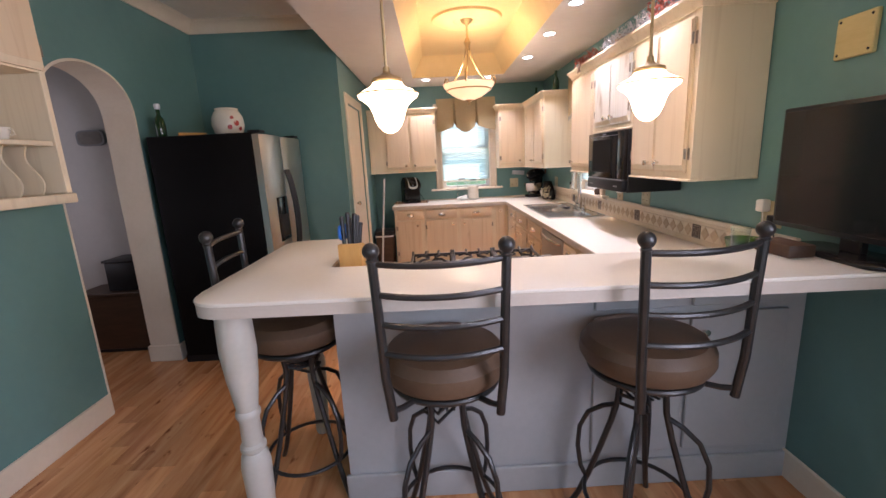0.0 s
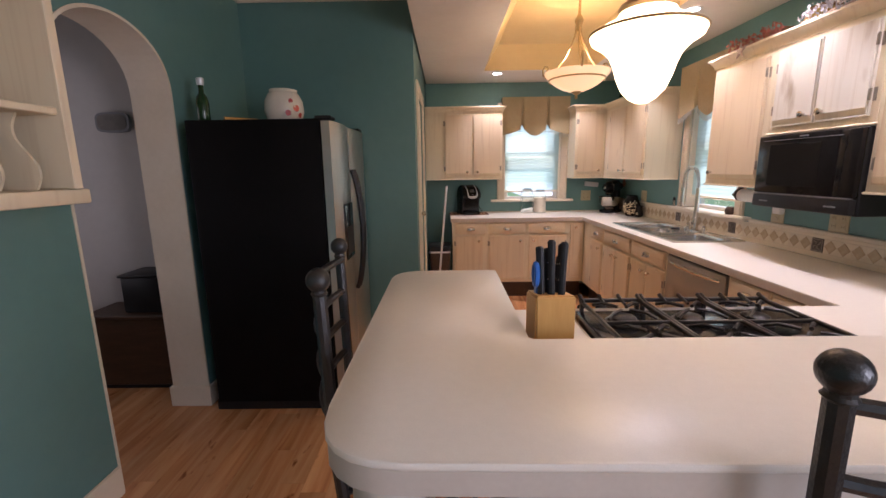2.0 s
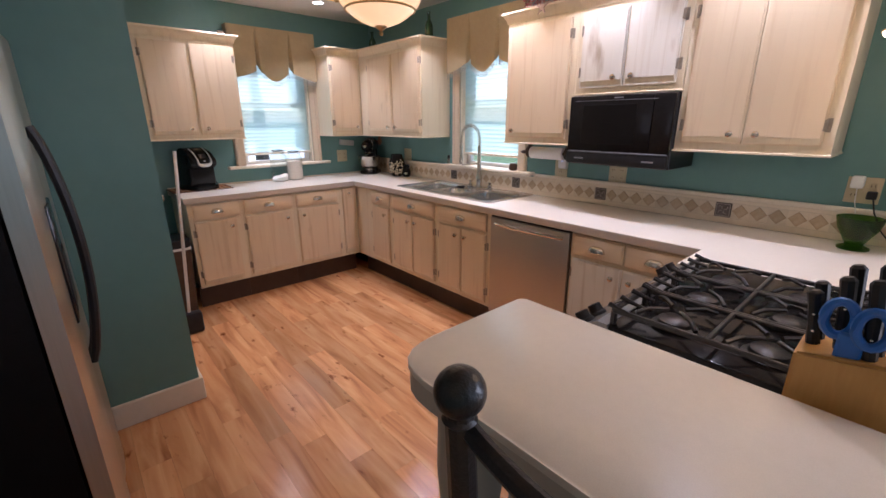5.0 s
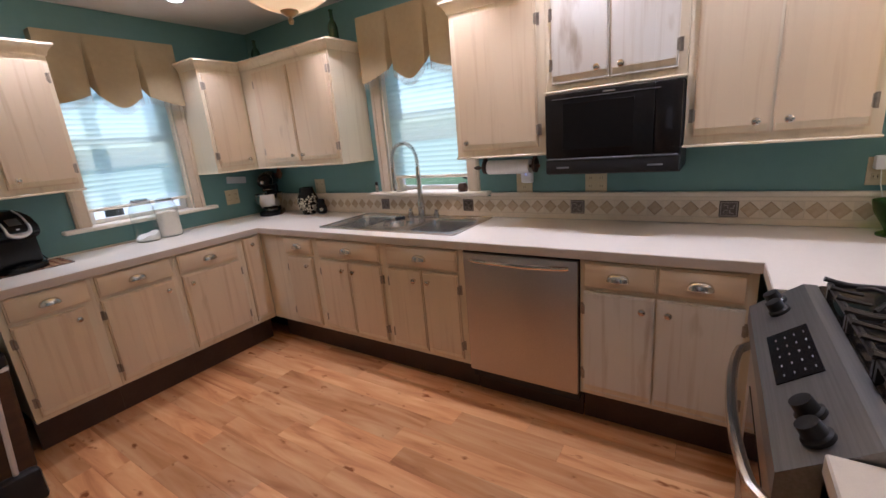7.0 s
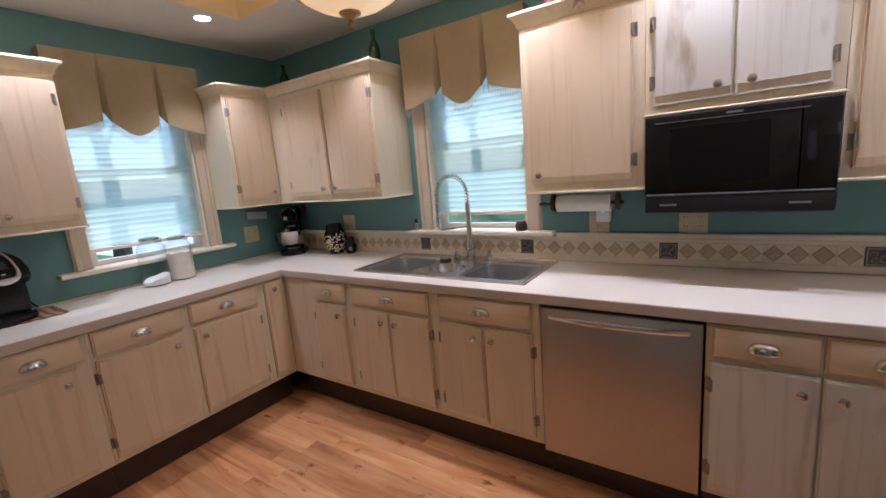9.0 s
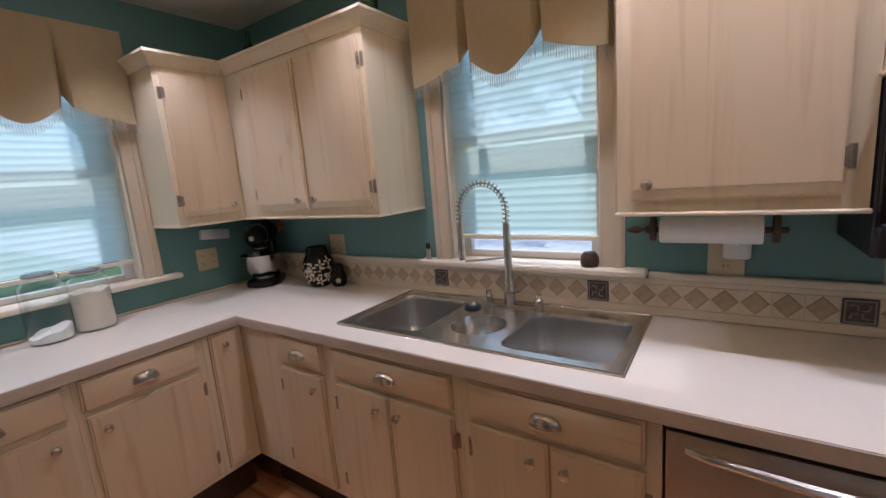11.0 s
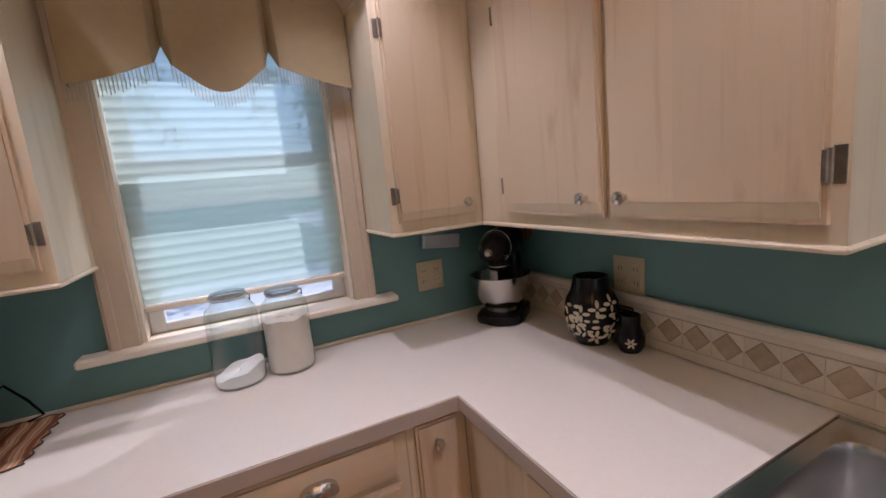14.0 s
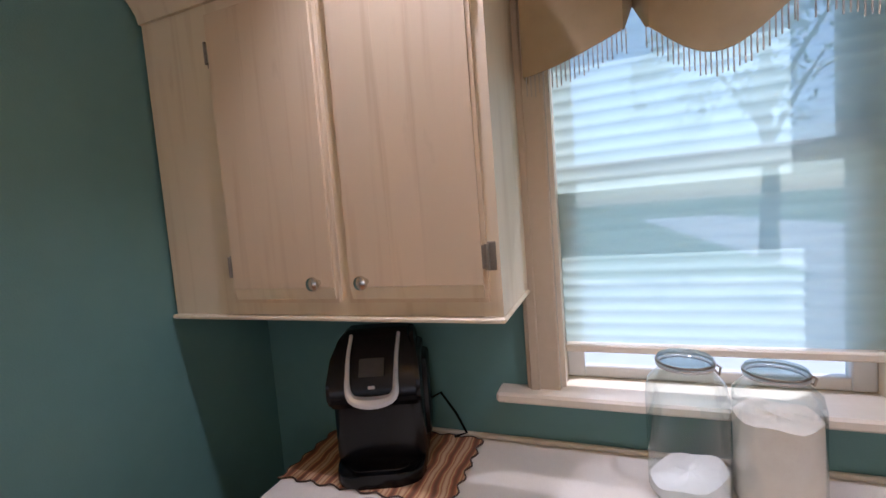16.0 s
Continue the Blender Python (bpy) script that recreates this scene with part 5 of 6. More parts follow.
so = thing("under_cabinet_tablet", (1.15, 5.815, 1.235), "slim grey plastic holder under the wall cabinet", "holder")
bm = box((-0.082, -0.012, -0.028), (0.082, 0.012, 0.028), 0.004)
bm.transform(pose(1.15, 5.815, 1.235, 0, 6, 0))
part("case", bm, STRIPE_GREY, so)
orn = thing("wall_ornament", (XR - 0.01, 5.70, 1.24), "small rust-red butterfly ornament on the wall", "ornament")
for s in (-1, 1):
    bm = prism([(s * (0.003 + 0.04 * math.sin(math.pi * i / 12) * (1.0 if i < 7 else 0.7)), -0.05 + 0.10 * i / 12) for i in range(13)], 0, 0.004)
    bm.transform(Matrix(((0, 0, -1, XR - 0.004), (1, 0, 0, 5.70), (0, 1, 0, 1.25), (0, 0, 0, 1))))
    part("wing", bm, mottled("rust_paint", (0.28, 0.09, 0.05), (0.38, 0.16, 0.09), 0.5, 30), orn)

# backsplash trim
bs = tagged(new("trim_backsplash", mesh_of("trim_backsplash", box((XR - 0.008, 1.66, CT + 0.002), (XR, YB - 0.001, 1.045)), GROUT)), "cream tile strip along the worktop wall", "backsplash", kind="structure")
bm = box((XR - 0.024, 1.66, 1.046), (XR, WIN_R[0] - 0.16, 1.070), 0.006, 2)
bx(bm, (XR - 0.024, WIN_R[1] + 0.16, 1.046), (XR, YB - 0.001, 1.070), 0.006, 2)
structure("trim_backsplash_rail", bm, TRIM, "cream rounded rail on top of the tile strip")


# ---- things on the worktop ----
def mason_jar(x, y, r, h, fill, stuff, label, group="glass storage jars"):
    j = thing("storage_jar", (x, y, CT), label, "jar", group)
    z = CT + 0.0005
    body = [(0.0, 0.002), (r * 0.92, 0.002), (r, 0.015), (r, h * 0.70), (r * 0.93, h * 0.79), (r * 0.66, h * 0.86), (r * 0.64, h * 0.90)]
    part("glass_body", lathe(body, (x, y, z), 32), JAR_GLASS, j, "clear glass body").visible_shadow = False
    lid = part("lid", lathe([(0.0, h * 0.905), (r * 0.66, h * 0.905), (r * 0.68, h * 0.925), (r * 0.66, h * 0.955), (r * 0.5, h * 0.965), (0.0, h * 0.967)], (x, y, z), 28), LID_GLASS, j, "grey-blue glass lid")
    lid.visible_shadow = False
    part("seal", tube(arc(28, 0, 347, r * 0.665, (x, y, z + h * 0.90), (1, 0, 0), (0, 1, 0)), 0.0035, 6, closed=True), STRIPE_GREY, j)
    part("wire_bail", tube(arc(28, 0, 347, r * 0.69, (x, y, z + h * 0.925), (1, 0, 0), (0, 1, 0)), 0.0026, 5, closed=True), HINGE, j)
    part("clasp", tube([(x + r * 0.69, y - 0.02, z + h * 0.925), (x + r * 0.80, y - 0.01, z + h * 0.90), (x + r * 0.80, y + 0.0, z + h * 0.84), (x + r * 0.72, y + 0.01, z + h * 0.86)], 0.0022, 6), HINGE, j)
    top = fill * h
    slope = 0.25 if fill < 0.4 else 0.03
    bm = bmesh.new()
    rows, rr = [], r * 0.945
    for k in range(6):
        q = rr * k / 5
        rows.append([bm.verts.new((x + q * math.cos(a), y + q * math.sin(a), z + top + slope * q * math.cos(a) + 0.004 * math.sin(5 * a + k))) for a in [2 * math.pi * i / 24 for i in range(24)]] if k else [bm.verts.new((x, y, z + top))])
    foot = [bm.verts.new((x + rr * math.cos(a), y + rr * math.sin(a), z + 0.010)) for a in [2 * math.pi * i / 24 for i in range(24)]]
    for i in range(24):
        k = (i + 1) % 24
        bm.faces.new((rows[0][0], rows[1][i], rows[1][k]))
        for a, b in zip(rows[1:], rows[2:]):
            bm.faces.new((a[i], a[k], b[k], b[i]))
        bm.faces.new((rows[-1][i], rows[-1][k], foot[k], foot[i]))
    bm.faces.new(foot)
    part("contents", bm, stuff, j, "flour inside the jar")
    return j


mason_jar(0.357, 5.700, 0.075, 0.305, 0.15, FLOUR, "clear glass jar with little white flour at the bottom")
mason_jar(0.512, 5.712, 0.075, 0.285, 0.62, SUGAR, "clear glass jar nearly full of pale flour")

# coffee maker on a striped mat
SCREEN_DARK = mottled("dark_display", (0.03, 0.03, 0.032), (0.05, 0.05, 0.052), 0.2, 10, bump=0)
COFFEE_BLACK = mottled("coffee_maker_black", (0.004, 0.004, 0.004), (0.007, 0.006, 0.007), 0.22, 8, bump=0)
COFFEE_BLACK.node_tree.nodes["Principled BSDF"].inputs["Specular IOR Level"].default_value = 0.3
cm = thing("coffee_maker", (-0.335, 5.68, CT), "black single-serve coffee maker with silver trim", "coffee maker")
z = CT + 0.004
X, Y = -0.335, 5.685
part("base", prism(rounded([(X - 0.105, Y - 0.155, 0.06), (X + 0.105, Y - 0.155, 0.06), (X + 0.115, Y + 0.13, 0.03), (X - 0.115, Y + 0.13, 0.03)]), z, z + 0.035, bevel=0.006), COFFEE_BLACK, cm)
part("drip_tray", prism(rounded([(X - 0.075, Y - 0.145, 0.04), (X + 0.075, Y - 0.145, 0.04), (X + 0.075, Y - 0.03, 0.01), (X - 0.075, Y - 0.03, 0.01)]), z + 0.035, z + 0.042, bevel=0.002), COFFEE_BLACK, cm)
part("rear_column", prism(rounded([(X - 0.112, Y - 0.09, 0.03), (X + 0.112, Y - 0.09, 0.03), (X + 0.11, Y + 0.13, 0.04), (X - 0.11, Y + 0.13, 0.04)]), z + 0.036, z + 0.30, bevel=0.008), COFFEE_BLACK, cm)
bm = bmesh.new()
side = [(-0.11, 0.185), (-0.135, 0.215), (-0.13, 0.26), (-0.09, 0.315), (-0.03, 0.35), (0.06, 0.362), (0.12, 0.335), (0.125, 0.20), (0.0, 0.18)]
ends = [[bm.verts.new((X + s * (0.112 - (0.022 if zz > 0.33 else 0.0)), Y + yy, z + zz)) for yy, zz in side] for s in (-1, 1)]
for i in range(len(side)):
    k = (i + 1) % len(side)
    bm.faces.new((ends[0][i], ends[0][k], ends[1][k], ends[1][i]))
bm.faces.new(ends[0])
bm.faces.new(ends[1])
bmesh.ops.bevel(bm, geom=list(bm.edges), offset=0.010, segments=2, affect="EDGES")
head_ = part("brew_head", bm, COFFEE_BLACK, cm)


def on_head(u, t):
    """A point on the sloping front of the brew head: u across, t from 0 at its lower lip up to 1."""
    line = [Vector((-0.138, 0.20)), Vector((-0.139, 0.222)), Vector((-0.134, 0.262)), Vector((-0.094, 0.318)), Vector((-0.03, 0.354))]
    s = t * (len(line) - 1)
    k = min(int(s), len(line) - 2)
    q = line[k].lerp(line[k + 1], s - k)
    return (X + u, Y + q.x - 0.003, z + q.y)


loop = [on_head(-0.060 + 0.006 * (1 - t), t) for t in (1.0, 0.9, 0.8, 0.7, 0.6, 0.5, 0.4)] + [on_head(-0.056 * math.cos(a), 0.4 - 0.26 * math.sin(a)) for a in [math.pi * i / 12 for i in range(1, 12)]] + [on_head(0.060 - 0.006 * (1 - t), t) for t in (0.4, 0.5, 0.6, 0.7, 0.8, 0.9, 1.0)]
part("silver_handle", tube(loop, [0.005 + 0.011 * math.sin(math.pi * i / (len(loop) - 1)) ** 4 for i in range(len(loop))], 8), STRIPE_GREY, head_, "silver U-shaped handle")
part("screen", sheet([[on_head(u, t) for u in (-0.03, 0.0, 0.03)] for t in (0.55, 0.64, 0.72)], thick=0.002, normal=(0, -1, 0.3)), SCREEN_DARK, head_, "small dark display")
part("emblem", bx(bmesh.new(), on_head(-0.008, 0.40), Vector(on_head(0.008, 0.45)) + Vector((0, -0.002, 0)), 0.0), STRIPE_GREY, head_)
part("water_tank", box((X + 0.08, Y - 0.005, z + 0.05), (X + 0.124, Y + 0.115, z + 0.27), 0.012, 2), COFFEE_BLACK, cm, "smoky side water tank")
part("power_cord", tube([(X + 0.11, Y + 0.11, z + 0.10), (X + 0.15, Y + 0.11, z + 0.12), (X + 0.19, Y + 0.09, z + 0.06), (X + 0.215, Y + 0.07, z + 0.008), (X + 0.18, Y + 0.06, z + 0.004)], 0.004, 6), COFFEE_BLACK, cm)

cm.scale = (0.98, 0.92, 0.93)
cm.rotation_euler = (0, 0, radians(20))

MAT, n_, l_, p_ = mat("striped_placemat")
tc, wv = n_.new("ShaderNodeTexCoord"), n_.new("ShaderNodeTexWave")
wv.inputs["Scale"].default_value, wv.inputs["Distortion"].default_value, wv.inputs["Detail"].default_value = 7.5, 3.0, 2
l_.new(tc.outputs["Object"], wv.inputs["Vector"])
r_ = ramp(n_, [(0.0, (0.16, 0.07, 0.035)), (0.3, (0.40, 0.14, 0.07)), (0.5, (0.55, 0.38, 0.17)), (0.75, (0.30, 0.12, 0.06)), (1.0, (0.56, 0.38, 0.22))])
l_.new(wv.outputs["Fac"], r_.inputs["Fac"])
l_.new(r_.outputs["Color"], p_.inputs["Base Color"])
p_.inputs["Roughness"].default_value = 0.9
nx, ny, grid = 40, 24, []
for j in range(ny + 1):
    row = []
    for i in range(nx + 1):
        u, v = -1 + 2 * i / nx, -1 + 2 * j / ny
        ex, ey = 0.222 + 0.006 * math.sin(v * 16), 0.138 + 0.006 * math.sin(u * 24)
        px, py = -0.335 + u * ex, 5.672 + v * ey
        row.append((px, min(py, YB - 0.016), CT + 0.001 + 0.0008 * (1 + math.sin(u * 70))))
    grid.append(row)
pm = thing("placemat", (-0.335, 5.672, CT), "striped brown fabric placemat with scalloped edge", "placemat")
part("cloth", sheet(grid, thick=0.002), MAT, pm)
rim_line = grid[0] + [row[-1] for row in grid[1:]] + grid[-1][-2::-1] + [row[0] for row in grid[-2:0:-1]]
part("hem", tube([(px, py, pz + 0.0015) for px, py, pz in rim_line], 0.0022, 6, closed=True), WALNUT, pm, "dark stitched hem")

# stand mixer
BOWL_STEEL = mottled("polished_bowl_steel", (0.46, 0.44, 0.41), (0.52, 0.50, 0.47), 0.2, 8, bump=0, metal=1.0)
mx = thing("stand_mixer", (1.36, 5.70, CT), "black stand mixer with steel bowl", "mixer")
MD = Vector((-0.80, -0.60, 0)).normalized()
MO = Vector((1.395, 5.705, CT))
turn_m = Matrix.Translation(MO) @ Matrix(((MD.x, -MD.y, 0, 0), (MD.y, MD.x, 0, 0), (0, 0, 1, 0), (0, 0, 0, 1)))


def mixed(bm):
    bm.transform(turn_m)
    return bm


part("base", mixed(prism(rounded([(-0.06, -0.075, 0.04), (0.20, -0.10, 0.08), (0.20, 0.10, 0.08), (-0.06, 0.075, 0.04)]), 0.0005, 0.035, bevel=0.01)), BLACK_GLOSS, mx)
part("neck", mixed(prism(rounded([(-0.055, -0.045, 0.03), (0.025, -0.045, 0.02), (0.025, 0.045, 0.02), (-0.055, 0.045, 0.03)]), 0.03, 0.27, bevel=0.008)), BLACK_GLOSS, mx)
bm = bmesh.new()
rows = []
for xx, w, h, zz in ((-0.09, 0.02, 0.02, 0.30), (-0.08, 0.05, 0.045, 0.30), (-0.03, 0.063, 0.066, 0.303), (0.06, 0.066, 0.070, 0.302), (0.14, 0.060, 0.062, 0.297), (0.185, 0.050, 0.050, 0.29), (0.205, 0.028, 0.03, 0.287)):
    rows.append([bm.verts.new((xx, w * math.cos(a), zz + h * math.sin(a))) for a in [2 * math.pi * i / 20 for i in range(20)]])
for a, b in zip(rows, rows[1:]):
    for i in range(20):
        bm.faces.new((a[i], a[(i + 1) % 20], b[(i + 1) % 20], b[i]))
bm.faces.new(rows[0])
bm.faces.new(rows[-1])
part("motor_head", mixed(bm), BLACK_GLOSS, mx)
part("hub_cap", mixed(lathe([(0.0, 0.0), (0.016, 0.0), (0.018, 0.008), (0.015, 0.016), (0.009, 0.022), (0.0, 0.023)], m=pose(0.203, 0, 0.287, 0, 90, 0), steps=20)), CHROME, mx)
part("band", mixed(tube([(0.13, 0.0625 * math.cos(a), 0.298 + 0.0645 * math.sin(a)) for a in [2 * math.pi * i / 24 for i in range(24)]], 0.0015, 6, closed=True)), CHROME, mx)
part("planetary", mixed(lathe([(0.0, 0.205), (0.034, 0.205), (0.042, 0.212), (0.042, 0.25), (0.0, 0.25)], (0.115, 0, 0), 20)), BLACK_GLOSS, mx)
part("planetary_ring", mixed(tube(arc(24, 0, 345, 0.0425, (0.115, 0, 0.222), (1, 0, 0), (0, 1, 0)), 0.003, 6, closed=True)), CHROME, mx)
bw = part("bowl", mixed(lathe([(0.0, 0.035), (0.056, 0.035), (0.058, 0.045), (0.050, 0.052), (0.075, 0.070), (0.098, 0.105), (0.112, 0.150), (0.117, 0.185), (0.121, 0.188), (0.113, 0.186), (0.106, 0.150), (0.09, 0.105), (0.06, 0.07), (0.0, 0.058)], (0.108, 0, 0), 36)), BOWL_STEEL, mx, "polished steel bowl")
part("bowl_handle", mixed(tube([(0.060, -0.105, 0.165), (0.052, -0.135, 0.160), (0.050, -0.143, 0.13), (0.055, -0.122, 0.095), (0.065, -0.085, 0.10)], 0.005, 8)), BOWL_STEEL, bw)

# black vases with cream flowers
FLOWER = mottled("cream_glaze", (0.62, 0.54, 0.36), (0.72, 0.65, 0.48), 0.3, 25, bump=0)


def petals(centre, radius, out, height, lean, count, size, thing_, profile_r):
    """Raised painted petals laid on a vase's side, pointing round one spot."""
    bm = bmesh.new()
    cx, cy, cz = centre
    for k in range(count):
        a = 2 * math.pi * k / count
        pts = []
        for i in range(8):
            b = 2 * math.pi * i / 8
            s, t = size * (0.95 + 0.75 * math.cos(b)), size * 0.36 * math.sin(b)
            h, v = s * math.cos(a) - t * math.sin(a), s * math.sin(a) + t * math.cos(a)
            zz = cz + height + v
            r = profile_r(zz - cz) + 0.0012
            ang = out + h / r
            pts.append(bm.verts.new((cx + r * math.cos(ang), cy + r * math.sin(ang), zz)))
        bm.faces.new(pts)
    return part("painted_flower", bm, FLOWER, thing_, "cream painted flower")


def vase_r(h):
    pts = [(0.0, 0.05), (0.04, 0.075), (0.09, 0.087), (0.14, 0.083), (0.18, 0.062), (0.22, 0.055)]
    for (a, ra), (b, rb) in zip(pts, pts[1:]):
        if a <= h <= b:
            return ra + (rb - ra) * (h - a) / (b - a)
    return 0.055


va = thing("vase", (1.405, 5.262, CT), "round black vase painted with cream flowers", "vase", "black floral vases")
prof = [(0.0, 0.0005), (0.05, 0.0005)] + [(vase_r(0.22 * i / 16), 0.22 * i / 16) for i in range(1, 17)] + [(0.048, 0.222), (0.044, 0.19), (0.0, 0.19)]
part("body", lathe(prof, (1.405, 5.262, CT), 32), BLACK_GLOSS, va)
flower_rng = random.Random(11)
for k in range(17):
    ang, h = 145 + 140 * ((k * 0.618) % 1), 0.03 + 0.115 * (k / 16)
    c, s = flower_rng.choice((2, 3, 4, 5)), flower_rng.uniform(0.013, 0.021)
    petals((1.405, 5.262, CT), 0.085, radians(ang), h, 0, c, s, va, vase_r)
v2 = thing("vase", (1.43, 5.135, CT), "small square-necked black vase with one cream flower", "vase", "black floral vases")
part("body", lathe([(0.0, 0.0005), (0.03, 0.0005), (0.042, 0.02), (0.043, 0.05), (0.036, 0.068), (0.030, 0.08), (0.031, 0.115), (0.026, 0.117), (0.022, 0.08), (0.0, 0.06)], (1.43, 5.135, CT), 24), BLACK_GLOSS, v2)
petals((1.43, 5.135, CT), 0.043, radians(222), 0.038, 0, 6, 0.010, v2, lambda h: 0.0435)

# knife block beside the range
kb = thing("knife_block", (-0.365, 1.73, CT), "light wooden knife block with black knives and blue scissors", "knife block")
bm = bmesh.new()
ends = [[bm.verts.new((x, y, zz)) for y, zz in ((1.632, CT + 0.0005), (1.632, 1.150), (1.745, 1.132), (1.745, CT + 0.0005))] for x in (-0.402, -0.312)]
for i in range(4):
    bm.faces.new((ends[0][i], ends[0][(i + 1) % 4], ends[1][(i + 1) % 4], ends[1][i]))
bm.faces.new(ends[0])
bm.faces.new(ends[1])
bmesh.ops.bevel(bm, geom=list(bm.edges), offset=0.004, segments=2, affect="EDGES")
part("block", bm, PINE, kb)
for kx, ky, h, lean in ((-0.338, 1.66, 0.125, 0.006), (-0.360, 1.665, 0.13, 0.0), (-0.382, 1.67, 0.115, -0.004), (-0.335, 1.695, 0.12, 0.008), (-0.36, 1.70, 0.11, 0.0), (-0.332, 1.728, 0.09, 0.01), (-0.356, 1.73, 0.085, 0.0)):
    zb = 1.150 - 0.16 * (ky - 1.632) - 0.004
    grip = tube([(kx, ky, zb), (kx + lean * 0.3, ky + 0.004, zb + h * 0.3), (kx + lean * 0.7, ky + 0.008, zb + h * 0.7), (kx + lean, ky + 0.012, zb + h * 0.96), (kx + lean, ky + 0.013, zb + h)], [0.0088, 0.0082, 0.0090, 0.0098, 0.006], 8)
    k = part("knife_handle", grip, BLACK, kb, "black knife handle")
    for f in (0.3, 0.6):
        part("rivet", lathe([(0.0, 0.0), (0.0022, 0.0), (0.0018, 0.0012), (0.0, 0.0014)], m=pose(kx + lean * f - 0.0082, ky + 0.012 * f, zb + h * f, 0, -90, 0), steps=8), CHROME, k)
for s in (-1, 1):
    c = Vector((-0.388 + s * 0.003, 1.692 + s * 0.017, 1.19))
    part("scissor_handle", tube([c + Vector((0.004 * s, 0.016 * math.cos(a), 0.025 * math.sin(a))) for a in [2 * math.pi * i / 18 for i in range(18)]], 0.0065, 8, closed=True), BLUE, kb, "blue scissor handle")
part("scissor_shank", box((-0.392, 1.678, 1.125), (-0.384, 1.706, 1.175), 0.003), BLUE, kb)

# green glass bowl near the television
gb = thing("glass_bowl", (1.37, 1.80, CT), "green footed glass bowl on the worktop", "bowl")
part("bowl", lathe([(0.0, 0.001), (0.055, 0.001), (0.055, 0.008), (0.03, 0.02), (0.045, 0.05), (0.068, 0.09), (0.08, 0.14), (0.076, 0.14), (0.062, 0.09), (0.038, 0.052), (0.0, 0.03)], (1.37, 1.80, CT), 28), GREEN_GLASS, gb)

# television on the bar
tv = thing("television", (1.37, 1.38, BT), "flat black television on the end of the bar", "television")
TVM = Matrix.Translation((1.395, 1.36, 0)) @ Matrix.Rotation(radians(-3), 4, "Z")


def tved(bm):
    bm.transform(TVM)
    return bm


part("cabinet", tved(box((0.0, -0.36, 1.125), (0.045, 0.36, 1.59), 0.006, 2)), BLACK, tv)
part("screen", tved(box((-0.003, -0.345, 1.145), (-0.0005, 0.345, 1.575), 0.001)), SCREEN_GLASS, tv, "dark glossy screen")
part("stand_neck", tved(box((0.0, -0.04, BT + 0.012), (0.03, 0.04, 1.13), 0.004)), BLACK_GLOSS, tv)
part("stand_base", tved(prism(rounded([(-0.10, -0.20, 0.05), (0.08, -0.20, 0.05), (0.08, 0.20, 0.05), (-0.10, 0.20, 0.05)]), BT + 0.0005, BT + 0.013, bevel=0.003)), BLACK_GLOSS, tv)
sb = thing("media_box", (1.26, 1.42, BT), "small dark set-top box on the bar", "media box")
part("case", box((1.19, 1.36, BT + 0.0005), (1.285, 1.52, BT + 0.045), 0.006, 2), WALNUT, sb)
gl = thing("drinking_glass", (1.2, 1.56, BT), "small clear glass tumbler on the bar", "glass")
part("glass_wall", lathe([(0.0, 0.001), (0.03, 0.001), (0.034, 0.08), (0.032, 0.08), (0.028, 0.008), (0.0, 0.008)], (1.17, 1.565, BT), 20), GLASS, gl)
pq = thing("wooden_plaque", (XR - 0.01, 1.54, 1.74), "square pale wooden plaque with black corner screws", "plaque")
part("board", box((XR - 0.02, 1.47, 1.742), (XR - 0.0005, 1.612, 1.882), 0.004), mottled("pale_plaque_wood", (0.52, 0.42, 0.17), (0.62, 0.51, 0.24), 0.6, 4.0, stretch=(8, 1, 8)), pq)
for y in (1.485, 1.597):
    for zz in (1.757, 1.867):
        part("screw", lathe([(0.0, 0.0), (0.005, 0.0), (0.003, 0.003), (0.0, 0.003)], m=pose(XR - 0.02, y, zz, 0, -90, 0), steps=10), BLACK, pq)

structure("baseboard_east", box((XR - 0.018, Y0, 0), (XR, 1.61, 0.13), 0.004), TRIM, "cream baseboard under the bar")

# sill things
pp = thing("pepper_mill", (XR - 0.035, 4.535, 1.07), "small steel and black grinder on the tile rail", "grinder")
part("body", lathe([(0.0, 0.0005), (0.018, 0.0005), (0.018, 0.008), (0.012, 0.012), (0.012, 0.06), (0.0, 0.06)], (XR - 0.035, 4.535, 1.07), 16), CHROME, pp)
part("cap", lathe([(0.0, 0.06), (0.012, 0.06), (0.010, 0.085), (0.0, 0.088)], (XR - 0.035, 4.535, 1.07), 16), BLACK, pp)
sc = thing("sponge_holder", (XR - 0.02, 3.80, WIN_R[2]), "round dark brown scrubber on the window sill", "scrubber")
part("body", lathe([(0.0, 0.0005), (0.028, 0.0005), (0.034, 0.02), (0.032, 0.045), (0.022, 0.06), (0.0, 0.062)], (XR - 0.02, 3.80, WIN_R[2]), 20), WALNUT, sc)


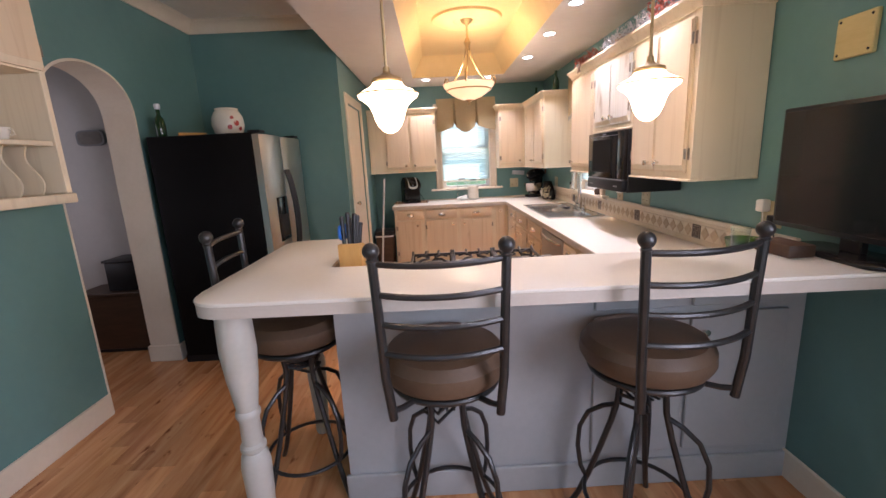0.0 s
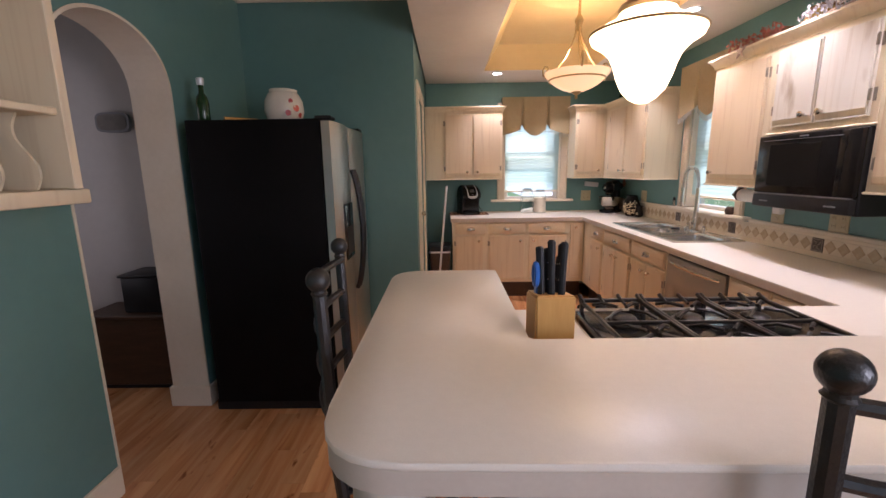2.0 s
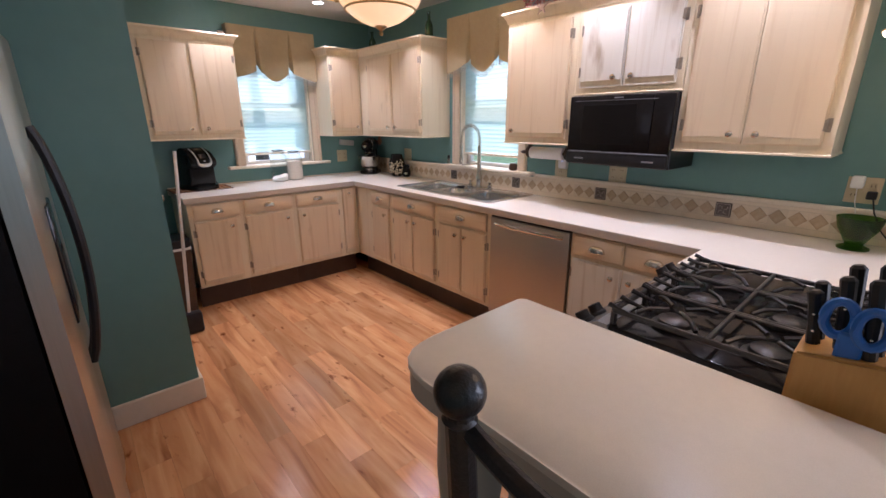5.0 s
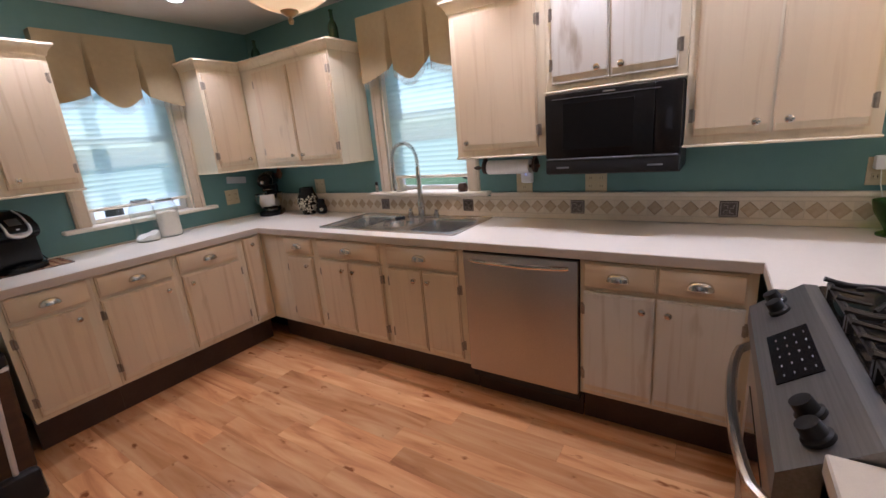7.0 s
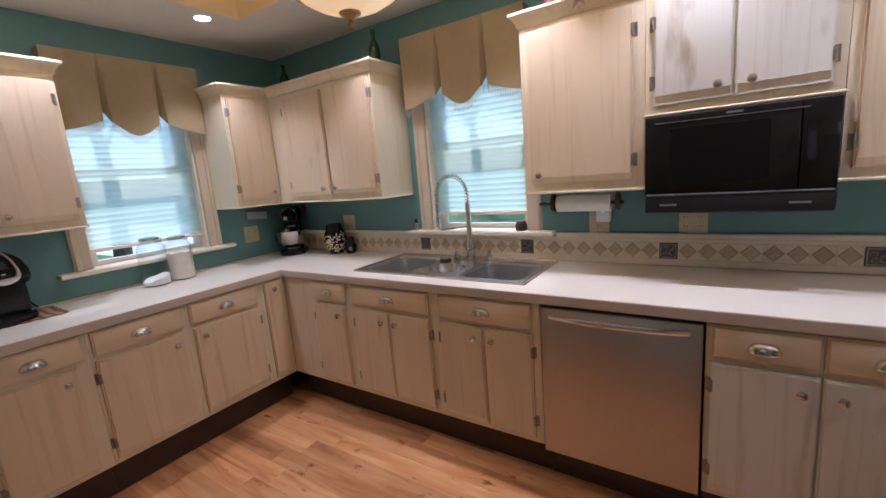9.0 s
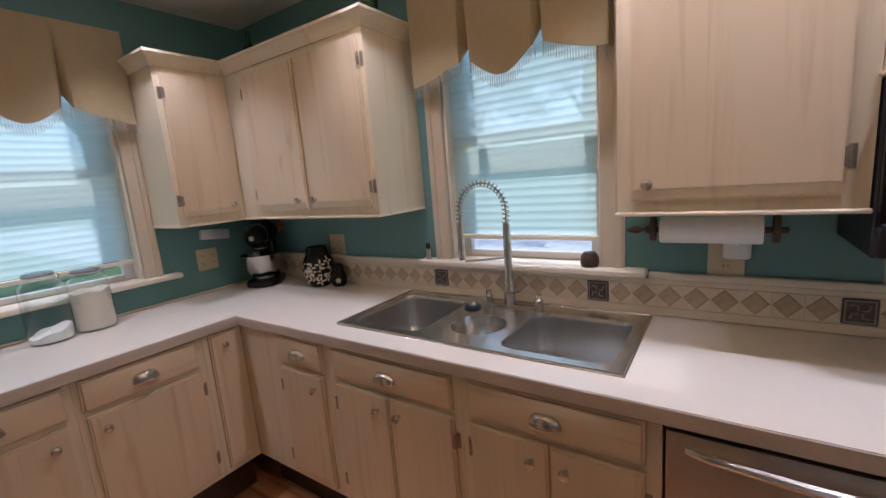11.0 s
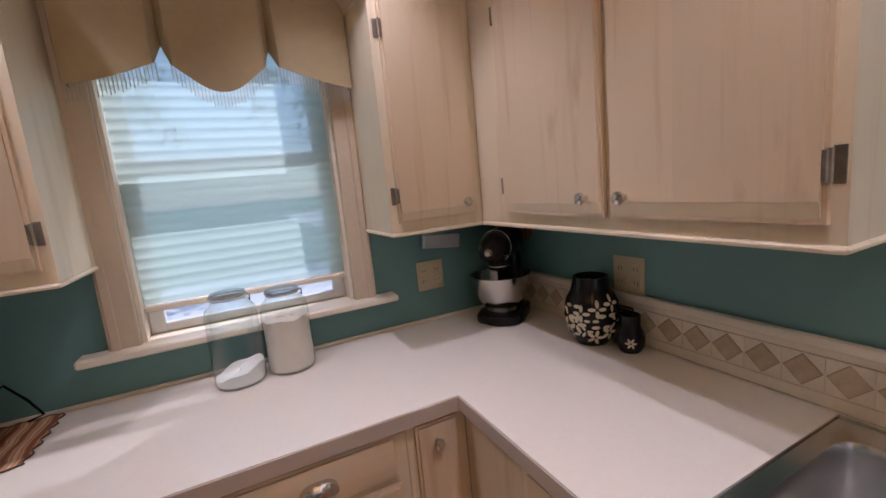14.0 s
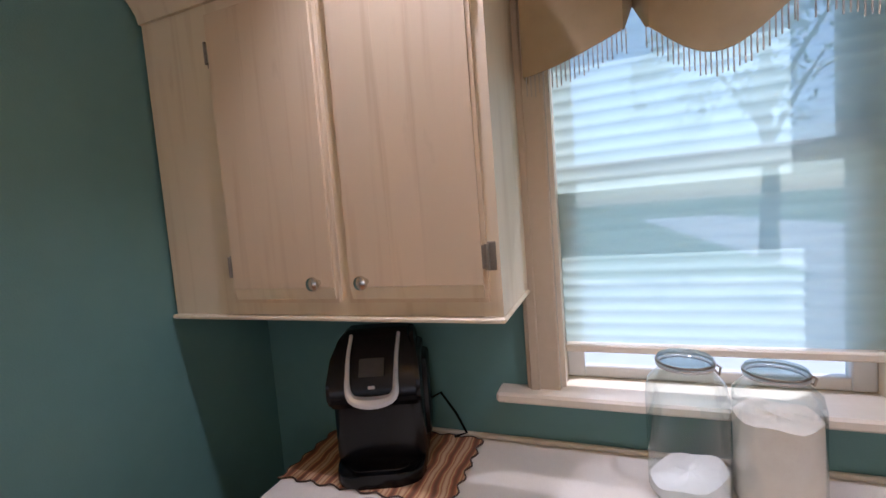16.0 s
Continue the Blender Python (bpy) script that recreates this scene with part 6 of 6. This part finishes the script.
# ---- waste bin and broom ----
wb = thing("waste_bin", (-0.685, 5.30, 0), "dark plastic waste bin with black lid and white liner", "waste bin")
lo_, hi_ = rounded([(-0.77, 5.20, 0.03), (-0.585, 5.20, 0.03), (-0.585, 5.42, 0.03), (-0.77, 5.42, 0.03)]), rounded([(-0.79, 5.17, 0.03), (-0.562, 5.17, 0.03), (-0.562, 5.44, 0.03), (-0.79, 5.44, 0.03)])
bm = bmesh.new()
a, b = [bm.verts.new((x, y, 0.0)) for x, y in lo_], [bm.verts.new((x, y, 0.54)) for x, y in hi_]
for i in range(len(a)):
    bm.faces.new((a[i], a[(i + 1) % len(a)], b[(i + 1) % len(a)], b[i]))
bm.faces.new(a)
bm.faces.new(b)
part("bin_body", bm, WALNUT, wb)
part("liner", prism(rounded([(-0.793, 5.167, 0.03), (-0.559, 5.167, 0.03), (-0.559, 5.443, 0.03), (-0.793, 5.443, 0.03)]), 0.54, 0.558), WHITE, wb, "white bag rim")
part("lid", prism(rounded([(-0.795, 5.165, 0.03), (-0.557, 5.165, 0.03), (-0.557, 5.445, 0.03), (-0.795, 5.445, 0.03)]), 0.559, 0.615, bevel=0.012), BLACK, wb, "black lid")
br = thing("broom", (-0.70, 5.03, 0), "grey-handled broom leaning in the corner", "broom")
part("stick", tube([(-0.70, 4.90, 0.1), (-0.593, 4.95, 1.27)], 0.011, 10), STRIPE_GREY, br)
part("brush", box((-0.79, 4.86, 0.0005), (-0.62, 4.93, 0.16), 0.02, 2), BLACK, br)

# ---- pantry door ----
pd = thing("door_1", (XP, 4.66, 0), "cream painted narrow pantry door, closed", "door", kind="structure")
part("leaf", box((XP - 0.05, 4.305, 0.01), (XP - 0.012, 5.015, 2.045), 0.002), TRIM, pd)
for a, b in ((0.15, 0.95), (1.08, 1.92)):
    part("panel", box((XP - 0.013, 4.40, a), (XP - 0.006, 4.92, b), 0.003), TRIM, pd)
part("door_knob", lathe([(0.0, 0.0), (0.022, 0.0), (0.022, 0.004), (0.008, 0.008), (0.008, 0.028), (0.022, 0.04), (0.024, 0.052), (0.014, 0.062), (0.0, 0.064)], m=pose(XP - 0.012, 4.36, 1.06, 0, 90, 0), steps=20), CHROME, pd)
for a, b, c, d in ((4.215, 4.30, 0.0, 2.135), (5.02, 5.105, 0.0, 2.135), (4.301, 5.019, 2.051, 2.135)):
    part("door_casing", box((XP, a, c), (XP + 0.018, b, d), 0.003), TRIM, pd)

# ---- on the refrigerator ----
cj = thing("ceramic_jar", (-1.60, 3.44, FRZ), "round white ceramic jar with red painted flowers", "jar")
jar_prof = [(0.0, 0.0005), (0.075, 0.0005), (0.10, 0.03), (0.118, 0.09), (0.112, 0.15), (0.092, 0.19), (0.08, 0.20), (0.084, 0.215), (0.076, 0.218), (0.07, 0.20), (0.0, 0.19)]
part("body", lathe(jar_prof, (-1.60, 3.44, FRZ), 36), CERAMIC, cj)
bm = bmesh.new()
for ang, h, r in ((-60, 0.07, 0.018), (-35, 0.10, 0.022), (-50, 0.14, 0.014), (-20, 0.06, 0.016)):
    pts = []
    for i in range(10):
        t = 2 * math.pi * i / 10
        hh = h + r * math.sin(t)
        rad_ = 0.1195 if 0.06 < hh < 0.12 else 0.114
        a = radians(ang) + r * math.cos(t) / rad_
        pts.append(bm.verts.new((-1.60 + rad_ * math.cos(a), 3.44 + rad_ * math.sin(a), FRZ + hh)))
    bm.faces.new(pts)
part("painted_flower", bm, RED, cj, "red painted flowers")
bo = thing("bottle", (-1.93, 3.12, FRZ), "dark glass bottle with silver top on the refrigerator", "bottle")
part("body", lathe([(0.0, 0.0005), (0.03, 0.0005), (0.033, 0.01), (0.033, 0.10), (0.026, 0.13), (0.013, 0.15), (0.013, 0.19), (0.0, 0.19)], (-1.93, 3.12, FRZ), 20), DARK_GREEN, bo)
part("cap", lathe([(0.0, 0.19), (0.016, 0.19), (0.02, 0.205), (0.02, 0.225), (0.012, 0.23), (0.0, 0.23)], (-1.93, 3.12, FRZ), 18), STRIPE_GREY, bo)
rp = thing("rolling_pin", (-1.80, 3.25, FRZ), "small wooden rolling pin on the refrigerator", "rolling pin")
part("barrel", tube([(-1.86, 3.2, FRZ + 0.018), (-1.72, 3.32, FRZ + 0.018)], 0.017, 10), PINE, rp)

# ---- bottles and decorations on the wall cabinets ----
ZT, ZG = 2.058, 2.107


def wine_bottle(x, y, h):
    b = thing("green_bottle", (x, y, ZT), "dark green glass bottle on the wall cabinet", "bottle", "green bottles")
    part("glass_body", lathe([(0.0, 0.0005), (0.032, 0.0005), (0.034, 0.01), (0.034, h * 0.55), (0.026, h * 0.68), (0.013, h * 0.76), (0.012, h * 0.96), (0.015, h * 0.97), (0.015, h), (0.0, h)], (x, y, ZT), 20), DARK_GREEN, b)


wine_bottle(1.32, 4.62, 0.25)
wine_bottle(1.32, 5.48, 0.22)
YPOT = mottled("mustard_glaze", (0.45, 0.29, 0.06), (0.56, 0.38, 0.11), 0.3, 8)
WICK = mottled("wicker_brown", (0.20, 0.11, 0.05), (0.32, 0.19, 0.09), 0.8, 40, bump=0.6, bump_scale=120)
yp = thing("pot", (1.31, 3.02, ZT), "mustard yellow ceramic pot with brown lid", "pot")
part("body", lathe([(0.0, 0.0005), (0.05, 0.0005), (0.075, 0.03), (0.085, 0.08), (0.07, 0.125), (0.06, 0.135), (0.0, 0.135)], (1.31, 3.02, ZT), 28), YPOT, yp)
part("lid", lathe([(0.0, 0.135), (0.066, 0.135), (0.066, 0.15), (0.03, 0.165), (0.0, 0.168)], (1.31, 3.02, ZT), 24), WICK, yp)
bk = thing("basket", (1.31, 3.27, ZT), "small brown wicker basket on the wall cabinet", "basket")
part("body", box((1.24, 3.20, ZT + 0.0005), (1.38, 3.34, ZT + 0.12), 0.012, 2), WICK, bk)
cs = thing("candlestick", (1.33, 2.12, ZT), "dark wooden candlestick on the wall cabinet", "candlestick")
part("body", lathe([(0.0, 0.0005), (0.04, 0.0005), (0.042, 0.012), (0.016, 0.03), (0.012, 0.12), (0.02, 0.14), (0.012, 0.16), (0.014, 0.24), (0.022, 0.25), (0.0, 0.255)], (1.33, 2.12, ZT), 16), BLACK, cs)
TWIG = mottled("dried_flowers", (0.30, 0.20, 0.15), (0.55, 0.44, 0.40), 0.8, 30)
SILVERY = mottled("silver_leaf", (0.55, 0.53, 0.55), (0.70, 0.68, 0.70), 0.35, 30)
DRIED_RED = mottled("dried_red_flower", (0.28, 0.07, 0.05), (0.40, 0.14, 0.10), 0.8, 30)
rg_ = random.Random(4)


def garland(name, y0, y1, material, label, count, spread):
    g = thing(name, (1.165, (y0 + y1) / 2, ZG), label, "garland")
    wire = [(1.162 + 0.012 * math.sin(9 * t), y0 + (y1 - y0) * t, ZG + 0.004 + 0.010 * abs(math.sin(11 * t))) for t in [i / 20 for i in range(21)]]
    part("stem", tube(wire, 0.004, 6), TWIG, g)
    bm = bmesh.new()
    for i in range(count):
        t = rg_.random()
        c = Vector((1.162 + rg_.uniform(-0.022, 0.03), y0 + (y1 - y0) * t, ZG + 0.006 + rg_.random() * spread))
        m = Matrix.Translation(c) @ Euler((rg_.random() * 6, rg_.random() * 6, rg_.random() * 6)).to_matrix().to_4x4()
        ln = rg_.uniform(0.012, 0.026)
        pts = [bm.verts.new(m @ Vector(p)) for p in ((0, 0, 0), (ln * 0.5, ln * 0.28, 0.002), (ln, 0, 0), (ln * 0.5, -ln * 0.28, 0.002))]
        bm.faces.new(pts)
    tagged(part("leaves", bm, material, g), kind="stuff")


garland("dried_garland", 2.36, 2.98, SILVERY, "silvery dried flower garland on the wall cabinet", 420, 0.06)
garland("dried_garland", 1.96, 2.36, DRIED_RED, "rust-red dried flower garland on the wall cabinet", 300, 0.08)
garland("dried_garland", 3.10, 3.50, DRIED_RED, "small rust-red dried garland beside the basket", 260, 0.055)
sf = thing("starfish", (1.16, 3.36, 2.07), "pale dried starfish hanging at the cabinet crown", "starfish")
bm = prism([((0.045 if i % 2 == 0 else 0.014) * math.cos(radians(90 + 36 * i)), (0.045 if i % 2 == 0 else 0.014) * math.sin(radians(90 + 36 * i))) for i in range(10)], 0, 0.008)
bm.transform(Matrix(((0, 0, -1, 1.139), (1, 0, 0, 3.36), (0, 1, 0, 2.09), (0, 0, 0, 1))))
part("body", bm, TWIG, sf)


# ---- open hutch on the left wall ----
HUTCH_BACK = pickled("hutch_back_wood", 2, (0.58, 0.48, 0.30), (0.50, 0.40, 0.24), (0.42, 0.32, 0.18))
hu = thing("hutch", (XL, 1.5, 1.35), "cream wall hutch with open shelves and plate dividers", "hutch")
HX, H0, H1 = -1.74, 0.95, 2.05
for nm, lo, hi in (("back_panel", (XL + 0.001, H0, 1.391), (XL + 0.0115, H1, 2.55)), ("side_panel", (XL + 0.012, H1 - 0.03, 1.391), (HX, H1, 2.55)), ("side_panel", (XL + 0.012, H0, 1.391), (HX, H0 + 0.02, 2.55)), ("middle_shelf", (XL + 0.012, H0 + 0.0205, 1.925), (HX, H1 - 0.0305, 1.945)), ("top_panel", (XL + 0.012, H0 + 0.0205, 2.53), (HX, H1 - 0.0305, 2.55))):
    part(nm, box(lo, hi, 0.002), HUTCH_BACK if nm == "back_panel" else FRAME, hu)
part("bottom_rail", box((XL + 0.001, H0 - 0.01, 1.345), (HX + 0.012, H1 + 0.01, 1.39), 0.006, 2), FRAME, hu)
part("shelf", box((XL + 0.012, H0 + 0.02, 1.608), (HX - 0.012, H1 - 0.03, 1.630), 0.003), FRAME, hu)
yy = H1 - 0.10
while yy > H0 + 0.1:
    bm = bmesh.new()
    pts = [(HX - 0.07 - 0.024 * math.sin(2 * math.pi * t) + 0.02 * t, 1.608 - 0.218 * t) for t in [i / 12 for i in range(13)]]
    ring = [(XL + 0.013, 1.608)] + pts + [(XL + 0.013, 1.39)]
    ends = [[bm.verts.new((x, y, zz)) for x, zz in ring] for y in (yy - 0.004, yy + 0.004)]
    bm.faces.new(ends[0])
    bm.faces.new(ends[1])
    for i in range(len(ring)):
        k = (i + 1) % len(ring)
        bm.faces.new((ends[0][i], ends[0][k], ends[1][k], ends[1][i]))
    part("divider", bm, FRAME, hu)
    yy -= 0.105
f_, t_ = (lambda u, d, zz: (HX + d, u, zz)), (lambda u, zz, d=0.0: pose(HX + d, u, zz, 0, 90, 0))
add_door(hu, f_, t_, 1.50, H1 - 0.012, 1.935, 2.53, 1, 2.02)
add_door(hu, f_, t_, H0 + 0.012, 1.49, 1.935, 2.53, -1, 2.02)
for y in (1.76, 1.88):
    c = thing("teacup", (-1.84, y, 1.63), "small white china cup on the hutch shelf", "cup", "cups in the hutch")
    part("cup_body", lathe([(0.0, 0.0005), (0.02, 0.0005), (0.022, 0.008), (0.033, 0.035), (0.037, 0.055), (0.035, 0.055), (0.03, 0.035), (0.0, 0.012)], (-1.84, y, 1.63), 20), CERAMIC, c)
    part("cup_handle", tube([(-1.806, y, 1.675), (-1.785, y, 1.675), (-1.782, y, 1.655), (-1.808, y, 1.648)], 0.003, 6), CERAMIC, c)

# ---- in the next room ----
ch2 = thing("low_cabinet", (-2.73, 3.45, 0), "dark low cabinet in the next room", "cabinet")
part("body", box((-2.98, 3.32, 0.03), (-2.40, 3.615, 0.50), 0.006), WALNUT, ch2)
part("plinth", box((-2.96, 3.335, 0.0005), (-2.42, 3.61, 0.03)), BLACK, ch2)
part("cabinet_top", box((-3.0, 3.30, 0.5005), (-2.38, 3.617, 0.525), 0.004), WALNUT, ch2)
bx2 = thing("storage_box", (-2.60, 3.47, 0.525), "black box standing on the low cabinet", "box")
part("case", box((-2.745, 3.36, 0.526), (-2.47, 3.60, 0.765), 0.012, 2), BLACK, bx2)
part("lid", box((-2.755, 3.35, 0.7655), (-2.46, 3.61, 0.785), 0.006, 2), BLACK, bx2)
sp = thing("wall_speaker", (-2.81, 3.61, 1.77), "oval grey speaker panel on the grey wall", "wall speaker")
ov = [(-2.81 + 0.112 * math.copysign(abs(math.cos(a)) ** 0.5, math.cos(a)), 1.772 + 0.064 * math.copysign(abs(math.sin(a)) ** 0.5, math.sin(a))) for a in [2 * math.pi * i / 32 for i in range(32)]]
bm = prism(ov, 3.59, 3.619)
for v in bm.verts:
    v.co = (v.co.x, v.co.z, v.co.y)
part("case", bm, GREY, sp)
bm = prism([(-2.81 + (x + 2.81) * 0.85, 1.772 + (y - 1.772) * 0.8) for x, y in ov], 3.585, 3.5895)
for v in bm.verts:
    v.co = (v.co.x, v.co.z, v.co.y)
part("grille", bm, mottled("taupe_grille", (0.15, 0.135, 0.12), (0.21, 0.19, 0.17), 0.7, 30, bump=0.4, bump_scale=600), sp)


# ---- outside ----
GRASS = mottled("grass", (0.05, 0.11, 0.025), (0.10, 0.18, 0.05), 0.9, 6.0, bump=0.6, bump_scale=60)
CONCRETE = mottled("pale_concrete", (0.58, 0.56, 0.53), (0.66, 0.64, 0.61), 0.85, 3.0)
BARK = mottled("bark", (0.07, 0.05, 0.035), (0.13, 0.10, 0.07), 0.9, 8.0, bump=0.8, bump_scale=30)
LEAF = mottled("leaf", (0.04, 0.09, 0.015), (0.10, 0.17, 0.04), 0.6, 2.0)
structure("ground", box((-1500, -1500, -0.75), (1500, 1500, -0.55)), GRASS, "grass lawn round the house")
structure("road", box((5.0, -40, -0.552), (13.0, 60, -0.53)), CONCRETE, "pale concrete driveway beyond the window")

structure("pavement", box((-8, 6.3, -0.551), (4.99, 17.0, -0.528)), CONCRETE, "pale concrete patio behind the house")


def tree(x, y, h, seed):
    r = random.Random(seed)
    t = thing("tree", (x, y, -0.55), "broad green leafy tree outside the window", "tree", "trees outside")
    part("trunk", tube([(x, y, -0.55), (x + 0.1, y, h * 0.2), (x, y + 0.1, h * 0.45), (x + 0.1, y, h * 0.7)], [0.28, 0.22, 0.16, 0.06], 10), BARK, t)
    for k in range(5):
        a = 2 * math.pi * k / 5 + r.random()
        part("limb", tube([(x, y, h * 0.3 + 0.25 * k), (x + 0.8 * math.cos(a), y + 0.8 * math.sin(a), h * 0.45 + 0.25 * k), (x + 1.6 * math.cos(a), y + 1.6 * math.sin(a), h * 0.58 + 0.25 * k)], [0.1, 0.07, 0.03], 7), BARK, t)
    verts, faces = [], []
    for c in range(55):
        a, q = r.random() * 6.283, r.random() ** 0.5 * h * 0.36
        cc = Vector((x + q * math.cos(a), y + q * math.sin(a), h * (0.42 + 0.55 * r.random() * (1 - 0.5 * q / (h * 0.36)))))
        for i in range(60):
            p = cc + Vector((r.gauss(0, 0.3), r.gauss(0, 0.3), r.gauss(0, 0.22)))
            m = Euler((r.random() * 6, r.random() * 6, r.random() * 6)).to_matrix()
            s = r.uniform(0.07, 0.14)
            j = len(verts)
            verts += [p + m @ Vector(v) for v in ((0, 0, 0), (s, s * 0.4, 0), (2 * s, 0, 0), (s, -s * 0.4, 0))]
            faces.append((j, j + 1, j + 2, j + 3))
    me = bpy.data.meshes.new("crown")
    me.from_pydata(verts, [], faces)
    me.materials.append(LEAF)
    ob = new("crown", me)
    ob.parent = t
    ob.matrix_parent_inverse = Matrix.Translation(t.location).inverted()


tree(16.0, 7.5, 9.0, 1)
tree(15.5, 2.0, 9.5, 2)
tree(5.0, 20.0, 9.5, 3)
tree(-4.0, 20.5, 9.0, 4)
tree(17.0, 12.5, 9.5, 5)
# roof closing the house
structure("roof", box((-3.9, -2.5, ZH + 0.12), (XR + 0.35, YB + 0.35, ZH + 0.22)), CEIL, "plain roof slab closing the house")


# ---- tiles of the backsplash ----
def tile_mesh():
    bm = bmesh.new()
    s = 0.0396
    outer = [(-s, -s), (s, -s), (s, s), (-s, s)]
    mid = [(0, -s * 0.96), (s * 0.96, 0), (0, s * 0.96), (-s * 0.96, 0)]
    base = [bm.verts.new((0, y, z)) for y, z in outer]
    front = [bm.verts.new((-0.004, y * 0.996, z * 0.996)) for y, z in outer]
    for i in range(4):
        bm.faces.new((base[i], base[(i + 1) % 4], front[(i + 1) % 4], front[i]))
    bm.faces.new(front)
    lo = [bm.verts.new((-0.0041, y, z)) for y, z in mid]
    hi = [bm.verts.new((-0.0062, y * 0.9, z * 0.9)) for y, z in mid]
    fs = [bm.faces.new((lo[i], lo[(i + 1) % 4], hi[(i + 1) % 4], hi[i])) for i in range(4)] + [bm.faces.new(hi)]
    for f in fs:
        f.material_index = 1
    return mesh_of("tile", bm, [TILE, DIAMOND], smooth=False)


def accent_mesh():
    bm = bmesh.new()
    bx(bm, (-0.006, -0.0385, -0.0385), (0, 0.0385, 0.0385), 0.003)
    plain = set(bm.faces)
    for a in range(4):
        q = radians(45 + 90 * a)
        tube([(-0.008, 0.006 * math.cos(q), 0.006 * math.sin(q)), (-0.009, 0.018 * math.cos(q + 0.5), 0.018 * math.sin(q + 0.5)), (-0.007, 0.030 * math.cos(q), 0.030 * math.sin(q))], 0.003, 5, bm)
    for lo, hi in (((-0.0085, -0.034, -0.034), (-0.005, 0.034, -0.030)), ((-0.0085, -0.034, 0.030), (-0.005, 0.034, 0.034)), ((-0.0085, -0.034, -0.03), (-0.005, -0.030, 0.03)), ((-0.0085, 0.030, -0.03), (-0.005, 0.034, 0.03))):
        bx(bm, lo, hi)
    for f in bm.faces:
        f.material_index = 0 if f in plain else 1
    return mesh_of("accent_tile", bm, [ACCENT, PEWTER], smooth=False)


tm, am = tile_mesh(), accent_mesh()
for k in range(-16, 37):
    y = 4.490 - 0.0796 * k
    if not 1.70 < y < 5.79:
        continue
    ob = new("accent_tile" if k % 9 == 0 else "tile", am if k % 9 == 0 else tm)
    ob.parent = bs
    ob.location = (XR - 0.008, y, 0.985)
bm = box((XR - 0.012, 1.66, CT + 0.003), (XR - 0.0085, YB - 0.002, 0.9425), 0.001)
bx(bm, (XR - 0.012, 1.66, 1.0275), (XR - 0.0085, YB - 0.002, 1.044), 0.001)
part("border", bm, TILE, bs)


# ---- floorboards, last ----
BW = 0.118
rng = random.Random(7)
lengths = (0.55, 0.80, 1.15)
board_meshes = []
for ln in lengths:
    board_meshes.append(mesh_of("floorboard", box((0, 0, -0.006), (BW - 0.0005, ln - 0.0006, 0.0), 0.0003), BOARD, smooth=False))
floor_ob = bpy.data.objects["floor"]
rest = []
x, near = -3.64, 0
while x < XR - 0.02:
    y = -2.2 - rng.random() * 0.6
    while y < YB:
        k = rng.randrange(3)
        ln = lengths[k]
        inside = -1.75 < x < 0.96 and 1.5 < y and y + ln < YB
        if inside and near < 300:
            ob = new("floorboard", board_meshes[k])
            ob.parent = floor_ob
            ob.location = (x, y, 0)
            near += 1
        elif not (x > 1.0 and y > 1.8) and not (x < XL - LT and y > 3.6) and not (x < XP - 0.1 and y > YP + 0.1):
            rest.append((x, max(y, Y0), min(y + ln, YB) - max(y, Y0)))
        y += ln
    x += BW
verts, faces = [], []
for x, y, ln in rest:
    i = len(verts)
    a, b_ = x + BW - 0.0005, y + ln - 0.0006
    verts += [(x, y, -0.006), (a, y, -0.006), (a, b_, -0.006), (x, b_, -0.006), (x, y, 0), (a, y, 0), (a, b_, 0), (x, b_, 0)]
    faces += [(i + 4, i + 5, i + 6, i + 7), (i, i + 1, i + 5, i + 4), (i + 1, i + 2, i + 6, i + 5), (i + 2, i + 3, i + 7, i + 6), (i + 3, i, i + 4, i + 7)]
me = bpy.data.meshes.new("floorboards_rest")
me.from_pydata(verts, [], faces)
me.materials.append(BOARD_REST)
ob = new("floorboards", me)
ob.parent = floor_ob
tagged(ob, "warm brown wooden floorboards", kind="stuff")
